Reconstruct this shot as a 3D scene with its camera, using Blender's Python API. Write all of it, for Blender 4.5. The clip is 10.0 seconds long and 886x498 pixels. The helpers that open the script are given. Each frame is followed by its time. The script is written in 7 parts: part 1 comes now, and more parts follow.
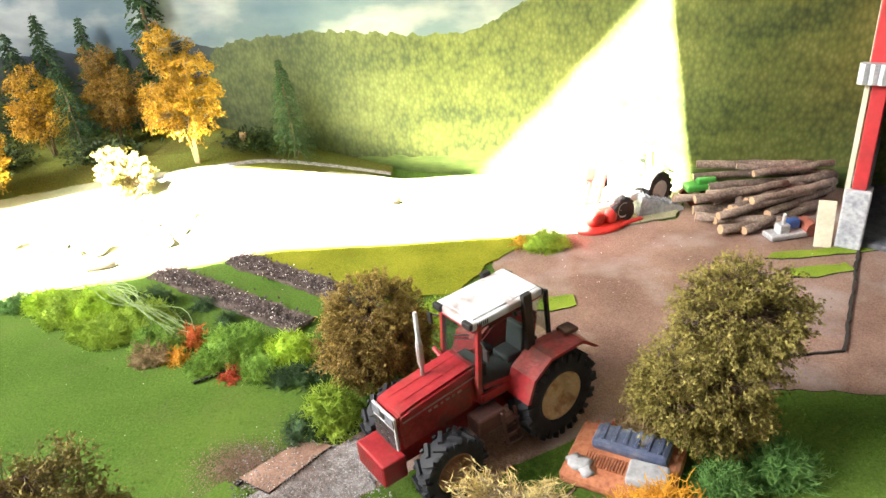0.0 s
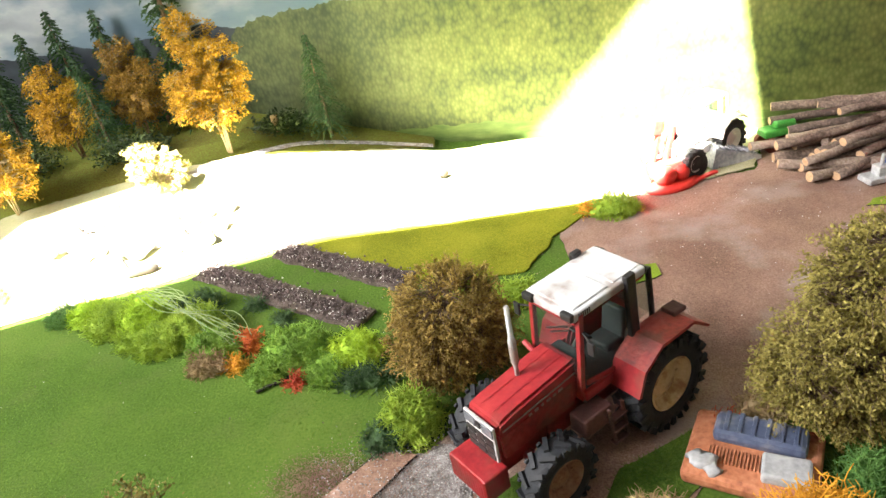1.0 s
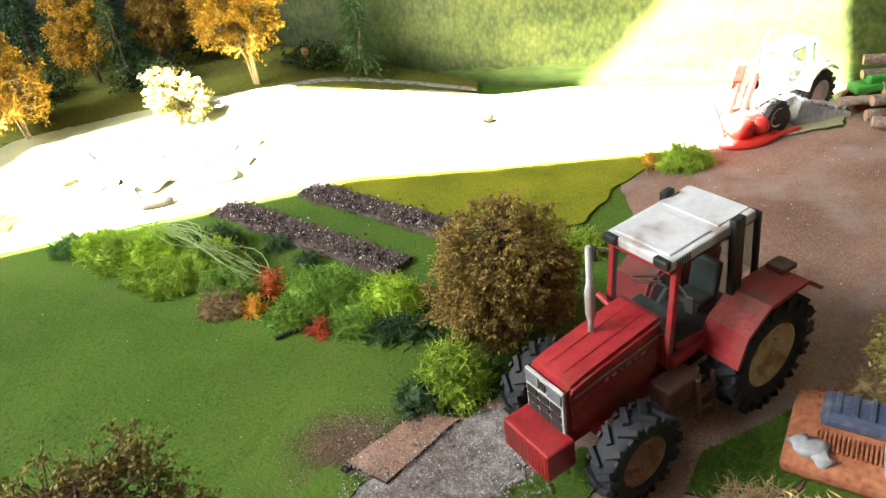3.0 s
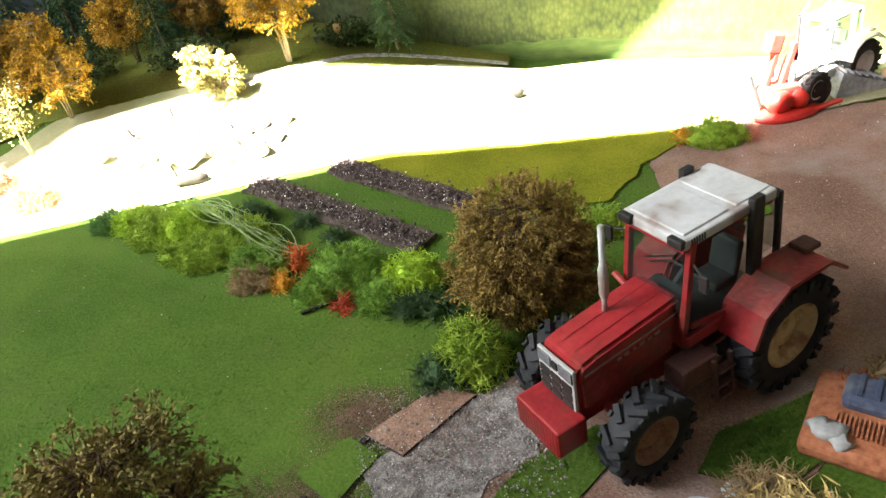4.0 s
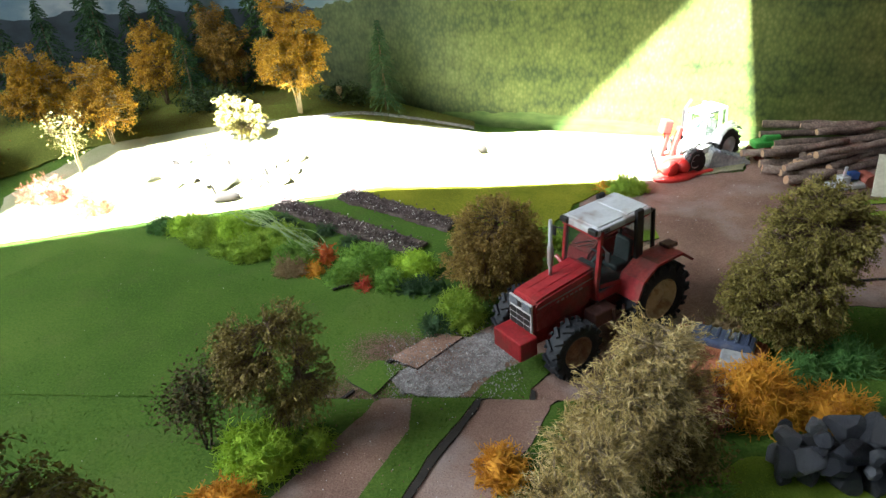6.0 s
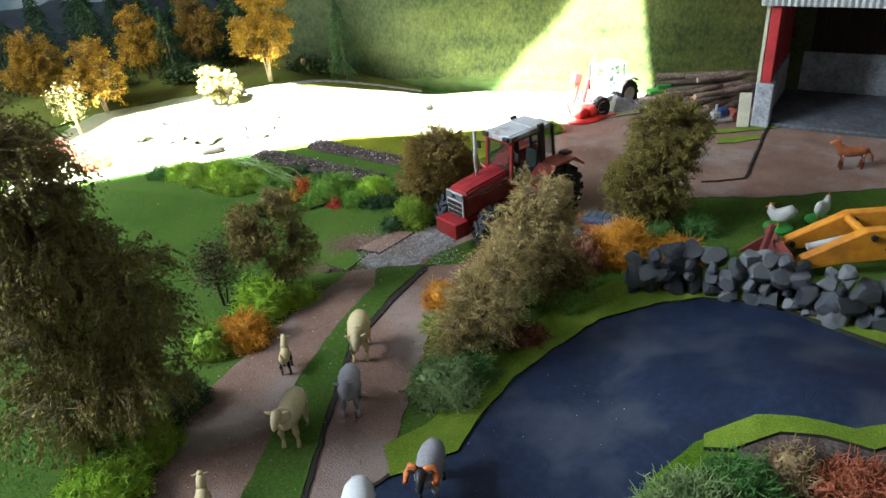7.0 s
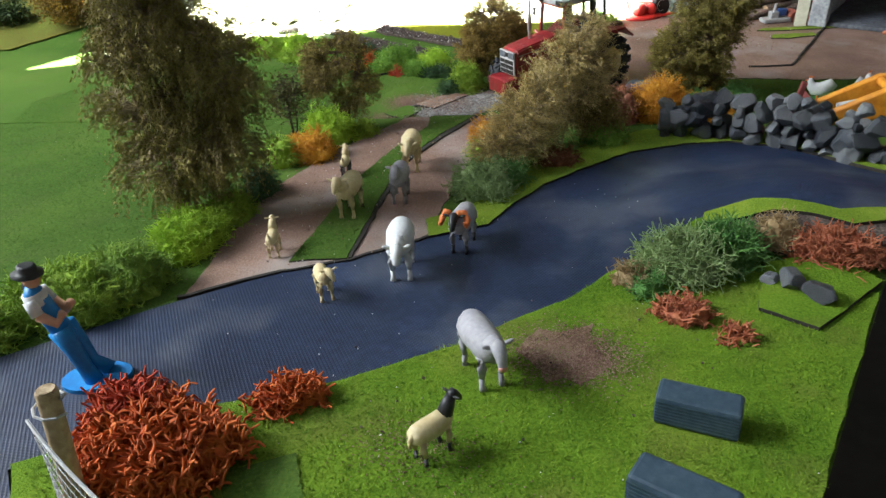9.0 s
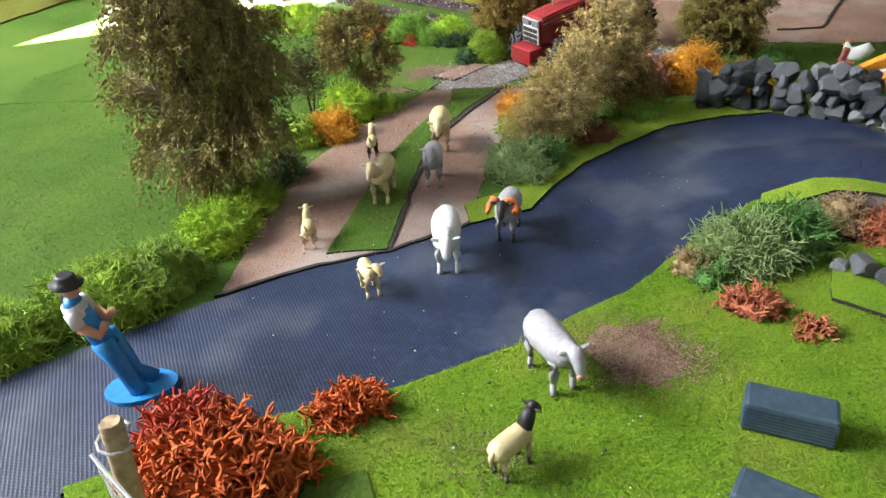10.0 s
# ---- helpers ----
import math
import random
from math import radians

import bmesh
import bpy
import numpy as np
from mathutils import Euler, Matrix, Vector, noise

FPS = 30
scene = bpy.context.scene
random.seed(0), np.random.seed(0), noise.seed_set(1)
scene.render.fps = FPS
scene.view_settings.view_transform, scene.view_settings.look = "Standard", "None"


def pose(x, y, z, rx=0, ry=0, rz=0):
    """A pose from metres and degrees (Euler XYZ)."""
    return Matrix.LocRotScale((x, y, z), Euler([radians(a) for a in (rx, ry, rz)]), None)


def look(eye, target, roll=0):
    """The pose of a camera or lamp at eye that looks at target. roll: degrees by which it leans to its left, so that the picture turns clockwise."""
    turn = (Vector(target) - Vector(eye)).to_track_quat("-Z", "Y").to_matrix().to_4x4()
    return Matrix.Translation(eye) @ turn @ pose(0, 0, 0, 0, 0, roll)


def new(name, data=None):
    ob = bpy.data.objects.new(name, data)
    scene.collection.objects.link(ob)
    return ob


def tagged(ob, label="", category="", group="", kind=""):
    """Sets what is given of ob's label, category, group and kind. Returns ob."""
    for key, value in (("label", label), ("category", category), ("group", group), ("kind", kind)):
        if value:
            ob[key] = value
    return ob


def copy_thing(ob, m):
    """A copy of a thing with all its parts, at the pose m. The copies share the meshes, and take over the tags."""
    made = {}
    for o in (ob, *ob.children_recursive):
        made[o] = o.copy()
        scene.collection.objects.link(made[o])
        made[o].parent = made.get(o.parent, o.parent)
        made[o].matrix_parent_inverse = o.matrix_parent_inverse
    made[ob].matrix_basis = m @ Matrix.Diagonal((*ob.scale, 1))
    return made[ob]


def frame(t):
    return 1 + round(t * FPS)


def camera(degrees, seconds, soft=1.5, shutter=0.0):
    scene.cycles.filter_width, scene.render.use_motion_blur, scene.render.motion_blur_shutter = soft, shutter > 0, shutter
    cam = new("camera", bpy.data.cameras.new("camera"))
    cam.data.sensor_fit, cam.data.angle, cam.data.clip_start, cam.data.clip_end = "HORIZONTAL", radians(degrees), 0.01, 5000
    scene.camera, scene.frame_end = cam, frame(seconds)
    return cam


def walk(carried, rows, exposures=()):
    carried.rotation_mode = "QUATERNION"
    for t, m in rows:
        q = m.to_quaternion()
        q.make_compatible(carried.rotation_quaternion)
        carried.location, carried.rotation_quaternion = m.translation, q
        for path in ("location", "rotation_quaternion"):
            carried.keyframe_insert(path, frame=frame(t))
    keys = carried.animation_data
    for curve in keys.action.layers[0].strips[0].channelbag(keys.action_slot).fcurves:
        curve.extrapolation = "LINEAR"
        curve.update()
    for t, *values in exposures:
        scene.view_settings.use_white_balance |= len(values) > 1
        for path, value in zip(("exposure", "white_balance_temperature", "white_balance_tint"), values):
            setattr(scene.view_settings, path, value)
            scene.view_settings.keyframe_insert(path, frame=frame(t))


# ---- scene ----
cam = camera(66.3, 10.0)
SUN_POWER, WINDOW_POWER = 14.0, 6.7
EXPOSURES = [(0, 4.9, 6650, 12), (1.0, 4.7, 6650, 12), (2.5, 4.35, 6500, 9), (4.5, 3.82, 6400, 8), (6.5, 3.55, 5600, 5), (7.5, 3.85, 5550, 4), (8.5, 3.9, 5700, 4), (9.0, 3.98, 5900, 5), (9.5, 4.12, 6100, 7), (10, 4.66, 6200, 8)]
# the near half of the board (road, verge, flock) rises gently towards its edge
NEAR = Matrix(((0.99864, 0.05197, -0.00466, -0.03987), (-0.05142, 0.99538, 0.08107, -0.00209), (0.00885, -0.08072, 0.9967, 0.03331), (0, 0, 0, 1))) @ Matrix.Scale(1.0986, 4)
PATH = [
    (0, (0.006, 0.049, 0.304), (-0.11, 1.823, -0.613), -5.8),
    (0.5, (-0.009, 0.082, 0.296), (-0.123, 1.815, -0.695), -8.6),
    (1, (-0.025, 0.095, 0.295), (-0.233, 1.818, -0.698), -12.0),
    (1.5, (-0.036, 0.098, 0.283), (-0.267, 1.817, -0.712), -9.1),
    (2, (-0.039, 0.107, 0.269), (-0.291, 1.817, -0.737), -10.6),
    (2.5, (-0.056, 0.124, 0.256), (-0.299, 1.804, -0.802), -9.1),
    (2.7, (-0.056, 0.131, 0.253), (-0.305, 1.811, -0.802), -9.4),
    (3.8, (-0.043, 0.137, 0.252), (-0.401, 1.776, -0.838), -11.3),
    (4, (-0.042, 0.135, 0.253), (-0.434, 1.758, -0.847), -12.0),
    (4.5, (-0.047, 0.127, 0.249), (-0.451, 1.732, -0.874), -8.8),
    (5, (-0.062, 0.11, 0.279), (-0.44, 1.782, -0.752), -6.2),
    (5.2, (-0.065, 0.087, 0.285), (-0.416, 1.783, -0.716), -5.4),
    (6.5, (-0.009, -0.146, 0.252), (-0.205, 1.665, -0.573), -5.5),
    (7, (0.006, -0.217, 0.24), (-0.164, 1.59, -0.6), -5.6),
    (7.5, (0.005, -0.249, 0.223), (-0.207, 1.558, -0.607), -3.8),
    (8, (-0.001, -0.259, 0.215), (-0.314, 1.528, -0.627), -3.5),
    (8.5, (0.009, -0.281, 0.2), (-0.347, 1.483, -0.671), -3.6),
    (9, (0.02, -0.306, 0.179), (-0.319, 1.426, -0.761), -4.1),
    (9.5, (0.017, -0.315, 0.174), (-0.298, 1.382, -0.837), -4.1),
    (10, (-0.01, -0.289, 0.185), (-0.327, 1.391, -0.852), -5.1),
]
walk(cam, [(t, NEAR @ look(eye, target, roll) if t > 6 else look(eye, target, roll)) for t, eye, target, roll in PATH], EXPOSURES)

# ---------------------------------------------------------------- light
SUN = Vector((-0.36, -0.40, 0.84)).normalized()      # towards the sun
world = bpy.data.worlds.new("world")
scene.world = world
world.use_nodes = True
wt = world.node_tree
sky = wt.nodes.new("ShaderNodeTexSky")
sky.sky_type, sky.sun_disc = "NISHITA", False
sky.sun_elevation = math.asin(SUN.z)
sky.sun_rotation = math.atan2(SUN.x, SUN.y)
wt.links.new(sky.outputs[0], wt.nodes["Background"].inputs[0])
wt.nodes["Background"].inputs[1].default_value = 0.12

sun = new("sun", bpy.data.lights.new("sun", "SUN"))
sun.data.energy, sun.data.angle, sun.data.color = SUN_POWER, radians(0.35), (1.0, 0.95, 0.86)
sun.matrix_world = look(SUN * 3, (0, 0, 0))

wl = new("window_light", bpy.data.lights.new("window_light", "AREA"))
wl.data.shape, wl.data.size, wl.data.size_y = "RECTANGLE", 0.95, 0.75
wl.data.energy, wl.data.color = WINDOW_POWER, (1.0, 0.97, 0.93)
wl.matrix_world = look((-1.66, 0.1, 0.95), (0.0, 0.2, 0.0))

# ---------------------------------------------------------------- helpers
RNG = np.random.default_rng(7)


def height(x, y):
    """The modelled ground: flat, with a rise under the bend of the road and a hill behind the field."""
    bump = 0.024 * math.exp(-((x - 0.155) / 0.08) ** 2 - ((y - 0.065) / 0.055) ** 2)
    hill = 0.05 * min(1, max(0, (y - 0.62) / 0.22)) * min(1, max(0, (-0.08 - x) / 0.25))
    return bump + hill


def nearness(y):
    k = min(1.0, max(0.0, (0.300 - y) / 0.035))
    return k * k * (3 - 2 * k)


def settle(p):
    """From the plan to the board: the near half is tilted and stands higher."""
    p = Vector(p)
    return p.lerp(NEAR @ p, nearness(p.y))


def settle_all(v):
    """The same for an array of points."""
    v = np.asarray(v, float)
    k = np.clip((0.300 - v[..., 1:2]) / 0.035, 0, 1)
    k = k * k * (3 - 2 * k)
    m = np.array(NEAR)
    return v * (1 - k) + (v @ m[:3, :3].T + m[:3, 3]) * k


def at(x, y, turn=0.0, z=0.0, tilt=0.0, lean=0.0):
    m = NEAR.to_3x3().to_4x4() if y < 0.283 else Matrix()
    return Matrix.Translation(settle((x, y, height(x, y) + z))) @ m @ pose(0, 0, 0, tilt, lean, turn)


def material(name, colours, scale=60.0, rough=0.8, bump=0.3, metal=0.0, fine=6.0, spread=(0.35, 0.65), stain=None, coat=0.0, per_object=0.0, islands=0.0, sheen=0.0):
    """Noise at two scales between the colours, with relief; stain: (colour, amount, scale)."""
    m = bpy.data.materials.new(name)
    m.use_nodes = True
    nt = m.node_tree
    n, l = nt.nodes, nt.links
    b = n["Principled BSDF"]
    tc = n.new("ShaderNodeTexCoord")
    big = n.new("ShaderNodeTexNoise")
    big.inputs["Scale"].default_value, big.inputs["Detail"].default_value = scale, 4
    small = n.new("ShaderNodeTexNoise")
    small.inputs["Scale"].default_value, small.inputs["Detail"].default_value = scale * fine, 3
    l.new(tc.outputs["Object"], big.inputs["Vector"])
    l.new(tc.outputs["Object"], small.inputs["Vector"])
    mix = n.new("ShaderNodeMath")
    mix.operation = "MULTIPLY_ADD"
    mix.inputs[1].default_value, mix.inputs[2].default_value = 0.5, 0.0
    l.new(big.outputs["Fac"], mix.inputs[0])
    add = n.new("ShaderNodeMath")
    add.operation = "MULTIPLY_ADD"
    add.inputs[1].default_value = 0.5
    l.new(small.outputs["Fac"], add.inputs[0])
    l.new(mix.outputs[0], add.inputs[2])
    fac = add.outputs[0]
    if per_object or islands:
        if per_object:
            src = n.new("ShaderNodeObjectInfo").outputs["Random"]
        else:
            src = n.new("ShaderNodeNewGeometry").outputs["Random Per Island"]
        amount = per_object or islands
        shift = n.new("ShaderNodeMath")
        shift.operation = "MULTIPLY_ADD"
        shift.inputs[1].default_value, shift.inputs[2].default_value = amount, -amount / 2
        l.new(src, shift.inputs[0])
        tot = n.new("ShaderNodeMath")
        l.new(fac, tot.inputs[0])
        l.new(shift.outputs[0], tot.inputs[1])
        fac = tot.outputs[0]
    ramp = n.new("ShaderNodeValToRGB")
    e = ramp.color_ramp.elements
    lo, hi = spread
    e[0].position, e[1].position = lo, hi
    e[0].color, e[1].color = (*colours[0], 1), (*colours[-1], 1)
    for i, c in enumerate(colours[1:-1]):
        k = e.new(lo + (hi - lo) * (i + 1) / (len(colours) - 1))
        k.color = (*c, 1)
    l.new(fac, ramp.inputs[0])
    colour = ramp.outputs[0]
    if stain:
        sc, amount, ss = stain
        sn = n.new("ShaderNodeTexNoise")
        sn.inputs["Scale"].default_value, sn.inputs["Detail"].default_value = ss, 5
        l.new(tc.outputs["Object"], sn.inputs["Vector"])
        sr = n.new("ShaderNodeMapRange")
        sr.inputs[1].default_value, sr.inputs[2].default_value, sr.inputs[4].default_value = 0.5, 0.66, amount
        l.new(sn.outputs["Fac"], sr.inputs[0])
        mx = n.new("ShaderNodeMix")
        mx.data_type = "RGBA"
        l.new(sr.outputs[0], mx.inputs[0])
        l.new(colour, mx.inputs[6])
        mx.inputs[7].default_value = (*sc, 1)
        colour = mx.outputs[2]
    l.new(colour, b.inputs["Base Color"])
    b.inputs["Roughness"].default_value, b.inputs["Metallic"].default_value = rough, metal
    b.inputs["Coat Weight"].default_value = coat
    b.inputs["Sheen Weight"].default_value = sheen
    if bump:
        bp = n.new("ShaderNodeBump")
        bp.inputs["Strength"].default_value, bp.inputs["Distance"].default_value = bump, 0.001
        l.new(small.outputs["Fac"], bp.inputs["Height"])
        l.new(bp.outputs[0], b.inputs["Normal"])
    return m


def mesh(name, verts, faces, mats, smooth=False):
    me = bpy.data.meshes.new(name)
    me.from_pydata(verts, [], faces)
    for m in (mats if isinstance(mats, (list, tuple)) else [mats]):
        me.materials.append(m)
    if smooth:
        me.polygons.foreach_set("use_smooth", [True] * len(me.polygons))
    me.update()
    return me


def part(name, bm, mats, parent=None, label="", m=None, smooth=False):
    """Links a bmesh (or mesh) as one object, under a thing or a part."""
    if isinstance(bm, bmesh.types.BMesh):
        me = bpy.data.meshes.new(name)
        bm.to_mesh(me)
        bm.free()
        for k in (mats if isinstance(mats, (list, tuple)) else [mats]):
            me.materials.append(k)
        if smooth:
            me.polygons.foreach_set("use_smooth", [True] * len(me.polygons))
    else:
        me = bm
    ob = new(name, me)
    if m is not None:
        ob.matrix_basis = m
    if parent is not None:
        ob.parent = parent
    if label:
        ob["label"] = label
    return ob


def thing(name, m, label, category, group="", kind=""):
    ob = new(name)
    ob.empty_display_size = 0.01
    ob.matrix_basis = m
    return tagged(ob, label, category, group, kind)


def box(bm, c, s, r=None, bevel=0.0, idx=0):
    """A bevelled box of the size s round c; r: a turn (degrees)."""
    m = Matrix.LocRotScale(c, Euler([radians(a) for a in (r or (0, 0, 0))]), None)
    made = bmesh.ops.create_cube(bm, size=1, matrix=m @ Matrix.Diagonal((*s, 1)))["verts"]
    faces = set(f for v in made for f in v.link_faces)
    for f in faces:
        f.material_index = idx
    if bevel:
        edges = list(set(e for v in made for e in v.link_edges))
        done = bmesh.ops.bevel(bm, geom=edges, offset=bevel, segments=2, affect="EDGES", profile=0.5)
        for f in done["faces"]:
            f.material_index = idx
    return bm


def cyl(bm, a, b, r1, r2=None, seg=16, idx=0, cap=True):
    """A tapered round bar from a to b."""
    a, b = Vector(a), Vector(b)
    d = b - a
    m = Matrix.Translation((a + b) / 2) @ d.to_track_quat("Z", "Y").to_matrix().to_4x4()
    made = bmesh.ops.create_cone(bm, cap_ends=cap, segments=seg, radius1=r1, radius2=r1 if r2 is None else r2, depth=d.length, matrix=m)["verts"]
    for f in set(f for v in made for f in v.link_faces):
        f.material_index = idx
    return bm


def lathe(bm, profile, m=Matrix(), seg=32, idx=0, smooth=True):
    """profile: (radius, along) turned round the local z axis."""
    rings = []
    for r, z in profile:
        rings.append([bm.verts.new(m @ Vector((r * math.cos(2 * math.pi * i / seg), r * math.sin(2 * math.pi * i / seg), z))) for i in range(seg)])
    for p, q in zip(rings, rings[1:]):
        for i in range(seg):
            f = bm.faces.new((p[i], p[(i + 1) % seg], q[(i + 1) % seg], q[i]))
            f.material_index, f.smooth = idx, smooth
    for ring, flip in ((rings[0], True), (rings[-1], False)):
        f = bm.faces.new(list(reversed(ring)) if flip else ring)
        f.material_index = idx
    return bm


def loft(bm, rows, seg=12, idx=0):
    """A rounded body along rows of (centre, half width, half height)."""
    rings = []
    n = len(rows)
    for k, (c, w, h) in enumerate(rows):
        c = Vector(c)
        d = (Vector(rows[min(k + 1, n - 1)][0]) - Vector(rows[max(k - 1, 0)][0])).normalized()
        side = d.cross(Vector((0, 0, 1)))
        side = side.normalized() if side.length > 1e-3 else Vector((0, 1, 0))
        up = side.cross(d).normalized()
        rings.append([bm.verts.new(c + side * (w * math.cos(2 * math.pi * i / seg)) + up * (h * math.sin(2 * math.pi * i / seg))) for i in range(seg)])
    for p, q in zip(rings, rings[1:]):
        for i in range(seg):
            f = bm.faces.new((p[i], p[(i + 1) % seg], q[(i + 1) % seg], q[i]))
            f.material_index, f.smooth = idx, True
    for ring, flip in ((rings[0], True), (rings[-1], False)):
        f = bm.faces.new(list(reversed(ring)) if flip else ring)
        f.material_index, f.smooth = idx, True
    return bm


def egg(bm, c, s, r=None, idx=0, seg=10):
    m = Matrix.LocRotScale(c, Euler([radians(a) for a in (r or (0, 0, 0))]), s)
    made = bmesh.ops.create_uvsphere(bm, u_segments=seg, v_segments=max(6, seg // 2 + 1), radius=1, matrix=m)["verts"]
    for f in set(f for v in made for f in v.link_faces):
        f.material_index, f.smooth = idx, True
    return bm


def plate(bm, outline, z0, z1, m=Matrix(), idx=0):
    """An outline (x, y) given thickness from z0 to z1."""
    lo = [bm.verts.new(m @ Vector((x, y, z0))) for x, y in outline]
    hi = [bm.verts.new(m @ Vector((x, y, z1))) for x, y in outline]
    made = [bm.faces.new(list(reversed(lo))), bm.faces.new(hi)]
    k = len(outline)
    for i in range(k):
        made.append(bm.faces.new((lo[i], lo[(i + 1) % k], hi[(i + 1) % k], hi[i])))
    for f in made:
        f.material_index = idx
    return bm


def smooth_line(points, steps=6, closed=False):
    """Catmull-Rom through the points."""
    pts = [Vector(p) for p in points]
    out = []
    n = len(pts)
    last = n if closed else n - 1
    for i in range(last):
        p0 = pts[(i - 1) % n] if closed or i else pts[0]
        p1, p2 = pts[i], pts[(i + 1) % n]
        p3 = pts[(i + 2) % n] if closed or i + 2 < n else pts[-1]
        for s in range(steps):
            t = s / steps
            out.append(0.5 * (2 * p1 + (p2 - p0) * t + (2 * p0 - 5 * p1 + 4 * p2 - p3) * t * t + (3 * p1 - p0 - 3 * p2 + p3) * t ** 3))
    if not closed:
        out.append(pts[-1])
    return out


def sheet(name, outline, z, thick, mats, wobble=0.0, cell=0.02, under=None):
    """A mat cut to an outline and laid on the modelled ground, with a cut edge."""
    pts = [Vector((p[0], p[1], 0)) for p in outline]
    edge = []
    for p, q in zip(pts, pts[1:] + pts[:1]):
        k = max(1, int((q - p).length / 0.006))
        for i in range(k):
            w = p.lerp(q, i / k)
            if wobble:
                w = w + Vector((noise.noise(w * 90 + Vector((z * 900, 0, 0))), noise.noise(w * 90 + Vector((7, 3, z * 900))), 0)) * wobble
            edge.append(w)
    bm = bmesh.new()
    vs = [bm.verts.new(p) for p in edge]
    es = [bm.edges.new((a, b)) for a, b in zip(vs, vs[1:] + vs[:1])]
    bmesh.ops.triangle_fill(bm, edges=es, use_beauty=True)
    for _ in range(9):
        long = [e for e in bm.edges if e.calc_length() > cell * 1.6]
        if not long:
            break
        bmesh.ops.subdivide_edges(bm, edges=long, cuts=1)
        bmesh.ops.triangulate(bm, faces=bm.faces[:])
    for f in bm.faces:
        if f.normal.z < 0:
            f.normal_flip()
    rim = [e for e in bm.edges if len(e.link_faces) == 1]
    made = bmesh.ops.extrude_edge_only(bm, edges=rim)["geom"]
    low = set(v for v in made if isinstance(v, bmesh.types.BMVert))
    for v in bm.verts:
        v.co = settle((v.co.x, v.co.y, height(v.co.x, v.co.y) + z - (thick if v in low else 0)))
    if len(mats) > 1 if isinstance(mats, (list, tuple)) else False:
        for f in bm.faces:
            if abs(f.normal.z) < 0.3 or any(v in low for v in f.verts):
                f.material_index = 1
    return part(name, bm, mats, under)


# ---------------------------------------------------------------- materials
field_grass = material("field_grass", [(0.034, 0.076, 0.010), (0.062, 0.118, 0.016), (0.095, 0.150, 0.024)], 9, 0.95, 0.8, fine=60, stain=((0.10, 0.10, 0.04), 0.15, 30))
lawn_grass = material("lawn_grass", [(0.065, 0.130, 0.008), (0.115, 0.205, 0.013), (0.18, 0.265, 0.022)], 22, 0.95, 0.9, fine=40, stain=((0.16, 0.09, 0.045), 0.3, 26))
bank_grass = material("bank_grass", [(0.10, 0.165, 0.014), (0.175, 0.255, 0.024), (0.25, 0.325, 0.04)], 40, 0.95, 0.8, fine=30)
mat_edge = material("mat_edge", [(0.012, 0.010, 0.008), (0.03, 0.025, 0.02)], 200, 0.95, 0.3)
dirt = material("dirt", [(0.12, 0.068, 0.048), (0.215, 0.128, 0.095), (0.31, 0.21, 0.165)], 14, 0.95, 1.0, fine=70, stain=((0.36, 0.33, 0.32), 0.5, 15))
gravel_mat = material("gravel_mat", [(0.10, 0.09, 0.088), (0.23, 0.215, 0.21), (0.44, 0.43, 0.425)], 180, 0.95, 1.0, fine=6)
brown_grit = material("brown_grit", [(0.13, 0.07, 0.05), (0.22, 0.13, 0.09), (0.32, 0.21, 0.16)], 60, 0.95, 1.0, fine=12)
soil = material("soil", [(0.03, 0.022, 0.018), (0.075, 0.055, 0.045), (0.16, 0.13, 0.115)], 120, 0.95, 1.0, fine=6)
wall_paint = material("wall_paint", [(0.42, 0.41, 0.38), (0.48, 0.47, 0.44)], 3, 0.9, 0.2)
floor_dark = material("floor_dark", [(0.012, 0.01, 0.009), (0.03, 0.025, 0.022)], 5, 0.8, 0.2)
board_edge = material("board_edge", [(0.03, 0.025, 0.02), (0.06, 0.045, 0.035)], 30, 0.9, 0.3)


def rubber_road():
    """Black rubber matting with a fine diamond tread and dusty scuffs."""
    m = material("rubber_road", [(0.006, 0.011, 0.032), (0.012, 0.021, 0.054), (0.030, 0.044, 0.090)], 18, 0.5, 0.0, fine=12, spread=(0.3, 0.72), stain=((0.085, 0.095, 0.12), 0.45, 22))
    nt = m.node_tree
    n, l = nt.nodes, nt.links
    n["Principled BSDF"].inputs["Specular IOR Level"].default_value = 0.42
    tc = n.new("ShaderNodeTexCoord")
    waves = []
    for turn in (38, -30):
        mp = n.new("ShaderNodeMapping")
        mp.inputs["Rotation"].default_value = (0, 0, radians(turn))
        w = n.new("ShaderNodeTexWave")
        w.inputs["Scale"].default_value = 190
        l.new(tc.outputs["Object"], mp.inputs[0])
        l.new(mp.outputs[0], w.inputs["Vector"])
        waves.append(w)
    mul = n.new("ShaderNodeMath")
    mul.operation = "MAXIMUM"
    l.new(waves[0].outputs["Fac"], mul.inputs[0])
    l.new(waves[1].outputs["Fac"], mul.inputs[1])
    bp = n.new("ShaderNodeBump")
    bp.inputs["Strength"].default_value, bp.inputs["Distance"].default_value = 0.4, 0.0004
    l.new(mul.outputs[0], bp.inputs["Height"])
    l.new(bp.outputs[0], n["Principled BSDF"].inputs["Normal"])
    return m


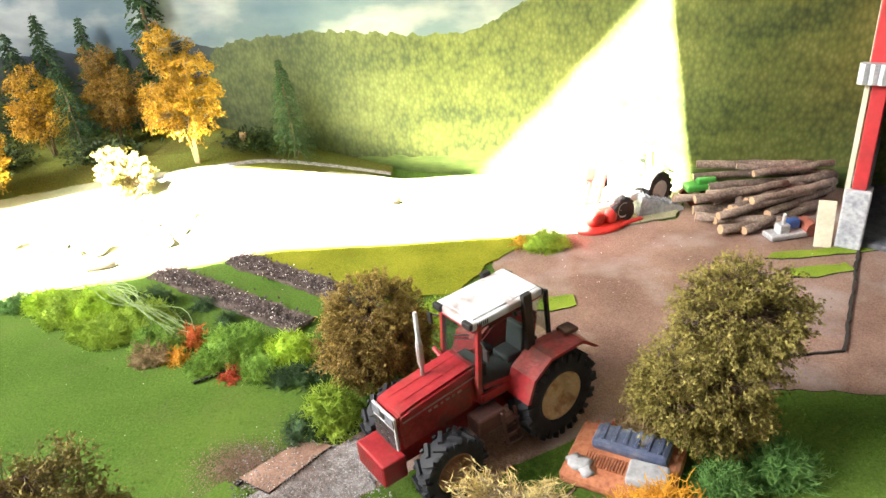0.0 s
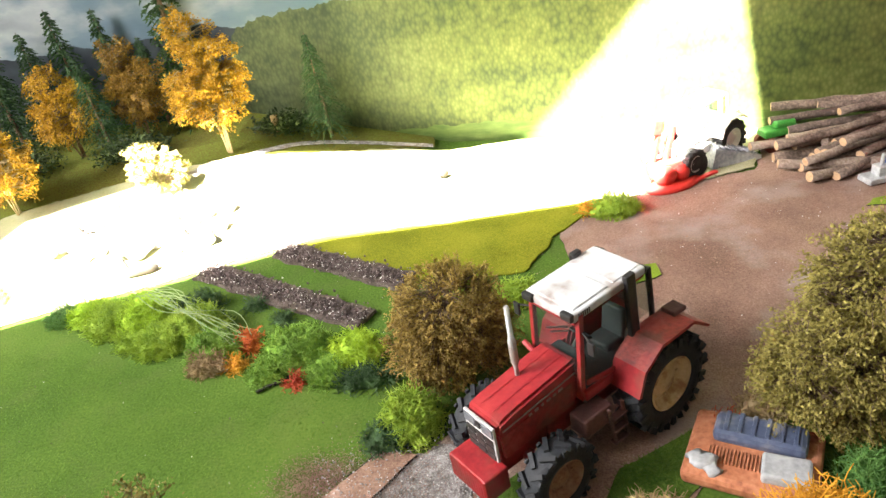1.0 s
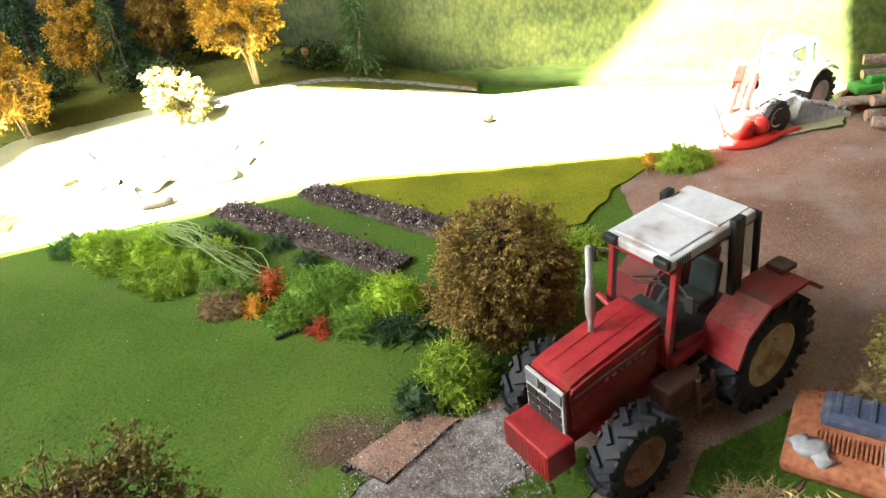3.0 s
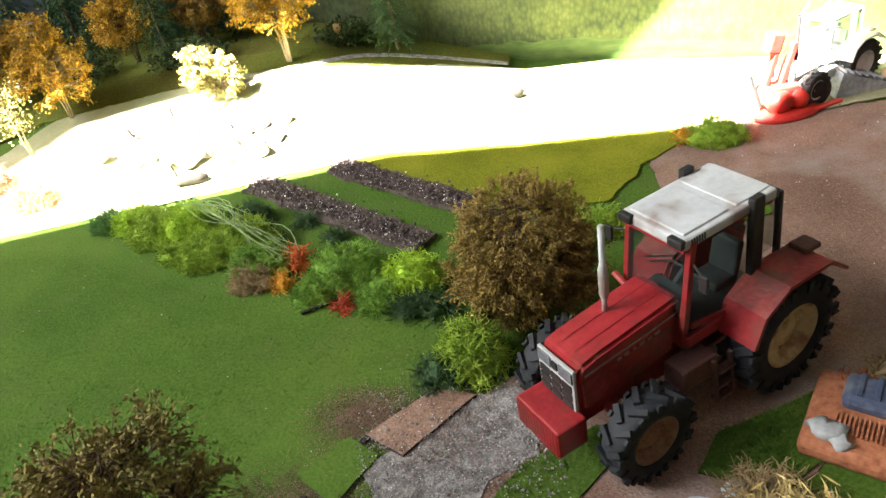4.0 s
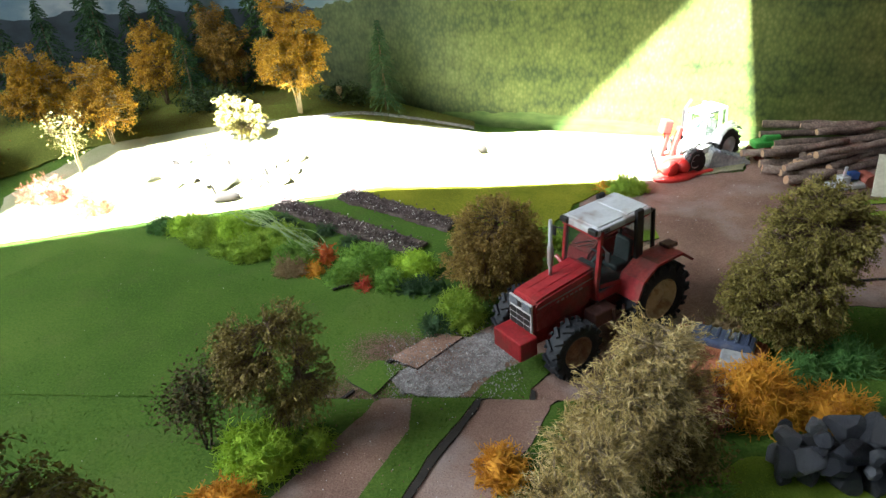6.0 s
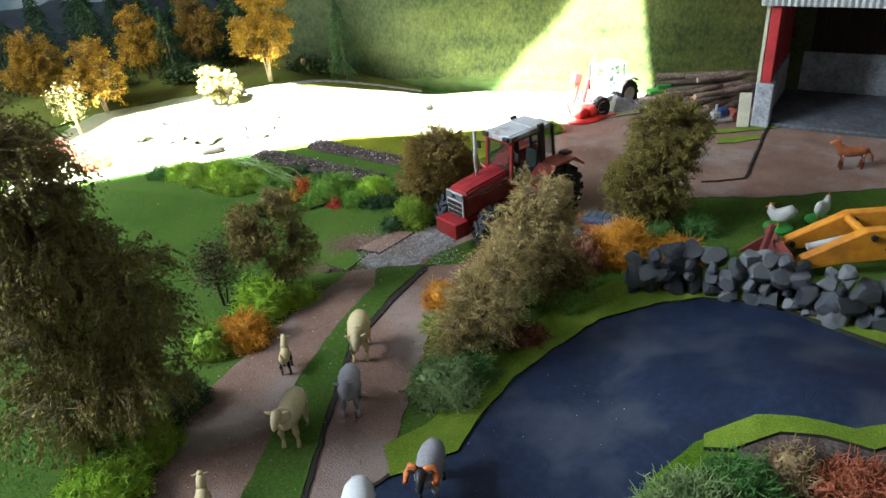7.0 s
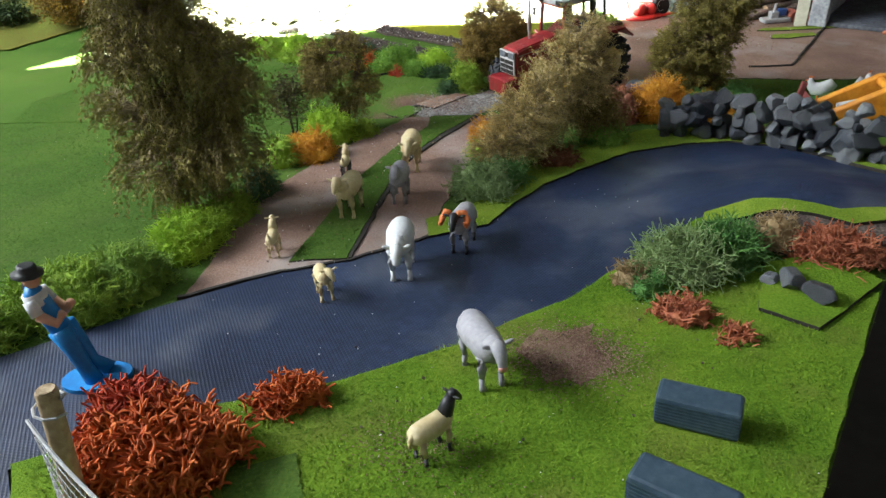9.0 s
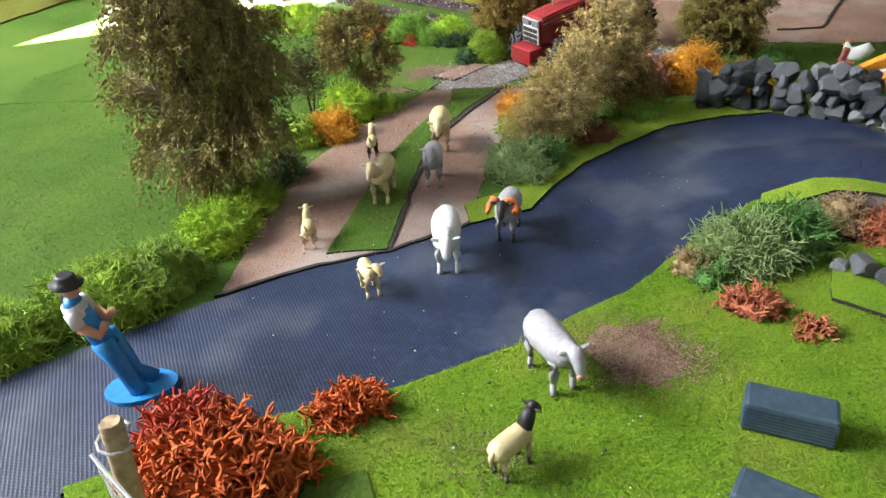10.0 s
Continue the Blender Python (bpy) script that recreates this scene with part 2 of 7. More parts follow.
def print_backdrop():
    """A printed landscape: cloudy sky over a wooded ridge with a meadow at its foot."""
    m = bpy.data.materials.new("printed_landscape")
    m.use_nodes = True
    nt = m.node_tree
    n, l = nt.nodes, nt.links
    b = n["Principled BSDF"]
    b.inputs["Roughness"].default_value = 0.6
    tc = n.new("ShaderNodeTexCoord")
    sp = n.new("ShaderNodeSeparateXYZ")
    l.new(tc.outputs["Object"], sp.inputs[0])

    def tex(scale, stretch, detail=4.0):
        mp = n.new("ShaderNodeMapping")
        mp.inputs["Scale"].default_value = stretch
        l.new(tc.outputs["Object"], mp.inputs[0])
        t = n.new("ShaderNodeTexNoise")
        t.inputs["Scale"].default_value, t.inputs["Detail"].default_value = scale, detail
        l.new(mp.outputs[0], t.inputs["Vector"])
        return t.outputs["Fac"]

    def ramp(fac, stops):
        r = n.new("ShaderNodeValToRGB")
        e = r.color_ramp.elements
        e[0].position, e[0].color = stops[0][0], (*stops[0][1], 1)
        e[1].position, e[1].color = stops[-1][0], (*stops[-1][1], 1)
        for p, c in stops[1:-1]:
            e.new(p).color = (*c, 1)
        l.new(fac, r.inputs[0])
        return r.outputs[0]

    def maths(op, a, bb, c=None):
        k = n.new("ShaderNodeMath")
        k.operation = op
        for i, v in enumerate((a, bb, c)):
            if v is None:
                continue
            if isinstance(v, (int, float)):
                k.inputs[i].default_value = v
            else:
                l.new(v, k.inputs[i])
        return k.outputs[0]

    def blend(f, a, bb):
        k = n.new("ShaderNodeMix")
        k.data_type = "RGBA"
        l.new(f, k.inputs[0])
        l.new(a, k.inputs[6])
        l.new(bb, k.inputs[7])
        return k.outputs[2]

    # crowns of the printed forest: rows of small trees, and broad light and dark stands
    vor = n.new("ShaderNodeTexVoronoi")
    vor.inputs["Scale"].default_value = 210
    mp = n.new("ShaderNodeMapping")
    mp.inputs["Scale"].default_value = (1.3, 1.0, 0.85)
    l.new(tc.outputs["Object"], mp.inputs[0])
    l.new(mp.outputs[0], vor.inputs["Vector"])
    crowns = maths("SUBTRACT", 0.95, maths("MULTIPLY", vor.outputs["Distance"], 0.9))
    detail = maths("ADD", maths("MULTIPLY", crowns, 0.50), maths("MULTIPLY", tex(60, (1.6, 1, 0.7), 5), 0.50))
    stands = tex(9, (0.7, 1, 2.2), 5)
    f1 = maths("ADD", maths("ADD", maths("MULTIPLY", detail, 0.42), maths("MULTIPLY", stands, 0.42)), maths("MULTIPLY", tex(22, (0.5, 1, 1.6), 3), 0.36))
    wood = ramp(f1, [(0.40, (0.020, 0.036, 0.010)), (0.52, (0.065, 0.095, 0.022)), (0.64, (0.13, 0.158, 0.036)), (0.78, (0.22, 0.245, 0.075))])
    slope = n.new("ShaderNodeMapRange")
    slope.interpolation_type = "SMOOTHSTEP"
    slope.inputs[1].default_value, slope.inputs[2].default_value = -0.24, -0.02
    l.new(sp.outputs[0], slope.inputs[0])
    shade = ramp(f1, [(0.34, (0.012, 0.022, 0.010)), (0.52, (0.045, 0.065, 0.024)), (0.66, (0.085, 0.11, 0.04)), (0.82, (0.14, 0.16, 0.07))])
    wood = blend(slope.outputs[0], shade, wood)
    far = ramp(tex(25, (1, 1, 2)), [(0.3, (0.012, 0.02, 0.028)), (0.7, (0.03, 0.045, 0.055))])
    cloud = ramp(tex(5, (1, 1, 2.4), 6), [(0.38, (0.08, 0.14, 0.19)), (0.5, (0.14, 0.20, 0.23)), (0.6, (0.34, 0.37, 0.37)), (0.75, (0.15, 0.19, 0.21))])
    meadow = ramp(tex(40, (1, 1, 4)), [(0.3, (0.05, 0.10, 0.02)), (0.7, (0.14, 0.20, 0.05))])
    # the ridge line over x
    curve = n.new("ShaderNodeFloatCurve")
    l.new(maths("MULTIPLY_ADD", sp.outputs[0], 0.5, 0.5), curve.inputs["Value"])
    c = curve.mapping.curves[0]
    c.points[0].location, c.points[1].location = RIDGE[0], RIDGE[-1]
    for x, z in RIDGE[1:-1]:
        c.points.new(x, z)
    curve.mapping.update()
    rid = maths("ADD", maths("MULTIPLY", curve.outputs[0], 1.0), maths("MULTIPLY_ADD", tex(70, (1, 1, 0.2)), 0.02, -0.01))
    is_wood = maths("LESS_THAN", sp.outputs[2], rid)
    farline = maths("MULTIPLY_ADD", tex(6, (1, 1, 0)), 0.06, 0.13)
    is_far = maths("LESS_THAN", sp.outputs[2], farline)
    col = blend(is_wood, blend(is_far, cloud, far), wood)
    is_low = maths("LESS_THAN", maths("ADD", sp.outputs[2], maths("MULTIPLY", tex(14, (1, 1, 1)), 0.03)), 0.035)
    col = blend(is_low, col, meadow)
    l.new(col, b.inputs["Base Color"])
    return m


road_rubber = rubber_road()
RIDGE = [(0.0, 0.02), (0.30, 0.02), (0.32, 0.152), (0.39, 0.175), (0.5, 0.172), (0.525, 0.195), (0.65, 0.30), (1.0, 0.4)]
backdrop_print = print_backdrop()

# ---------------------------------------------------------------- room
def room():
    def slab(name, c, s, m):
        ob = part(name, box(bmesh.new(), c, s), m)
        return tagged(ob, kind="structure")
    slab("floor", (0, 0, -0.78), (4.4, 4.4, 0.06), floor_dark)
    slab("wall_west", (-1.73, 0, 0.42), (0.06, 4.4, 2.34), wall_paint)
    slab("wall_east", (2.2, 0, 0.42), (0.06, 4.4, 2.34), wall_paint)
    slab("wall_north", (0, 1.9, 0.42), (4.4, 0.06, 2.34), wall_paint)
    slab("wall_south", (0, -2.0, 0.42), (4.4, 0.06, 2.34), wall_paint)
    # unseen cover added over the room; its hole masks the sun to the lit patch
    top = 1.6
    bm = bmesh.new()
    lit = [(-0.72, 0.520, 0), (-0.457, 0.593, 0), (-0.196, 0.651, 0), (0.109, 0.648, 0), (0.236, 0.750, 0), (0.203, 0.762, 0.222),
           (-0.003, 0.825, 0.002), (-0.15, 0.815, 0.02), (-0.30, 0.812, 0.045), (-0.55, 0.745, 0.03), (-0.65, 0.62, 0)]
    hole = []
    for p in lit:
        p = Vector(p)
        hole.append(p + SUN * ((top - p.z) / SUN.z))
    vs = [bm.verts.new((p.x, p.y, top)) for p in hole]
    es = [bm.edges.new((a, b)) for a, b in zip(vs, vs[1:] + vs[:1])]
    vo = [bm.verts.new((x, y, top)) for x, y in ((-1.76, -2.03), (2.23, -2.03), (2.23, 1.93), (-1.76, 1.93))]
    es += [bm.edges.new((a, b)) for a, b in zip(vo, vo[1:] + vo[:1])]
    bmesh.ops.triangle_fill(bm, edges=es, use_beauty=True)
    made = bmesh.ops.extrude_face_region(bm, geom=bm.faces[:])["geom"]
    for v in made:
        if isinstance(v, bmesh.types.BMVert):
            v.co.z += 0.008
    bmesh.ops.recalc_face_normals(bm, faces=bm.faces[:])
    tagged(part("sun_mask", bm, wall_paint), kind="structure")


room()

# ---------------------------------------------------------------- ground
BOARD = [(-0.06, -0.47), (0.091, -0.164), (0.165, -0.016), (0.20, 0.052), (0.42, 0.06), (0.95, 0.06), (0.95, 0.60), (0.50, 0.72), (0.017, 0.86), (-0.40, 0.99), (-1.25, 1.05), (-1.25, -0.47)]
ground = tagged(sheet("ground", BOARD, 0.0, 0.03, [field_grass, board_edge], cell=0.010), kind="structure", label="green flocked baseboard of the model landscape")
ROAD = [(-0.235, -0.094), (-0.176, -0.044), (-0.128, -0.009), (-0.095, 0.005), (-0.054, 0.034), (-0.022, 0.051), (-0.011, 0.08), (0.006, 0.111), (0.028, 0.137), (0.065, 0.174),
        (0.107, 0.192), (0.14, 0.197), (0.165, 0.188), (0.19, 0.163), (0.216, 0.118), (0.30, 0.09), (0.30, 0.062), (0.20, 0.052), (0.160, 0.030), (0.138, 0.038), (0.120, 0.041), (0.092, 0.038), (0.069, 0.022),
        (0.04, -0.011), (0.024, -0.031), (0.003, -0.046), (-0.024, -0.071), (-0.04, -0.08), (-0.067, -0.097), (-0.12, -0.12), (-0.177, -0.155), (-0.166, -0.167), (-0.131, -0.186), (-0.09, -0.25), (-0.5, -0.25), (-0.5, -0.29)]
ROAD = ROAD[:-2] + [(-0.20, -0.46), (-0.60, -0.46), (-0.60, -0.31)]
tagged(sheet("road", [tuple(p[:2]) for p in ROAD], 0.0016, 0.004, [road_rubber, mat_edge], cell=0.009), kind="structure", label="dark blue-black rubber road with a fine tread")
LANE = [(-0.171, -0.034), (-0.177, 0.027), (-0.179, 0.105), (-0.157, 0.182), (-0.128, 0.241), (-0.105, 0.299), (-0.125, 0.345), (-0.10, 0.372), (-0.06, 0.40), (-0.02, 0.44), (0.02, 0.50), (0.014, 0.608), (0.05, 0.635), (0.088, 0.652),
        (0.2, 0.665), (0.235, 0.735), (0.30, 0.73), (0.50, 0.70), (0.94, 0.58), (0.94, 0.392), (0.256, 0.392), (0.198, 0.403), (0.13, 0.40), (0.085, 0.365), (0.05, 0.33), (0.0, 0.293), (-0.014, 0.258), (-0.044, 0.179), (-0.052, 0.104), (-0.054, 0.036), (-0.095, 0.004), (-0.128, -0.010)]
tagged(sheet("yard", LANE, 0.0006, 0.002, [dirt, mat_edge], wobble=0.003, cell=0.014), kind="structure", label="brown earth farm yard and wheel tracks")

# ---------------------------------------------------------------- mats on the ground
LAWN = [(-0.177, -0.153), (-0.12, -0.117), (-0.067, -0.095), (-0.04, -0.078), (-0.024, -0.069), (0.003, -0.044), (0.024, -0.029), (0.04, -0.009), (0.069, 0.024), (0.092, 0.040), (0.106, 0.042), (0.118, 0.030), (0.116, 0.008), (0.118, -0.02), (0.163, -0.018),
        (0.089, -0.166), (-0.056, -0.46), (-0.10, -0.40), (-0.10, -0.25), (-0.135, -0.188), (-0.166, -0.167)]
tagged(sheet("lawn", LAWN, 0.0026, 0.004, [lawn_grass, mat_edge], wobble=0.0012, cell=0.02), kind="structure", label="bright green static grass verge")
BANK_IN = [(0.096, 0.041), (0.121, 0.046), (0.138, 0.042), (0.160, 0.034), (0.198, 0.041), (0.204, 0.035), (0.164, 0.0245), (0.146, 0.0315), (0.128, 0.0355), (0.106, 0.031), (0.094, 0.034)]
tagged(sheet("hollow", [(0.106, 0.032), (0.128, 0.036), (0.146, 0.032), (0.164, 0.025), (0.203, 0.035), (0.203, 0.018), (0.175, 0.003), (0.14, 0.003), (0.115, 0.016)], 0.0032, 0.002, soil, wobble=0.001), kind="structure", label="dark sheet in the hollow under the bank")
tagged(sheet("verge", BANK_IN, 0.0050, 0.0040, [bank_grass, mat_edge], cell=0.012), kind="structure", label="raised strip of bright green grass matting along the road")
BANK_OUT = [(-0.054, 0.034), (-0.022, 0.050), (-0.009, 0.079), (0.009, 0.110), (0.031, 0.135), (0.067, 0.170), (0.107, 0.187), (0.14, 0.192), (0.165, 0.184), (0.193, 0.165), (0.220, 0.121), (0.30, 0.093), (0.305, 0.102), (0.235, 0.132), (0.205, 0.175), (0.17, 0.206),
            (0.135, 0.218), (0.085, 0.222), (0.045, 0.192), (0.008, 0.152), (-0.022, 0.112), (-0.036, 0.075), (-0.06, 0.056)]
tagged(sheet("verge", BANK_OUT, 0.0030, 0.004, [bank_grass, mat_edge], wobble=0.0015, cell=0.015), kind="structure", label="bright green grass matting between road and hedge")
STRIP = [(-0.128, 0.003), (-0.125, 0.052), (-0.122, 0.125), (-0.108, 0.19), (-0.092, 0.239), (-0.098, 0.295), (-0.075, 0.33), (-0.04, 0.352), (-0.022, 0.345), (-0.050, 0.313), (-0.054, 0.288), (-0.058, 0.262), (-0.078, 0.218), (-0.097, 0.155), (-0.097, 0.068), (-0.096, 0.009)]
tagged(sheet("verge", STRIP, 0.0016, 0.0018, [field_grass, mat_edge], wobble=0.0012, cell=0.015), kind="structure", label="green grass strip between the wheel tracks")
# dark strip laid along the grass strip in place of the shadow gap
GAP = [(-0.0955, 0.010), (-0.0965, 0.068), (-0.0965, 0.155), (-0.0775, 0.217), (-0.0575, 0.261), (-0.0535, 0.288), (-0.0495, 0.312), (-0.0465, 0.310), (-0.0500, 0.288), (-0.0540, 0.259), (-0.0735, 0.214), (-0.0930, 0.155), (-0.0940, 0.068), (-0.0935, 0.010)]
tagged(sheet("gap_shade", GAP, 0.0016, 0.001, mat_edge, wobble=0.0014), kind="structure")
tagged(sheet("verge", [(0.0, 0.325), (0.012, 0.346), (0.045, 0.362), (0.075, 0.378), (0.088, 0.366), (0.055, 0.335), (0.03, 0.315)], 0.0014, 0.0012, [field_grass, mat_edge], wobble=0.0012), kind="structure", label="green grass patch beside the wheel track")
tagged(sheet("gravel", [(-0.127, 0.305), (-0.105, 0.300), (-0.078, 0.330), (-0.055, 0.352), (-0.065, 0.378), (-0.10, 0.375), (-0.128, 0.345), (-0.150, 0.330)], 0.0012, 0.001, gravel_mat, wobble=0.007), kind="structure", label="grey gravel on the track")
tagged(sheet("earth_patch", [(-0.151, 0.348), (-0.118, 0.379), (-0.098, 0.372), (-0.13, 0.335)], 0.0030, 0.002, [brown_grit, mat_edge], wobble=0.001), kind="structure", label="bare brown grit patch")
tagged(sheet("grass_patch", [(-0.180, 0.326), (-0.160, 0.348), (-0.142, 0.336), (-0.158, 0.309)], 0.0022, 0.001, [field_grass, mat_edge], wobble=0.002), kind="structure", label="square cut of bright green grass mat")
# thin dark strips on top of the ground paint the shade between mats
for a, b, w in (((-0.173, -0.038), (-0.128, -0.0085), 0.0011), ((-0.128, -0.0085), (-0.095, 0.0055), 0.0009), ((-0.095, 0.0055), (-0.054, 0.0355), 0.0011), ((-0.153, 0.343), (-0.119, 0.379), 0.0012), ((-0.19, 0.292), (-0.172, 0.314), 0.0012), ((0.329, 0.575), (0.25, 0.437), 0.0011), ((0.25, 0.437), (0.205, 0.436), 0.0006), ((-0.215, 0.447), (-0.185, 0.465), 0.001)):
    a, b = Vector(a), Vector(b)
    d = (b - a).normalized() * w
    k = Vector((-d.y, d.x))
    tagged(sheet("gap_shade", [a - k, b - k, b + k, a + k], 0.0026, 0.0018, mat_edge, wobble=0.0022), kind="structure")
tagged(sheet("earth_patch", [(0.002, -0.072), (0.012, -0.056), (0.034, -0.050), (0.036, -0.064), (0.044, -0.078), (0.030, -0.088), (0.014, -0.092)], 0.0030, 0.001, brown_grit, wobble=0.007), kind="structure", label="worn brown patch in the grass")
tagged(sheet("grass_patch", [(0.129, -0.048), (0.108, -0.034), (0.118, 0.0), (0.150, 0.006), (0.166, -0.012)], 0.0046, 0.002, [lawn_grass, mat_edge], wobble=0.0008), kind="structure", label="loose square of green grass mat")
tagged(sheet("grass_patch", [(-0.096, -0.150), (-0.072, -0.138), (-0.062, -0.158), (-0.082, -0.172)], 0.0034, 0.001, [field_grass, mat_edge], wobble=0.0008), kind="structure", label="dark green square of grass mat")
meadow_grass = material("meadow_grass", [(0.10, 0.115, 0.008), (0.17, 0.185, 0.013), (0.24, 0.24, 0.022)], 20, 0.95, 0.8, fine=40)
hill_grass = material("hill_grass", [(0.05, 0.05, 0.010), (0.095, 0.085, 0.016), (0.10, 0.125, 0.020), (0.16, 0.17, 0.03)], 9, 0.95, 0.8, fine=60)
# paler grass colour that puts strong sunlight into the far field
sunlit_grass = material("sunlit_grass", [(0.20, 0.22, 0.10), (0.30, 0.30, 0.17), (0.40, 0.38, 0.26)], 20, 0.95, 0.8, fine=50)
tagged(sheet("meadow", [(-0.225, 0.645), (-0.13, 0.583), (-0.10, 0.55), (-0.02, 0.55), (0.012, 0.60), (0.05, 0.634), (0.088, 0.651), (0.06, 0.665), (-0.20, 0.668)], 0.0018, 0.001, meadow_grass, wobble=0.004), kind="structure", label="yellow-green meadow grass")
# pale sheet cut to the sun patch, so the field there burns out
tagged(sheet("sunlit_field", [(-0.62, 0.555), (-0.47, 0.592), (-0.30, 0.632), (-0.20, 0.655), (0.10, 0.648), (0.20, 0.668), (0.235, 0.745), (-0.003, 0.822), (-0.20, 0.83), (-0.56, 0.80), (-0.66, 0.66)], 0.0024, 0.001, sunlit_grass, wobble=0.003, cell=0.025), kind="structure", label="field in the sun patch, coloured pale for the strong light")
tagged(sheet("hillside", [(-0.10, 0.835), (-0.25, 0.815), (-0.42, 0.80), (-0.60, 0.76), (-0.80, 0.62), (-1.2, 0.60), (-1.2, 1.03), (-0.40, 0.965), (-0.10, 0.87)], 0.0030, 0.001, hill_grass, wobble=0.004, cell=0.025), kind="structure", label="brownish green hillside behind the field")
for x, y, w, d in ((0.30, 0.578, 0.05, 0.006), (0.285, 0.548, 0.028, 0.008), (0.063, 0.525, 0.016, 0.010)):
    tagged(sheet("grass_patch", [(x - w, y - d), (x - w * 0.3, y - d * 1.3), (x + w, y - d * 0.6), (x + w * 0.9, y + d), (x - w * 0.8, y + d * 0.7)], 0.0018, 0.0012, [bank_grass, mat_edge], wobble=0.002), kind="structure", label="scrap of green grass mat on the yard")
PATH_LINE = smooth_line([(-0.42, 0.772, 0), (-0.33, 0.80, 0), (-0.25, 0.835, 0), (-0.17, 0.84, 0), (-0.10, 0.835, 0)], 5)
pl = [(p.x, p.y - 0.004) for p in PATH_LINE] + [(p.x, p.y + 0.004) for p in reversed(PATH_LINE)]
tagged(sheet("path", pl, 0.0040, 0.0006, gravel_mat, wobble=0.001), kind="structure", label="narrow grey gravel path")


def blades(name, outline, n, h, mats, z, seed, label):
    """Static grass fibres: single narrow triangles, standing and leaning."""
    rng = np.random.default_rng(seed)
    o = np.array(outline)
    lo, hi = o.min(0), o.max(0)
    p = rng.uniform(lo, hi, (n * 2, 2))
    inside = np.zeros(len(p), bool)
    for (x1, y1), (x2, y2) in zip(o, np.roll(o, -1, 0)):
        hit = ((y1 > p[:, 1]) != (y2 > p[:, 1]))
        with np.errstate(divide="ignore", invalid="ignore"):
            hit &= p[:, 0] < (x2 - x1) * (p[:, 1] - y1) / (y2 - y1) + x1
        inside ^= hit
    p = p[inside][:n]
    k = len(p)
    g = np.array([height(x, y) for x, y in p]) + z
    ang = rng.uniform(0, 2 * np.pi, k)
    hh = h * rng.uniform(0.35, 1.0, k)
    w = 0.00022 + 0.00012 * rng.random(k)
    lean = rng.normal(0, 1.1, (k, 2)) * hh[:, None]
    u = np.stack([np.cos(ang), np.sin(ang)], 1) * w[:, None]
    v = np.zeros((k, 3, 3))
    v[:, 0, :2], v[:, 0, 2] = p - u, g
    v[:, 1, :2], v[:, 1, 2] = p + u, g
    v[:, 2, :2], v[:, 2, 2] = p + lean, g + hh
    v = settle_all(v)
    f = np.arange(k * 3).reshape(k, 3)
    ob = new(name, mesh(name, v.reshape(-1, 3).tolist(), f.tolist(), mats))
    return tagged(ob, label, "grass", kind="stuff")


lawn_blade = material("lawn_blade", [(0.065, 0.135, 0.008), (0.12, 0.215, 0.012), (0.19, 0.28, 0.022)], 20, 0.8, 0, islands=0.35, fine=3)
bank_blade = material("bank_blade", [(0.16, 0.23, 0.016), (0.26, 0.36, 0.026), (0.36, 0.45, 0.05)], 20, 0.8, 0, islands=0.3, fine=3)
field_blade = material("field_blade", [(0.042, 0.096, 0.011), (0.070, 0.138, 0.017), (0.105, 0.172, 0.026)], 16, 0.8, 0, islands=0.3, fine=3)
meadow_blade = material("meadow_blade", [(0.10, 0.115, 0.008), (0.18, 0.195, 0.014), (0.26, 0.26, 0.025)], 16, 0.8, 0, islands=0.3, fine=3)
for grass in (field_grass, lawn_grass, bank_grass, meadow_grass, hill_grass, lawn_blade, bank_blade, field_blade, meadow_blade):
    grass.node_tree.nodes["Principled BSDF"].inputs["Specular IOR Level"].default_value = 0.12
NEAR_LAWN = [(-0.17, -0.155), (-0.067, -0.097), (0.003, -0.048), (0.04, -0.012), (0.09, 0.038), (0.106, 0.040), (0.116, -0.02), (0.160, -0.02), (0.089, -0.166), (0.03, -0.285), (-0.09, -0.26), (-0.13, -0.188)]
blades("grass", NEAR_LAWN, 60000, 0.0020, lawn_blade, 0.0022, 1, "short bright green static grass fibres")
blades("grass", BANK_OUT, 9000, 0.0018, bank_blade, 0.0026, 2, "short bright green static grass fibres")
blades("grass", [(-0.18, 0.05), (-0.20, 0.20), (-0.15, 0.30), (-0.215, 0.33), (-0.19, 0.39), (-0.11, 0.40), (-0.13, 0.45), (-0.22, 0.44), (-0.36, 0.51), (-0.50, 0.56), (-0.62, 0.40), (-0.55, 0.10), (-0.30, -0.08)], 95000, 0.0018, field_blade, -0.0003, 3, "short dark green static grass fibres")
blades("grass", [(0.0, 0.325), (0.012, 0.346), (0.045, 0.362), (0.075, 0.378), (0.088, 0.366), (0.055, 0.335), (0.03, 0.315)], 4500, 0.0018, field_blade, 0.0014, 7, "short dark green static grass fibres")
blades("grass", STRIP, 9000, 0.0016, field_blade, 0.0014, 4, "short dark green static grass fibres")
blades("grass", [(0.10, 0.37), (0.19, 0.40), (0.36, 0.39), (0.36, 0.26), (0.20, 0.25), (0.10, 0.28)], 14000, 0.0017, field_blade, 0.0, 5, "short dark green static grass fibres")
blades("grass", [(-0.225, 0.645), (-0.13, 0.583), (-0.10, 0.55), (-0.02, 0.55), (0.012, 0.60), (0.05, 0.634), (0.06, 0.66), (-0.20, 0.66)], 9000, 0.0018, meadow_blade, 0.001, 6, "short yellow-green meadow grass fibres")

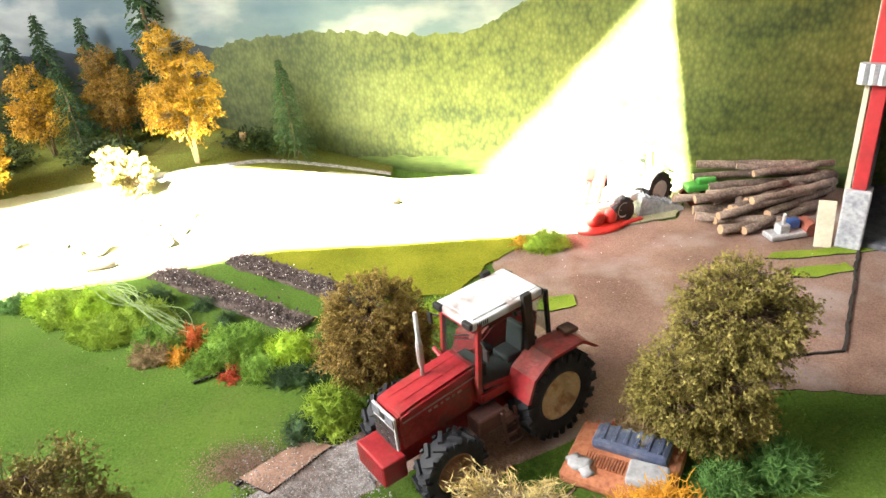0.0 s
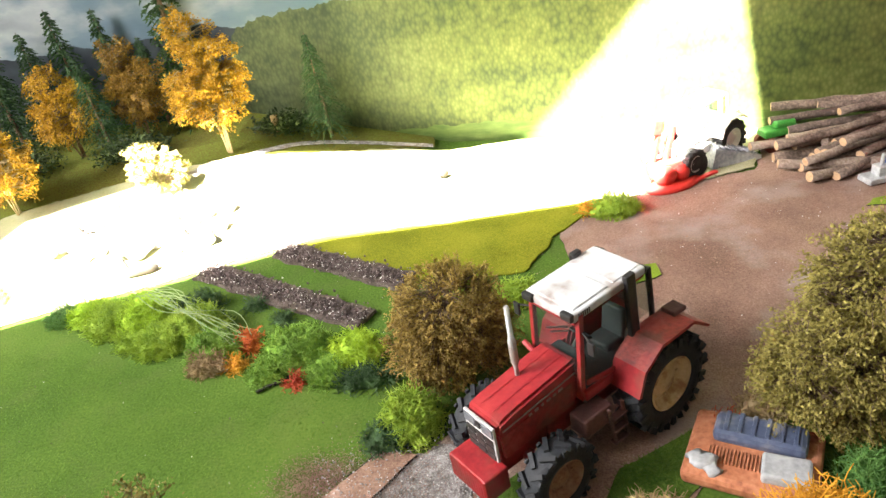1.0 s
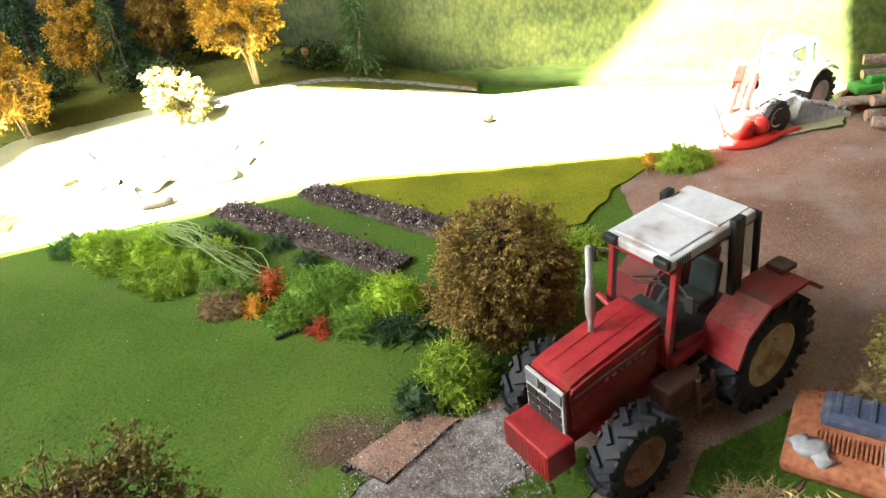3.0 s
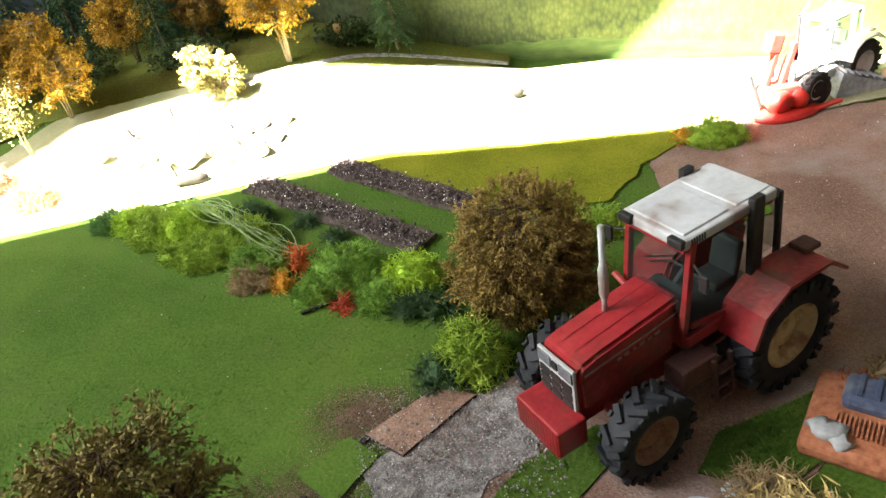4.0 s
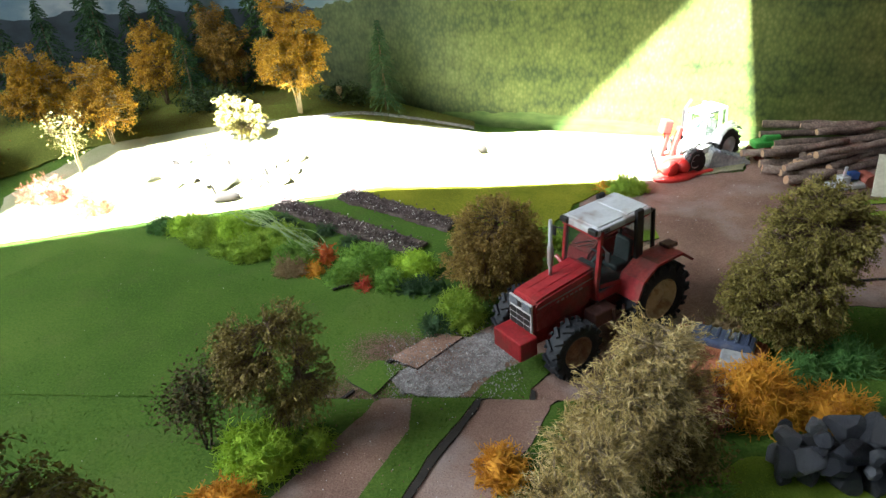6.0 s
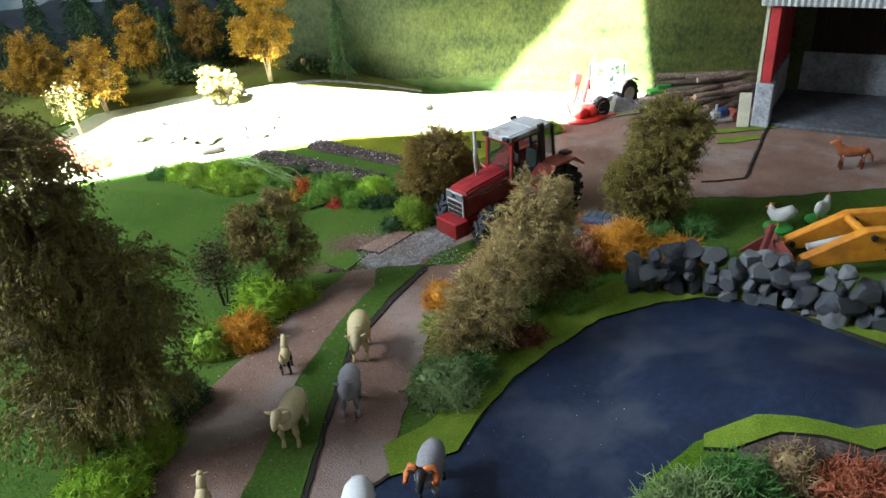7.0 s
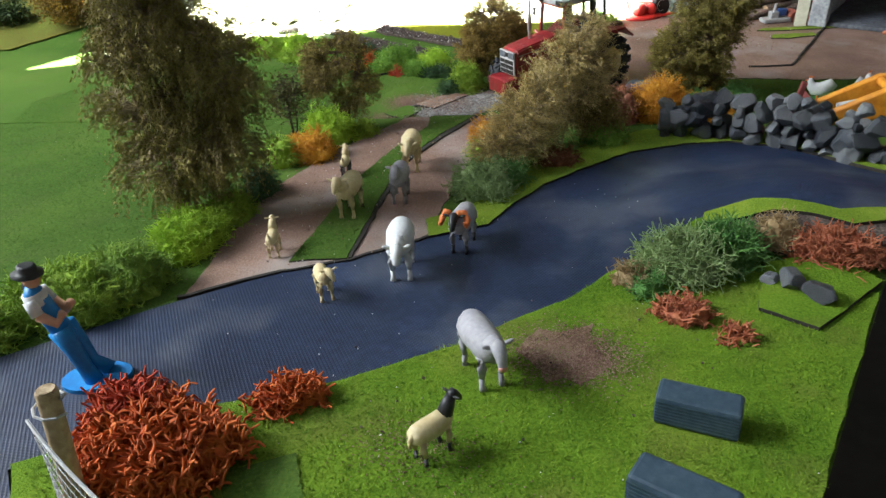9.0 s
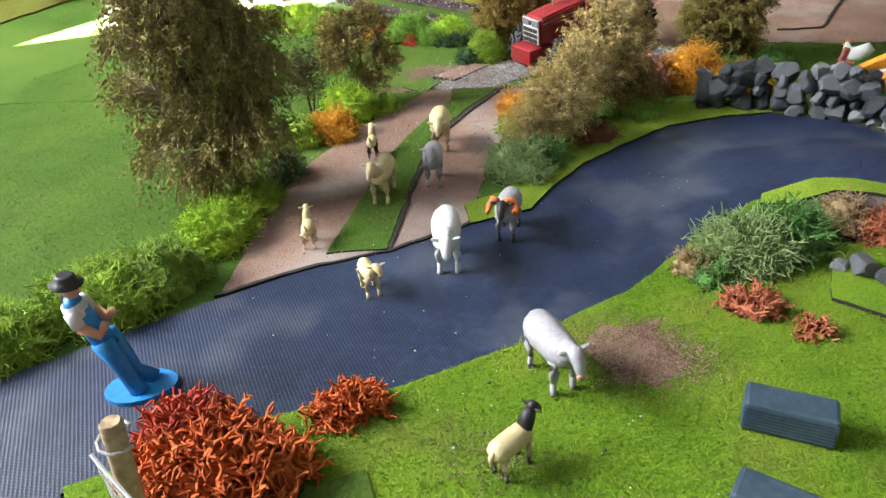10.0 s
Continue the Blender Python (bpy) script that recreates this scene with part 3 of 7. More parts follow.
# ploughed furrows: loose dark clods with pale chips
clod_dark = material("clod_dark", [(0.04, 0.028, 0.028), (0.085, 0.062, 0.060), (0.16, 0.125, 0.12)], 150, 0.95, 0.5, islands=0.3)
chip_pale = material("chip_pale", [(0.5, 0.47, 0.45), (0.75, 0.73, 0.7)], 100, 0.8, 0.3)


def clods(name, line, width, n, size, mats, z, seed, label, pale=0.1):
    rng = np.random.default_rng(seed)
    base = np.array([(1, 0, 0), (-1, 0, 0), (0, 1, 0), (0, -1, 0), (0, 0, 1), (0, 0, -1)], float)
    tri = [(0, 2, 4), (2, 1, 4), (1, 3, 4), (3, 0, 4), (2, 0, 5), (1, 2, 5), (3, 1, 5), (0, 3, 5)]
    a, b = np.array(line[0]), np.array(line[1])
    d = (b - a) / np.linalg.norm(b - a)
    nrm = np.array((-d[1], d[0]))
    verts, faces, idx = [], [], []
    for i in range(n):
        p = a + (b - a) * rng.random() + nrm * rng.normal(0, width * 0.3)
        pal = rng.random() < pale
        s = size * rng.uniform(0.4, 1.2) * (0.6 if pal else 1)
        r = Euler(rng.uniform(0, 6, 3)).to_matrix()
        k = len(verts)
        top = 0.003 * (1 - min(1, abs(np.dot(p - a, nrm)) / width))
        c = Vector((p[0], p[1], height(p[0], p[1]) + z + top * rng.random()))
        for q in base * rng.uniform(0.6, 1.2, (6, 1)):
            verts.append(c + (r @ Vector(q)) * s)
        faces += [(k + x, k + y, k + w) for x, y, w in tri]
        idx += [1 if pal else 0] * 8
    me = mesh(name, settle_all(verts).tolist(), faces, mats)
    me.polygons.foreach_set("material_index", idx)
    return tagged(new(name, me), label, "soil", kind="stuff")


for line, w in ((((-0.312, 0.628), (-0.145, 0.512)), 0.013), (((-0.24, 0.642), (-0.115, 0.558)), 0.012)):
    a, b = Vector(line[0]), Vector(line[1])
    k = Vector((-(b - a).y, (b - a).x)).normalized() * w
    tagged(sheet("furrow", [a - k, b - k, b + k, a + k], 0.004, 0.003, soil, wobble=0.004), kind="structure", label="strip of dark ploughed soil")
    clods("soil_clods", line, w * 1.5, 2000, 0.0014, [clod_dark, chip_pale], 0.004, 11, "dark ploughed clods with pale chips", 0.14)
def grit(c, sx, sy, n, mats, z, seed):
    rng = np.random.default_rng(seed)
    p = rng.normal(0, 1, (n, 2)) * (sx, sy) + np.array(c)
    g = np.array([height(x, y) for x, y in p]) + z
    a = rng.uniform(0, 6.283, n)
    s = rng.uniform(0.00018, 0.00048, n)
    v = np.zeros((n, 4, 3))
    for k in range(3):
        v[:, k, 0], v[:, k, 1], v[:, k, 2] = p[:, 0] + np.cos(a + 2.09 * k) * s, p[:, 1] + np.sin(a + 2.09 * k) * s, g
    v[:, 3, 0], v[:, 3, 1], v[:, 3, 2] = p[:, 0], p[:, 1], g + s
    v = settle_all(v)
    k = np.arange(n)[:, None] * 4
    f = np.concatenate([k + np.array([t]) for t in ((0, 1, 3), (1, 2, 3), (2, 0, 3))])
    tagged(new("grit", mesh("grit", v.reshape(-1, 3).tolist(), f.tolist(), mats)), "loose brown grit scattered over the grass", "grit", kind="stuff")


grit_brown = material("grit_grain", [(0.16, 0.09, 0.065), (0.24, 0.145, 0.11), (0.34, 0.23, 0.18)], 60, 0.95, 0, islands=0.4)
grit((0.026, -0.072), 0.012, 0.010, 8000, grit_brown, 0.0032, 41)
grit((-0.03, -0.130), 0.012, 0.008, 900, grit_brown, 0.0030, 42)
grit((0.005, -0.165), 0.02, 0.012, 500, grit_brown, 0.0030, 43)
grit((-0.155, 0.362), 0.014, 0.010, 7500, grit_brown, 0.0008, 44)
grit((-0.175, 0.305), 0.018, 0.014, 9500, grit_brown, 0.0008, 45)
grit((-0.115, 0.35), 0.018, 0.016, 4000, grit_brown, 0.002, 46)
grit((-0.13, 0.12), 0.022, 0.09, 1500, grit_brown, 0.001, 47)
grit((-0.07, 0.12), 0.012, 0.07, 900, grit_brown, 0.001, 48)
grit((0.11, 0.50), 0.09, 0.07, 1800, grit_brown, 0.001, 49)
stone_bit = material("stone_bit", [(0.35, 0.33, 0.32), (0.7, 0.69, 0.68)], 120, 0.85, 0.3)
clods("chippings", ((-0.16, 0.0), (-0.09, 0.33)), 0.14, 500, 0.0007, [brown_grit, stone_bit], 0.0025, 12, "brown and pale grit scattered on the tracks", 0.3)
clods("chippings", ((-0.15, 0.325), (-0.06, 0.345)), 0.085, 1800, 0.0008, [gravel_mat, stone_bit], 0.0025, 13, "grey gravel chippings on the track", 0.35)
clods("chippings", ((-0.45, 0.30), (-0.05, 0.33)), 0.5, 260, 0.0007, [soil, stone_bit], 0.0015, 14, "small pale and dark crumbs on the grass", 0.6)
clods("chippings", ((-0.10, -0.13), (0.09, -0.05)), 0.12, 90, 0.0008, [soil, stone_bit], 0.0030, 15, "small pale and dark crumbs on the grass", 0.6)
clods("chippings", ((0.10, 0.62), (0.25, 0.47)), 0.2, 420, 0.0008, [brown_grit, stone_bit], 0.002, 16, "brown and pale grit scattered on the yard", 0.3)
clods("chippings", ((-0.20, -0.08), (0.10, 0.12)), 0.07, 60, 0.0006, [soil, stone_bit], 0.0016, 17, "pale dust crumbs on the road", 0.8)

# ---------------------------------------------------------------- backdrop
bm = bmesh.new()
COLS = 48
cols = []
for i in range(COLS + 1):
    x = -1.25 + 2.1 * i / COLS
    off = 0.0 if x > -0.35 else 0.10 * ((-0.35 - x) / 0.9) ** 2
    cols.append((x, -off))
front = [[bm.verts.new((x, y, z)) for z in (-0.05, 0.15, 0.35, 0.62)] for x, y in cols]
for p, q in zip(front, front[1:]):
    for i in range(3):
        bm.faces.new((p[i], q[i], q[i + 1], p[i + 1]))
bmesh.ops.solidify(bm, geom=bm.faces[:], thickness=0.003)
tagged(part("backdrop", bm, backdrop_print, m=pose(0.017, 0.826, 0, 0, 0, -17.7)), kind="structure", label="printed landscape backdrop with wooded hills and cloudy sky")

# ---------------------------------------------------------------- foliage makers
bark = material("bark", [(0.05, 0.03, 0.018), (0.11, 0.07, 0.04), (0.18, 0.13, 0.08)], 150, 0.9, 0.4)
pale_bark = material("pale_bark", [(0.20, 0.15, 0.08), (0.34, 0.27, 0.16)], 150, 0.9, 0.4)
dark_bark = material("dark_bark", [(0.015, 0.012, 0.008), (0.04, 0.03, 0.02)], 150, 0.9, 0.4)


def leaf_mat(name, dark, mid, light, amount=0.32):
    m = material(name, [dark, mid, light], 25, 0.7, 0, islands=amount, fine=4, spread=(0.25, 0.75))
    m.node_tree.nodes["Principled BSDF"].inputs["Specular IOR Level"].default_value = 0.2
    return m


def tubes(p0, p1, r0, r1, sides=4):
    """Many short tapered twigs as one list of vertices and faces."""
    p0, p1 = np.asarray(p0, float), np.asarray(p1, float)
    d = p1 - p0
    d /= np.maximum(np.linalg.norm(d, axis=1, keepdims=True), 1e-9)
    ref = np.where(np.abs(d[:, 2:3]) > 0.9, np.array([[1.0, 0, 0]]), np.array([[0, 0, 1.0]]))
    u = np.cross(d, ref)
    u /= np.linalg.norm(u, axis=1, keepdims=True)
    w = np.cross(d, u)
    n = len(p0)
    v = np.zeros((n, 2 * sides, 3))
    for i in range(sides):
        a = 2 * np.pi * i / sides
        o = u * np.cos(a) + w * np.sin(a)
        v[:, i] = p0 + o * np.reshape(r0, (-1, 1))
        v[:, sides + i] = p1 + o * np.reshape(r1, (-1, 1))
    k = np.arange(n)[:, None] * 2 * sides
    f = np.concatenate([k + np.array([[i, (i + 1) % sides, sides + (i + 1) % sides, sides + i]]) for i in range(sides)])
    return v.reshape(-1, 3).tolist(), f.tolist()


def leaves(c, size, rng, flat=0.5, slim=0.5):
    """Small rhombic leaves of random turn round the centres c."""
    n = len(c)
    a = rng.normal(0, 1, (n, 3))
    a[:, 2] *= flat
    a /= np.linalg.norm(a, axis=1, keepdims=True)
    b = np.cross(a, rng.normal(0, 1, (n, 3)))
    b /= np.linalg.norm(b, axis=1, keepdims=True)
    s = (size * rng.uniform(0.55, 1.3, n))[:, None]
    v = np.stack([c - a * s, c + b * s * slim, c + a * s, c - b * s * slim], 1).reshape(-1, 3)
    return v.tolist(), np.arange(4 * n).reshape(n, 4).tolist()


def shrub(name, m, h, r, low, n_tips, per_tip, size, mats, wood, label, category, seed, squeeze=1.0, spread=0.007, stems=4, tilt=(0, 0), lumps=0.35, droop=0.0, slim=0.5, flat=0.5, peak=0.0):
    """A tree or shrub: forked stems, twigs and a ragged crown. low: height where the crown begins."""
    rng = np.random.default_rng(seed)
    ob = thing(name, m, label, category)
    mid, half = (h + low) / 2, (h - low) / 2
    tips = []
    while len(tips) < n_tips:
        q = rng.uniform(-1, 1, 3)
        rad = np.linalg.norm(q)
        if rad > 1 or rad < 0.25 * rng.random():
            continue
        lump = 1 + lumps * noise.noise(Vector(q * 2.2) + Vector((seed, 0, 0)))
        if rad > 0.62 + 0.45 * lump * rng.random():
            continue
        if peak:
            k = 1 - peak * max(0, q[2])
            q = q * (k, k, 1)
        tips.append((q[0] * r * lump + tilt[0] * (q[2] * half + mid), q[1] * r * squeeze * lump + tilt[1] * (q[2] * half + mid), mid + q[2] * half * (1 if q[2] < 0 else lump)))
    tips = np.array(tips)
    p0, p1, r0, r1 = [], [], [], []
    tops = []
    for s in range(stems):
        a = 2 * math.pi * (s + rng.random() * 0.6) / stems
        base = np.array((math.cos(a) * r * 0.07, math.sin(a) * r * 0.07, -0.002))
        knee = np.array((math.cos(a) * r * 0.22 + tilt[0] * mid * 0.6, math.sin(a) * r * 0.22 * squeeze + tilt[1] * mid * 0.6, low + half * 0.5))
        head = np.array((math.cos(a) * r * 0.3 + tilt[0] * h, math.sin(a) * r * 0.3 * squeeze + tilt[1] * h, low + half * 1.5))
        wdt = h * 0.016 / math.sqrt(stems) * 1.6
        bend = (base + knee) / 2 + rng.normal(0, r * 0.05, 3) * (1, 1, 0)
        for x, y, ra, rb in ((base, bend, wdt, wdt * 0.85), (bend, knee, wdt * 0.85, wdt * 0.6), (knee, head, wdt * 0.6, wdt * 0.2)):
            p0.append(x), p1.append(y), r0.append(ra), r1.append(rb)
        tops += [bend * 0.5 + knee * 0.5, knee, (knee + head) / 2, head]
    tops = np.array(tops)
    for t in tips:
        dist = np.linalg.norm(tops - t, axis=1) + np.where(tops[:, 2] > t[2] + half * 0.3, 1, 0)
        src = tops[int(np.argmin(dist))]
        kn = src * 0.45 + t * 0.55 + rng.normal(0, r * 0.08, 3)
        p0 += [src, kn]
        p1 += [kn, t]
        r0 += [h * 0.0035, h * 0.0022]
        r1 += [h * 0.0022, h * 0.0009]
    v, f = tubes(p0, p1, np.array(r0), np.array(r1))
    part("trunk", mesh("trunk", v, f, wood, True), None, ob)
    c = np.repeat(tips, per_tip, 0) + rng.normal(0, spread, (len(tips) * per_tip, 3))
    if droop:
        c[:, 2] -= np.abs(rng.normal(0, droop, len(c)))
    c = c[c[:, 2] > 0.001]
    v, f = leaves(c, size, rng, flat, slim)
    part("crown", mesh("crown", v, f, mats), None, ob)
    return ob


def sprig_leaves(c, axis, size, rng, slim):
    """Small rhombic leaves at c, each lying roughly along its axis."""
    n = len(c)
    a = axis + rng.normal(0, 0.55, (n, 3))
    a /= np.linalg.norm(a, axis=1, keepdims=True)
    b = np.cross(a, rng.normal(0, 1, (n, 3)))
    b /= np.linalg.norm(b, axis=1, keepdims=True)
    s = (size * rng.uniform(0.55, 1.35, n))[:, None]
    v = np.stack([c - a * s, c + b * s * slim, c + a * s, c - b * s * slim], 1).reshape(-1, 3)
    return v.tolist(), np.arange(4 * n).reshape(n, 4).tolist()


def tree(name, m, lobes, n, leaf, per, mats, wood, label, category, seed, length=0.011, droop=0.5, gap=-0.12, slim=0.5, twig=0.00022, loose=0.0012, thick=1.0, rise=0.15):
    """A tree or tall bush: bent stems into lobes (centre, radii) of the crown, branches, and leafy hanging sprigs with gaps between."""
    rng = np.random.default_rng(seed)
    ob = thing(name, m, label, category)
    lobes = np.array(lobes, float)
    h = float((lobes[:, 2] + lobes[:, 5]).max())
    p0, p1, r0, r1, nodes = [], [], [], [], []
    for k, lobe in enumerate(lobes):
        c = lobe[:3]
        base = np.array((rng.normal(0, h * 0.018), rng.normal(0, h * 0.018), -0.002))
        path = [base, base * 0.5 + np.array((c[0] * 0.22, c[1] * 0.22, c[2] * 0.38)) + rng.normal(0, h * 0.012, 3), c * (0.72, 0.72, 0.78) + rng.normal(0, h * 0.012, 3), c + (0, 0, lobe[5] * 0.55)]
        rad = [h * 0.0105 * thick, h * 0.008 * thick, h * 0.005 * thick, h * 0.0018 * thick]
        for i in range(3):
            p0.append(path[i]), p1.append(path[i + 1]), r0.append(rad[i]), r1.append(rad[i + 1])
            for u in (0.35, 0.7, 1.0):
                nodes.append(path[i] * (1 - u) + path[i + 1] * u)
    nodes = np.array(nodes)
    share = (lobes[:, 3] * lobes[:, 4] * lobes[:, 5]) ** 0.72
    pick = rng.choice(len(lobes), n * 2, p=share / share.sum())
    d = rng.normal(0, 1, (n * 2, 3))
    d /= np.linalg.norm(d, axis=1, keepdims=True)
    start, way = [], []
    for k, q in zip(pick, d):
        lump = 1 + 0.26 * noise.noise(Vector(q * 2.4) + Vector((seed * 1.3 + k * 3.7, 0, 0)))
        p = lobes[k, :3] + q * lobes[k, 3:] * (0.30 + 0.62 * rng.random() ** 0.6) * lump
        if p[2] < 0.002 or noise.noise(Vector(p * 62) + Vector((0, seed, 0))) < gap:
            continue
        start.append(p), way.append(q)
        if len(start) >= n:
            break
    start, way = np.array(start), np.array(way)
    way = way * (0.9, 0.9, 0.6) + np.array((0, 0, rise)) + rng.normal(0, 0.42, way.shape)
    way /= np.linalg.norm(way, axis=1, keepdims=True)
    ln = length * rng.uniform(0.55, 1.25, (len(start), 1))

    def along(t):
        e = start + way * ln * t
        e[:, 2:3] -= droop * ln * t * t
        return e
    near = np.argmin(np.linalg.norm(start[:, None] - nodes[None], axis=2) + np.where(nodes[None, :, 2] > start[:, None, 2] + 0.004, 0.05, 0), axis=1)
    src = nodes[near]
    knee = src * 0.45 + start * 0.55 + rng.normal(0, h * 0.012, start.shape)
    a = np.concatenate([np.array(p0), src, knee, start, along(0.5)])
    b = np.concatenate([np.array(p1), knee, start, along(0.5), along(1.0)])
    k = len(start)
    ra = np.concatenate([r0, np.full(k, twig * 2.2), np.full(k, twig * 1.6), np.full(k, twig), np.full(k, twig * 0.8)])
    rb = np.concatenate([r1, np.full(k, twig * 1.6), np.full(k, twig), np.full(k, twig * 0.8), np.full(k, twig * 0.4)])
    v, f = tubes(a, b, ra, rb)
    part("trunk", mesh("trunk", v, f, wood, True), None, ob)
    cs, ax = [], []
    for _ in range(per):
        t = rng.uniform(0.05, 1.08, (k, 1))
        cs.append(along(t) + rng.normal(0, loose, (k, 3)))
        ax.append(way - np.array((0, 0, 1)) * droop * 2 * t)
    c, ax = np.concatenate(cs), np.concatenate(ax)
    ok = c[:, 2] > 0.001
    v, f = sprig_leaves(c[ok], ax[ok], leaf, rng, slim)
    part("crown", mesh("crown", v, f, mats), None, ob)
    return ob


def lichen(name, m, rx, ry, h, n, mats, label, seed, tube=0.00055, step=0.0027, gens=5, curl=0.72, category="bush", core=0.72):
    """A cushion of branching lichen: forked antler-like tubes over a dense heart."""
    rng = np.random.default_rng(seed)
    scale = np.array((rx, ry, h))
    d = rng.normal(0, 1, (n, 3))
    d[:, 2] = np.abs(d[:, 2]) * 0.9 + 0.02
    d /= np.linalg.norm(d, axis=1, keepdims=True)
    lump = np.array([1 + 0.28 * noise.noise(Vector(q * 1.9) + Vector((seed * 1.7, 0, 0))) for q in d])[:, None]
    reach = max(0.40, 1 - gens * step * 0.60 / max(rx, ry, h))
    pos = d * scale * lump * reach * rng.uniform(0.75, 1.0, (n, 1))
    way = d * (1, 1, 0.9)
    p0, p1, r0, r1 = [], [], [], []
    rad = tube
    for g in range(gens):
        way = way + rng.normal(0, curl, way.shape)
        way /= np.linalg.norm(way, axis=1, keepdims=True)
        end = pos + way * step * rng.uniform(0.6, 1.25, (len(pos), 1))
        end[:, 2] = np.maximum(end[:, 2], 0.0005)
        p0.append(pos), p1.append(end)
        r0.append(np.full(len(pos), rad))
        rad *= 0.82
        r1.append(np.full(len(pos), rad))
        if g in (0, 2):
            pos, way = np.repeat(end, 2, 0), np.repeat(way, 2, 0)
        else:
            pos = end
    ob = thing(name, m, label, category)
    v, f = tubes(np.concatenate(p0), np.concatenate(p1), np.concatenate(r0), np.concatenate(r1), 3)
    sprigs = new("foliage", mesh("foliage", v, f, mats, True))
    sprigs.parent = ob
    bm = bmesh.new()
    bmesh.ops.create_icosphere(bm, subdivisions=3, radius=1)
    for q in bm.verts:
        e = 1 + 0.3 * noise.noise(q.co * 1.9 + Vector((seed * 1.7, 0, 0))) + 0.14 * noise.noise(q.co * 6)
        q.co = Vector((q.co.x * rx, q.co.y * ry, max(-0.03, q.co.z) * h)) * core * e
    v = [tuple(q.co) for q in bm.verts]
    f = [tuple(q.index for q in face.verts) for face in bm.faces]
    bm.free()
    heart = new("heart", mesh("heart", v, f, mats, True))
    heart.parent = ob
    return ob


def spruce(m, h, r, mats, label, seed):
    """A dark conifer: straight stem and tiers of hanging twigs."""
    rng = np.random.default_rng(seed)
    ob = thing("spruce_tree", m, label, "tree")
    v, f = tubes([(0, 0, 0), (0, 0, h * 0.5)], [(0, 0, h * 0.5), (0, 0, h)], np.array((h * 0.02, h * 0.013)), np.array((h * 0.013, h * 0.002)), 6)
    part("trunk", mesh("trunk", v, f, bark, True), None, ob)
    c, e = [], []
    for i in range(34):
        z = h * (0.10 + 0.88 * i / 33)
        rr = r * (1 - (i / 33)) ** 0.85 + 0.002
        for k in range(9):
            a = rng.uniform(0, 6.283)
            reach = rr * rng.uniform(0.7, 1.1)
            for s in range(9):
                t = (s + rng.random()) / 9
                p = np.array((math.cos(a) * reach * t, math.sin(a) * reach * t, z - reach * 0.55 * t * t))
                c.append(p)
                e.append(p + np.array((math.cos(a + rng.normal(0, 0.9)) * h * 0.02, math.sin(a + rng.normal(0, 0.9)) * h * 0.02, -h * 0.022 * rng.random())))
    v, f = tubes(c, e, np.full(len(c), h * 0.006), np.full(len(c), h * 0.0015), 3)
    part("crown", mesh("crown", v, f, mats, False), None, ob)
    return ob

# ---------------------------------------------------------------- vegetation
olive = leaf_mat("olive_leaf", (0.11, 0.085, 0.02), (0.20, 0.16, 0.042), (0.31, 0.25, 0.075))
brown_olive = leaf_mat("brown_olive_leaf", (0.13, 0.085, 0.018), (0.25, 0.175, 0.04), (0.38, 0.28, 0.075))
olive_green = leaf_mat("olive_green_leaf", (0.11, 0.09, 0.02), (0.21, 0.18, 0.042), (0.33, 0.29, 0.08))
dark_olive = leaf_mat("dark_olive_leaf", (0.025, 0.02, 0.008), (0.07, 0.055, 0.02), (0.14, 0.11, 0.04))
deep_olive = leaf_mat("deep_olive_leaf", (0.06, 0.052, 0.012), (0.13, 0.108, 0.028), (0.22, 0.185, 0.05))
straw = leaf_mat("straw_leaf", (0.28, 0.20, 0.06), (0.50, 0.39, 0.15), (0.66, 0.55, 0.27))
orange_leaf = leaf_mat("orange_leaf", (0.15, 0.085, 0.008), (0.32, 0.18, 0.011), (0.46, 0.285, 0.024))
rust_leaf = leaf_mat("rust_leaf", (0.07, 0.042, 0.010), (0.16, 0.095, 0.015), (0.26, 0.16, 0.028))
pale_leaf = leaf_mat("pale_leaf", (0.20, 0.17, 0.05), (0.34, 0.30, 0.10), (0.5, 0.46, 0.2))
spruce_green = leaf_mat("spruce_needles", (0.010, 0.025, 0.010), (0.025, 0.06, 0.02), (0.05, 0.10, 0.03))
dark_green = leaf_mat("dark_green_leaf", (0.012, 0.022, 0.008), (0.03, 0.05, 0.015), (0.06, 0.09, 0.025))


def moss(name, a, b, c):
    return material(name, [a, b, c], 70, 0.85, 0.3, fine=5, spread=(0.3, 0.7))


lime = moss("lime_lichen", (0.16, 0.30, 0.012), (0.32, 0.50, 0.02), (0.46, 0.62, 0.05))
lime_mid = moss("mid_lime_lichen", (0.11, 0.20, 0.012), (0.24, 0.37, 0.022), (0.36, 0.48, 0.05))
leaf_green = moss("green_lichen", (0.03, 0.10, 0.02), (0.08, 0.20, 0.035), (0.17, 0.30, 0.07))
grey_green = moss("grey_green_lichen", (0.11, 0.17, 0.06), (0.22, 0.31, 0.11), (0.34, 0.43, 0.20))
hedge_green = moss("hedge_green_lichen", (0.09, 0.16, 0.016), (0.19, 0.31, 0.03), (0.30, 0.43, 0.06))
fresh_green = moss("fresh_green_lichen", (0.06, 0.15, 0.012), (0.15, 0.29, 0.025), (0.26, 0.42, 0.05))
deep_green = moss("deep_green_lichen", (0.012, 0.035, 0.010), (0.03, 0.075, 0.02), (0.06, 0.12, 0.03))
fire = moss("orange_lichen", (0.28, 0.045, 0.008), (0.50, 0.10, 0.014), (0.62, 0.19, 0.03))
fire_red = moss("red_lichen", (0.22, 0.025, 0.012), (0.42, 0.05, 0.018), (0.52, 0.09, 0.025))
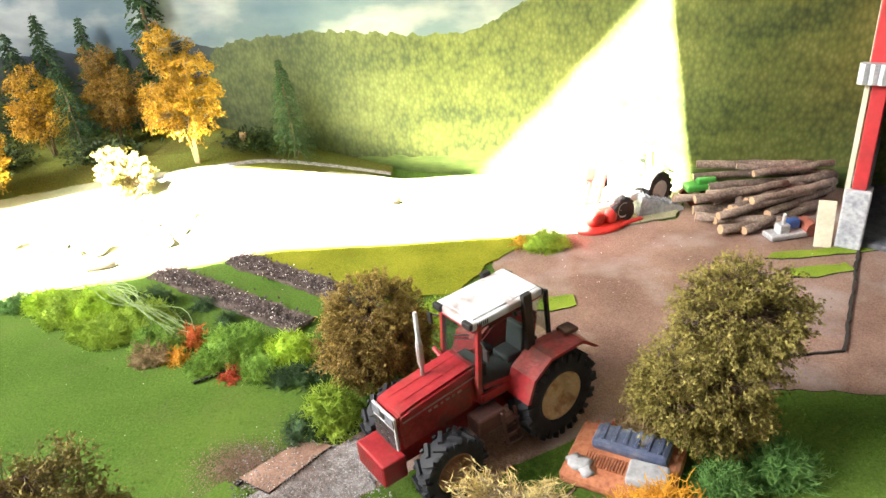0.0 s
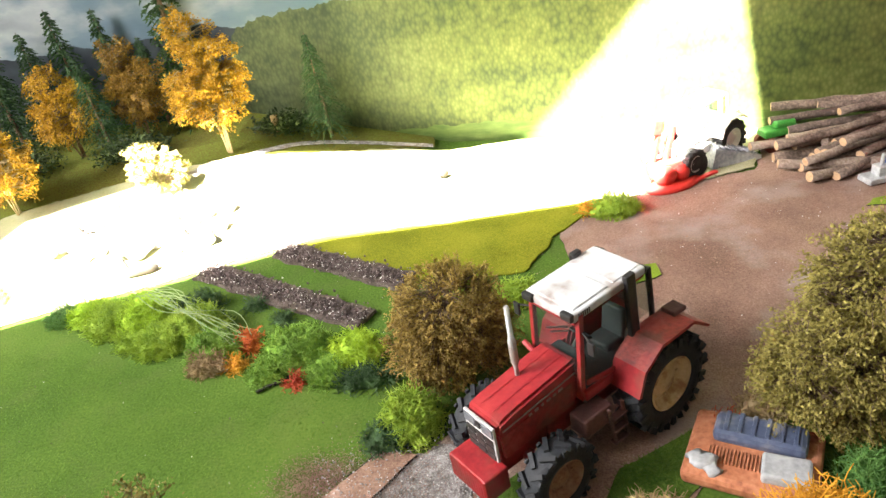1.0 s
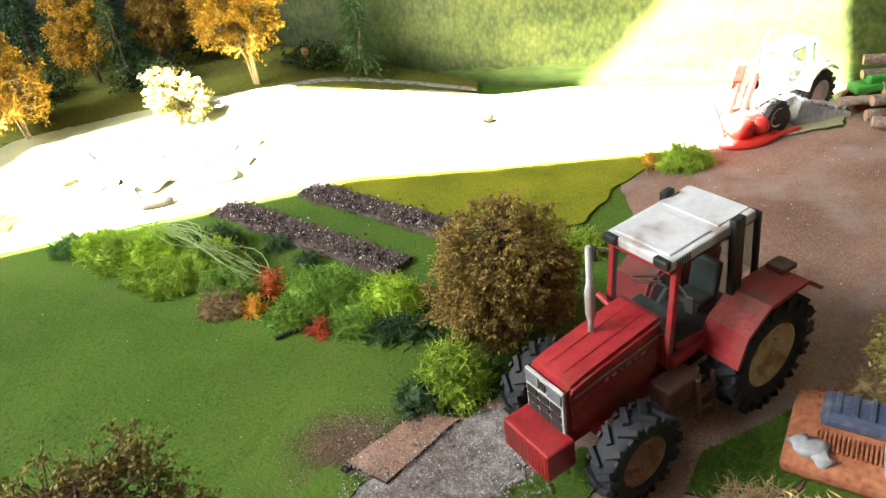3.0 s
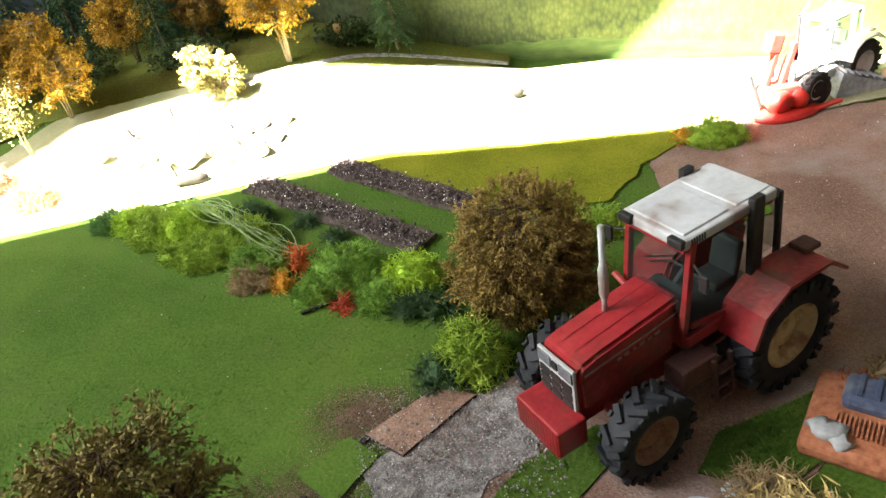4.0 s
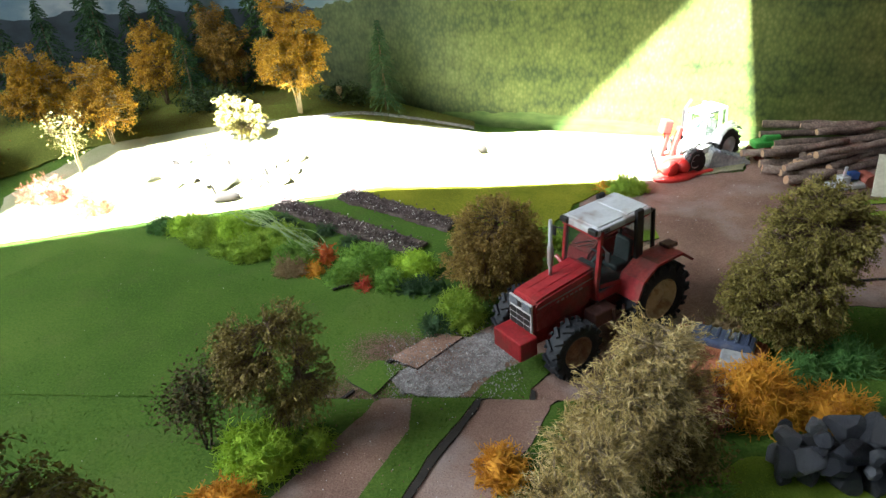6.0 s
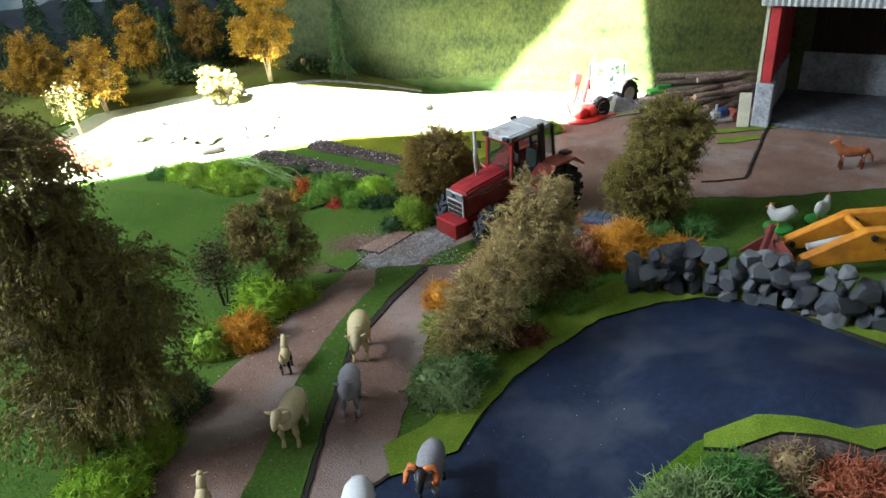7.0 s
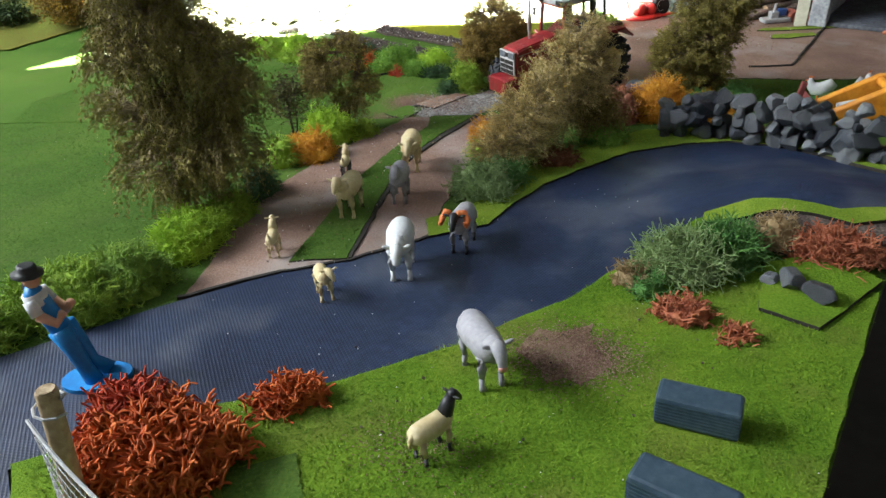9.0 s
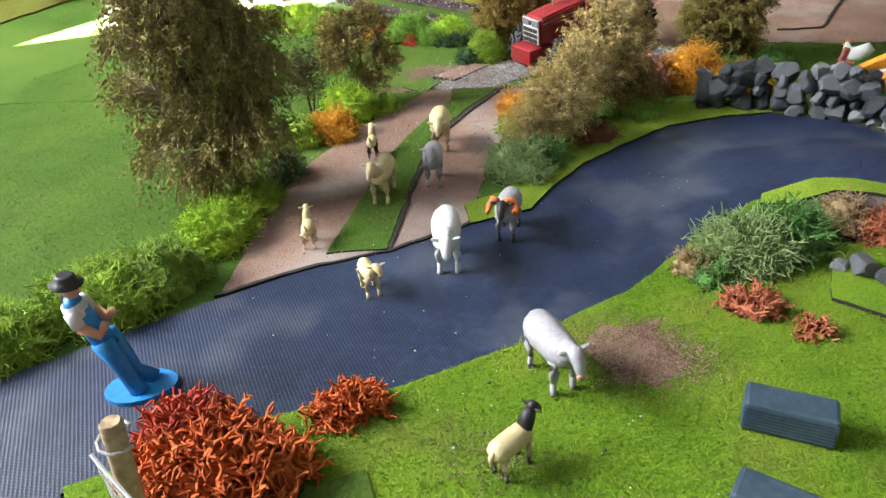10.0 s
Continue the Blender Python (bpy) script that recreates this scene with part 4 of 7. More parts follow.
amber = moss("amber_lichen", (0.32, 0.12, 0.006), (0.58, 0.27, 0.012), (0.72, 0.40, 0.03))
tan_moss = moss("tan_lichen", (0.16, 0.10, 0.045), (0.30, 0.21, 0.10), (0.42, 0.33, 0.18))
coral = moss("coral_lichen", (0.22, 0.06, 0.03), (0.42, 0.13, 0.06), (0.52, 0.22, 0.11))
maroon = moss("maroon_lichen", (0.09, 0.03, 0.016), (0.20, 0.07, 0.035), (0.30, 0.13, 0.06))

# foreground
lichen("bush", at(-0.121, -0.148, 0, 0.001), 0.036, 0.026, 0.026, 620, [fire], "large orange-red branching lichen bush beside the road", 21, tube=0.00125, step=0.0027, curl=1.05)
lichen("bush", at(-0.134, -0.134, 0, 0.001), 0.026, 0.016, 0.029, 330, [fire_red], "red branching lichen bush at the road edge", 22, tube=0.00110, step=0.0027, curl=1.05)
lichen("bush", at(-0.085, -0.110, 20, 0.001), 0.019, 0.009, 0.011, 190, [fire], "small orange lichen bush at the road edge", 23, tube=0.00105, step=0.0025, curl=1.05)
lichen("bush", at(0.080, -0.001, 0, 0.001), 0.026, 0.019, 0.022, 340, [grey_green], "green branching lichen bush on the verge", 24, tube=0.0006, step=0.0042)
lichen("bush", at(0.101, 0.008, 0, 0.001), 0.016, 0.016, 0.024, 210, [leaf_green], "green branching lichen bush on the verge", 25, tube=0.0006, step=0.0042)
lichen("bush", at(0.054, -0.010, 0, 0.001), 0.012, 0.010, 0.009, 60, [tan_moss], "tan lichen tuft on the verge", 26)
lichen("bush", at(0.062, -0.020, 0, 0.001), 0.010, 0.008, 0.009, 50, [leaf_green], "green lichen tuft on the verge", 27)
lichen("bush", at(0.076, -0.040, 0, 0.001), 0.017, 0.010, 0.010, 110, [coral], "red-brown lichen tuft on the verge", 28, tube=0.0009, step=0.0024, curl=1.0)
lichen("bush", at(0.095, -0.055, 0, 0.001), 0.006, 0.004, 0.005, 30, [coral], "red-brown lichen tuft on the verge", 29, tube=0.0009, step=0.0024, curl=1.0)
lichen("bush", at(0.152, 0.008, 0, -0.001), 0.027, 0.013, 0.014, 300, [coral], "coral-brown lichen cushion in the hollow bank", 30, tube=0.00062, step=0.0034, curl=1.1)
lichen("bush", at(0.126, 0.018, 0, 0.0), 0.010, 0.012, 0.020, 90, [tan_moss], "tan lichen tuft in the hollow bank", 31)
lichen("bush", at(0.185, 0.008, 0, -0.002), 0.018, 0.010, 0.008, 90, [maroon], "dark red-brown moss under the bank", 32)
# left verge of the road
lichen("bush", at(-0.226, -0.052, 0), 0.036, 0.025, 0.027, 560, [lime_mid], "yellow-green lichen bush at the road edge", 33)
lichen("bush", at(-0.205, -0.028, 0), 0.025, 0.022, 0.030, 380, [hedge_green], "fresh green lichen bush at the road edge", 34)
lichen("bush", at(-0.262, -0.085, 0), 0.036, 0.026, 0.026, 480, [lime_mid], "yellow-green lichen bush at the road edge", 35)
lichen("bush", at(-0.197, 0.018, 0), 0.023, 0.030, 0.024, 460, [lime], "bright lime green lichen bush beside the track", 36)
lichen("bush", at(-0.188, 0.058, 0), 0.018, 0.022, 0.021, 260, [lime_mid], "lime green lichen bush beside the track", 37)
lichen("bush", at(-0.183, 0.098, 0), 0.012, 0.018, 0.022, 120, [deep_green], "dark green lichen bush under the tree", 38)
lichen("bush", at(-0.172, 0.168, 0), 0.022, 0.019, 0.024, 300, [amber], "orange lichen bush beside the track", 39)
lichen("bush", at(-0.190, 0.155, 0), 0.015, 0.015, 0.026, 130, [lime_mid], "green lichen bush beside the track", 40)
lichen("bush", at(-0.168, 0.208, 0), 0.024, 0.020, 0.032, 340, [lime], "bright green lichen bush under the small tree", 41)
lichen("bush", at(-0.143, 0.222, 0), 0.012, 0.010, 0.017, 90, [lime_mid], "olive green lichen tuft beside the track", 42)
tree("broadleaf_tree", at(-0.222, 0.066, 0), [(0.006, 0.0, 0.150, 0.030, 0.028, 0.044), (0.006, 0.0, 0.104, 0.040, 0.036, 0.036), (0.044, 0.004, 0.092, 0.022, 0.024, 0.034), (0.034, 0.0, 0.058, 0.030, 0.030, 0.026), (-0.018, 0.0, 0.078, 0.022, 0.024, 0.022), (0.004, -0.012, 0.040, 0.034, 0.026, 0.022)], 2600, 0.00098, 38, [olive_green], pale_bark, "tall olive-brown model tree with fine hanging leaves and forked stems", "tree", 51, length=0.012, droop=0.9, gap=-0.04, thick=0.8)
tree("broadleaf_tree", at(-0.160, 0.232, 0), [(-0.002, 0.0, 0.064, 0.025, 0.024, 0.018), (-0.014, 0.0, 0.048, 0.022, 0.020, 0.018), (0.014, 0.002, 0.044, 0.018, 0.020, 0.016), (0.004, 0.0, 0.028, 0.012, 0.012, 0.010)], 820, 0.00092, 32, [olive], bark, "small olive-brown model tree beside the track", "tree", 52, length=0.010, droop=0.3, gap=0.06)
shrub("bush", at(-0.205, 0.222, 0), 0.058, 0.020, 0.012, 140, 18, 0.0012, [dark_olive], dark_bark, "small dark twiggy bush beside the track", "bush", 53, spread=0.004, stems=3)
# right of the track
tree("bush", at(0.017, 0.194, 0), [(0.004, 0.0, 0.046, 0.022, 0.020, 0.036), (0.016, 0.006, 0.080, 0.016, 0.014, 0.022), (0.025, 0.006, 0.058, 0.017, 0.016, 0.026), (-0.014, -0.004, 0.030, 0.018, 0.016, 0.022)], 950, 0.0019, 26, [straw], pale_bark, "tall dry straw-coloured bush beside the track", "bush", 54, length=0.012, droop=0.25, slim=0.11, rise=0.5, gap=-0.2, twig=0.00024)
tree("bush", at(-0.014, 0.140, 0), [(0.006, 0.006, 0.030, 0.022, 0.022, 0.026), (-0.010, -0.010, 0.018, 0.016, 0.016, 0.015), (0.016, 0.018, 0.050, 0.015, 0.014, 0.020)], 760, 0.0019, 26, [straw], pale_bark, "dry straw-coloured bush beside the track", "bush", 55, length=0.012, droop=0.25, slim=0.11, rise=0.5, gap=-0.2, twig=0.00024)
shrub("bush", at(0.046, 0.204, 0), 0.036, 0.020, 0.002, 240, 40, 0.0011, [olive], dark_bark, "low olive bush behind the verge", "bush", 56, spread=0.005, stems=4)
lichen("bush", at(-0.030, 0.098, 0), 0.024, 0.022, 0.028, 280, [grey_green], "grey-green lichen bush between track and road", 57)
lichen("bush", at(-0.014, 0.112, 0), 0.016, 0.014, 0.022, 130, [leaf_green], "green lichen bush between track and road", 58)
lichen("bush", at(0.018, 0.148, 0), 0.018, 0.012, 0.016, 120, [maroon], "dark red-brown moss along the verge", 59)
lichen("bush", at(0.052, 0.190, 0), 0.020, 0.012, 0.018, 150, [fresh_green], "green lichen bush along the verge", 60)
lichen("bush", at(-0.038, 0.205, 0), 0.013, 0.018, 0.020, 150, [amber], "orange lichen bush beside the track", 61)
lichen("bush", at(-0.040, 0.172, 0), 0.010, 0.012, 0.012, 70, [lime_mid], "green lichen tuft beside the track", 62)
lichen("bush", at(0.098, 0.262, 0), 0.028, 0.022, 0.036, 360, [amber], "orange-yellow lichen bush behind the stone wall", 63, step=0.004)
lichen("bush", at(0.135, 0.252, 0), 0.024, 0.016, 0.024, 220, [amber], "orange-yellow lichen bush behind the stone wall", 64, step=0.004)
lichen("bush", at(0.066, 0.250, 0), 0.018, 0.018, 0.034, 150, [maroon], "dark red-brown moss bush beside the dry bush", 65)
# by the red tractor
tree("bush", at(0.128, 0.356, 0), [(0.012, 0.0, 0.094, 0.034, 0.030, 0.030), (0.002, 0.0, 0.058, 0.036, 0.032, 0.034), (-0.022, 0.0, 0.042, 0.020, 0.020, 0.022), (0.006, 0.0, 0.022, 0.026, 0.024, 0.020)], 2200, 0.00098, 38, [olive_green], bark, "tall dense olive-green bush beside the yard", "bush", 66, length=0.010, droop=0.25, gap=-0.2)
lichen("bush", at(0.165, 0.334, 0), 0.022, 0.014, 0.018, 190, [leaf_green], "green branching lichen at the foot of the bush", 67, tube=0.0006, step=0.004)
lichen("bush", at(0.128, 0.322, 0), 0.020, 0.013, 0.014, 160, [leaf_green], "green branching lichen at the foot of the bush", 68, tube=0.0006, step=0.004)
lichen("bush", at(0.094, 0.374, 0), 0.016, 0.009, 0.014, 110, [tan_moss], "tan and rust lichen behind the rusty plate", 69)
lichen("bush", at(0.073, 0.366, 0), 0.009, 0.006, 0.008, 50, [fire_red], "red lichen tuft behind the rusty plate", 70)
lichen("bush", at(0.022, 0.306, 0), 0.017, 0.013, 0.022, 130, [tan_moss], "straw-coloured lichen tuft in front of the tractor", 71, step=0.0045, core=0.45)
lichen("bush", at(0.006, 0.292, 0), 0.010, 0.007, 0.008, 50, [maroon], "dark red tuft beside the track", 72)
tree("bush", at(-0.072, 0.432, 0), [(0.0, 0.0, 0.056, 0.034, 0.032, 0.032), (-0.008, 0.0, 0.032, 0.034, 0.030, 0.026), (0.016, 0.0, 0.038, 0.022, 0.022, 0.026)], 2000, 0.00092, 40, [brown_olive], bark, "round olive-brown bush behind the tractor", "bush", 73, length=0.009, droop=0.2, gap=-0.25)
lichen("bush", at(-0.102, 0.394, 0), 0.021, 0.018, 0.034, 320, [lime_mid], "lime green lichen bush beside the tractor wheel", 74)
lichen("bush", at(-0.118, 0.384, 0), 0.015, 0.012, 0.018, 130, [deep_green], "dark green lichen bush beside the tractor wheel", 75)
lichen("bush", at(-0.145, 0.468, 0), 0.021, 0.017, 0.030, 280, [lime], "bright lime green round lichen bush", 76, tube=0.0005, step=0.0028)
lichen("bush", at(-0.135, 0.443, 0), 0.026, 0.009, 0.010, 140, [deep_green], "low dark green lichen hedge", 77)
lichen("bush", at(-0.190, 0.478, 0), 0.034, 0.022, 0.028, 420, [fresh_green], "fresh green lichen bush in the field hedge", 78)
lichen("bush", at(-0.232, 0.500, 0), 0.008, 0.007, 0.020, 60, [fire], "rust-red lichen tuft in the field hedge", 79)
lichen("bush", at(-0.238, 0.478, 0), 0.007, 0.007, 0.010, 40, [amber], "yellow-orange lichen tuft in the field hedge", 80)
for i, (x, y, rx, ry, h, mt, word) in enumerate(((-0.262, 0.500, 0.022, 0.018, 0.022, fresh_green, "fresh green"), (-0.285, 0.530, 0.024, 0.020, 0.028, lime_mid, "yellow-green"), (-0.212, 0.462, 0.014, 0.010, 0.013, fresh_green, "fresh green"), (-0.262, 0.482, 0.016, 0.011, 0.015, tan_moss, "tan"), (-0.335, 0.525, 0.018, 0.012, 0.016, lime_mid, "yellow-green"), (-0.348, 0.572, 0.018, 0.014, 0.024, lime, "lime green"), (-0.165, 0.455, 0.014, 0.012, 0.020, fresh_green, "fresh green"), (-0.310, 0.518, 0.022, 0.018, 0.022, lime_mid, "yellow-green"),
        (-0.335, 0.548, 0.024, 0.020, 0.030, lime, "lime green"), (-0.365, 0.552, 0.024, 0.018, 0.028, lime_mid, "yellow-green"), (-0.395, 0.572, 0.022, 0.016, 0.024, lime, "lime green"), (-0.425, 0.580, 0.018, 0.012, 0.016, leaf_green, "green"),
        (-0.292, 0.565, 0.018, 0.012, 0.022, deep_green, "dark green"), (-0.245, 0.555, 0.008, 0.006, 0.008, deep_green, "dark green"), (-0.215, 0.53, 0.008, 0.006, 0.007, deep_green, "dark green"), (-0.03, 0.515, 0.020, 0.012, 0.016, lime_mid, "yellow-green"), (-0.075, 0.53, 0.022, 0.012, 0.018, lime_mid, "yellow-green"),
        (0.066, 0.625, 0.022, 0.012, 0.020, lime_mid, "yellow-green"), (0.045, 0.632, 0.010, 0.007, 0.012, amber, "orange-yellow"))):
    lichen("bush", at(x, y, 0), rx * 1.2, ry * 1.2, h, int(9e5 * rx * ry), [mt], word + " lichen bush in the field hedge", 90 + i)
lichen("bush", at(-0.188, 0.452, 0), 0.004, 0.004, 0.007, 24, [fire_red], "small red lichen tuft on the field", 110)
# far field
tree("bush", at(-0.392, 0.762, 0), [(0.0, 0.0, 0.034, 0.024, 0.022, 0.024), (0.012, 0.0, 0.026, 0.018, 0.016, 0.020), (-0.006, 0.0, 0.048, 0.016, 0.014, 0.014)], 520, 0.0014, 36, [pale_leaf], pale_bark, "pale yellow leafy bush in full sun", "bush", 111, length=0.008, droop=0.2)
lichen("bush", at(-0.535, 0.628, 0), 0.032, 0.018, 0.030, 260, [coral], "pale coral lichen bush in full sun", 112, step=0.004)
lichen("bush", at(-0.60, 0.655, 0), 0.036, 0.020, 0.030, 200, [maroon], "dark rust-red lichen bush at the field edge", 113, step=0.004)
tree("autumn_tree", at(-0.326, 0.818, 0), [(0.0, 0, 0.0743, 0.0456, 0.041, 0.0363), (0.0114, 0, 0.1023, 0.0342, 0.0319, 0.033), (-0.0023, 0, 0.1353, 0.0237, 0.0228, 0.0281), (-0.0182, 0, 0.0825, 0.0274, 0.0274, 0.0281)], 620, 0.0015, 46, [orange_leaf], pale_bark, "tall golden-orange autumn tree", "tree", 114, length=0.010, droop=0.35, gap=-0.05, loose=0.0022)
tree("autumn_tree", at(-0.455, 0.900, 0), [(0.0, 0, 0.0585, 0.041, 0.0369, 0.0286), (0.0103, 0, 0.0806, 0.0308, 0.0287, 0.026), (-0.0021, 0, 0.1066, 0.0213, 0.0205, 0.0221), (-0.0164, 0, 0.065, 0.0246, 0.0246, 0.0221)], 380, 0.0015, 46, [rust_leaf], bark, "rust-brown autumn tree before the backdrop", "tree", 115, length=0.010, droop=0.35, gap=-0.05, loose=0.0022)
tree("autumn_tree", at(-0.535, 0.875, 0), [(0.0, 0, 0.054, 0.0388, 0.0349, 0.0264), (0.0097, 0, 0.0744, 0.0291, 0.0271, 0.024), (-0.0019, 0, 0.0984, 0.0202, 0.0194, 0.0204), (-0.0155, 0, 0.06, 0.0233, 0.0233, 0.0204)], 360, 0.0015, 46, [orange_leaf], bark, "dull golden autumn tree before the backdrop", "tree", 116, length=0.010, droop=0.35, gap=-0.05, loose=0.0022)
tree("autumn_tree", at(-0.565, 0.765, 0), [(0.0, 0, 0.0504, 0.0433, 0.039, 0.0246), (0.0108, 0, 0.0694, 0.0325, 0.0303, 0.0224), (-0.0022, 0, 0.0918, 0.0226, 0.0217, 0.019), (-0.0173, 0, 0.056, 0.026, 0.026, 0.019)], 440, 0.0015, 46, [orange_leaf], pale_bark, "golden-orange autumn tree at the field edge", "tree", 117, length=0.010, droop=0.35, gap=-0.05, loose=0.0022)
tree("autumn_tree", at(-0.665, 0.790, 0), [(0.0, 0, 0.0563, 0.0479, 0.0431, 0.0275), (0.012, 0, 0.0775, 0.0359, 0.0335, 0.025), (-0.0024, 0, 0.1025, 0.0249, 0.0239, 0.0213), (-0.0192, 0, 0.0625, 0.0287, 0.0287, 0.0213)], 440, 0.0015, 46, [orange_leaf], pale_bark, "golden-orange autumn tree at the field edge", "tree", 118, length=0.010, droop=0.35, gap=-0.05, loose=0.0022)
shrub("orange_tree", at(-0.74, 0.70, 0), 0.07, 0.045, 0.004, 260, 40, 0.0024, [rust_leaf], bark, "low rust-yellow autumn shrub", "tree", 119, spread=0.008, stems=3)
shrub("bare_tree", at(-0.582, 0.705, 0), 0.085, 0.022, 0.02, 40, 22, 0.0015, [pale_leaf], pale_bark, "pale sunlit sapling with few leaves", "tree", 120, spread=0.006, stems=2)
for x, y, h, r, s in ((-0.49, 0.865, 0.115, 0.040, 1), (-0.62, 0.90, 0.16, 0.045, 2), (-0.40, 0.94, 0.26, 0.045, 3), (-0.22, 0.862, 0.125, 0.035, 4), (-0.72, 0.93, 0.15, 0.05, 5), (-0.80, 0.80, 0.13, 0.05, 6), (-0.92, 0.78, 0.12, 0.06, 7), (-0.55, 0.95, 0.17, 0.045, 8), (-0.66, 0.955, 0.19, 0.05, 9), (-0.78, 0.90, 0.17, 0.055, 10), (-0.50, 0.965, 0.16, 0.045, 11), (-0.84, 0.86, 0.15, 0.05, 12), (-0.60, 0.955, 0.15, 0.05, 13), (-0.45, 0.95, 0.12, 0.04, 14), (-0.72, 0.845, 0.11, 0.04, 15)):
    spruce(at(x, y, 0), h, r, [spruce_green], "dark green spruce tree before the backdrop", 130 + s)
for i, (x, y, r, h) in enumerate(((-0.45, 0.845, 0.05, 0.022), (-0.60, 0.84, 0.06, 0.03), (-0.28, 0.875, 0.035, 0.018), (-0.86, 0.70, 0.06, 0.04), (-0.70, 0.86, 0.06, 0.03))):
    shrub("bush", at(x, y, 0), h, r, 0.0, 150, 14, 0.003, [dark_green], dark_bark, "dark undergrowth at the foot of the trees", "bush", 150 + i, spread=0.006, stems=3, squeeze=0.5)
# bushes along the foot of the backdrop
for i, x in enumerate((-0.12, -0.07, -0.03, 0.01)):
    lichen("bush", at(x, 0.852 - 0.32 * x, 0), 0.012, 0.006, 0.009, 60, [deep_green], "small dark bush at the foot of the backdrop", 160 + i)

# ---------------------------------------------------------------- barn
barn_red = material("barn_red_paint", [(0.34, 0.018, 0.022), (0.46, 0.03, 0.035)], 30, 0.6, 0.3, stain=((0.12, 0.02, 0.02), 0.4, 40))
# near-black board colour carries the shade inside the barn
barn_shade = material("barn_shade_boards", [(0.02, 0.010, 0.008), (0.045, 0.02, 0.016)], 40, 0.85, 0.4)
concrete = material("cast_concrete", [(0.20, 0.22, 0.25), (0.34, 0.36, 0.39), (0.48, 0.50, 0.52)], 60, 0.9, 0.6, fine=5)
# darkened copy of the concrete: shade under the barn roof put into the colour
shaded_concrete = material("shaded_concrete", [(0.045, 0.05, 0.062), (0.085, 0.092, 0.11), (0.14, 0.15, 0.17)], 40, 0.85, 0.5, fine=6)
cream_trim = material("cream_trim", [(0.42, 0.40, 0.30), (0.58, 0.56, 0.44)], 50, 0.7, 0.2)
corrugated = material("grey_sheet_metal", [(0.30, 0.32, 0.35), (0.5, 0.52, 0.55)], 60, 0.5, 0.2, metal=0.3)
M_XZ = Matrix(((1, 0, 0, 0), (0, 0, 1, 0), (0, 1, 0, 0), (0, 0, 0, 1)))


def barn():
    ob = thing("barn", pose(0.326, 0.586, 0, 0, 0, -33), "open red barn with concrete footings and cream corner trim", "barn")
    W, D, H = 0.36, 0.150, 0.150
    part("floor_slab", box(bmesh.new(), (W / 2, D / 2, 0.0035), (W + 0.02, D, 0.005), bevel=0.001), shaded_concrete, ob, "concrete barn floor, coloured dark for the shade under the roof")
    for x in (0.0, W):
        p = part("post", box(bmesh.new(), (x, 0, 0.056 + (H - 0.056) / 2), (0.011, 0.011, H - 0.056), bevel=0.0010), barn_red, ob, "red painted corner post")
        part("footing", box(bmesh.new(), (x, 0, 0.029), (0.020, 0.018, 0.054), bevel=0.0015), concrete, p, "grey concrete footing")
        part("trim", box(bmesh.new(), (x - 0.0085, 0.001, 0.056 + 0.09), (0.004, 0.012, 0.20), bevel=0.0006), cream_trim, p, "cream corner board")
    part("lintel", box(bmesh.new(), (W / 2, 0, H + 0.045), (W + 0.02, 0.014, 0.085), bevel=0.001), barn_red, ob, "red boarded gable over the opening")
    bm = bmesh.new()
    for i in range(60):
        cyl(bm, (-0.012 + i * (W + 0.024) / 59, -0.010, H - 0.004), (-0.012 + i * (W + 0.024) / 59, -0.010, H + 0.012), 0.0042, seg=8)
    part("eave_strip", bm, corrugated, ob, "pale corrugated strip over the opening")
    bm = bmesh.new()
    box(bm, (W / 2, D, 0.030), (W, 0.010, 0.056), bevel=0.001)
    part("back_footing", bm, concrete, ob, "grey concrete lower wall")
    # back wall boards, coloured as if in the barn's shade
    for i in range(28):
        part("board", box(bmesh.new(), (W * (i + 0.5) / 28, D + 0.001 * (i % 2), 0.056 + 0.10), (W / 28 - 0.0008, 0.006, 0.20)), barn_shade, ob)
    for i in range(9):
        part("side_board", box(bmesh.new(), (-0.001 - 0.0008 * (i % 2), 0.014 + D * (i + 0.5) / 9 * 0.93, 0.056 + 0.10), (0.006, D / 9 - 0.001, 0.20)), barn_red, ob)
        part("side_board", box(bmesh.new(), (W + 0.001, 0.014 + D * (i + 0.5) / 9 * 0.93, 0.056 + 0.10), (0.006, D / 9 - 0.001, 0.20)), barn_red, ob)
    part("side_footing", box(bmesh.new(), (-0.002, D / 2 + 0.008, 0.029), (0.012, D - 0.02, 0.054), bevel=0.001), concrete, ob)
    part("side_footing", box(bmesh.new(), (W + 0.002, D / 2 + 0.008, 0.029), (0.012, D - 0.02, 0.054), bevel=0.001), concrete, ob)
    bm = bmesh.new()
    for s in (1,):
        for i in range(52):
            x = -0.02 + (W + 0.04) * i / 51
            cyl(bm, (x, -0.03, H + 0.085), (x, D + 0.03, H + 0.115), 0.006, seg=6)
    part("roof", bm, corrugated, ob, "grey corrugated roof")
    return ob


barn()
part_plank = part("plank", box(bmesh.new(), (0, 0, 0.024), (0.014, 0.003, 0.042), bevel=0.0006), cream_trim, None, "", at(0.305, 0.588, -20, -0.003, -14))
tagged(part_plank, "cream plank leaning against the barn footing", "plank")

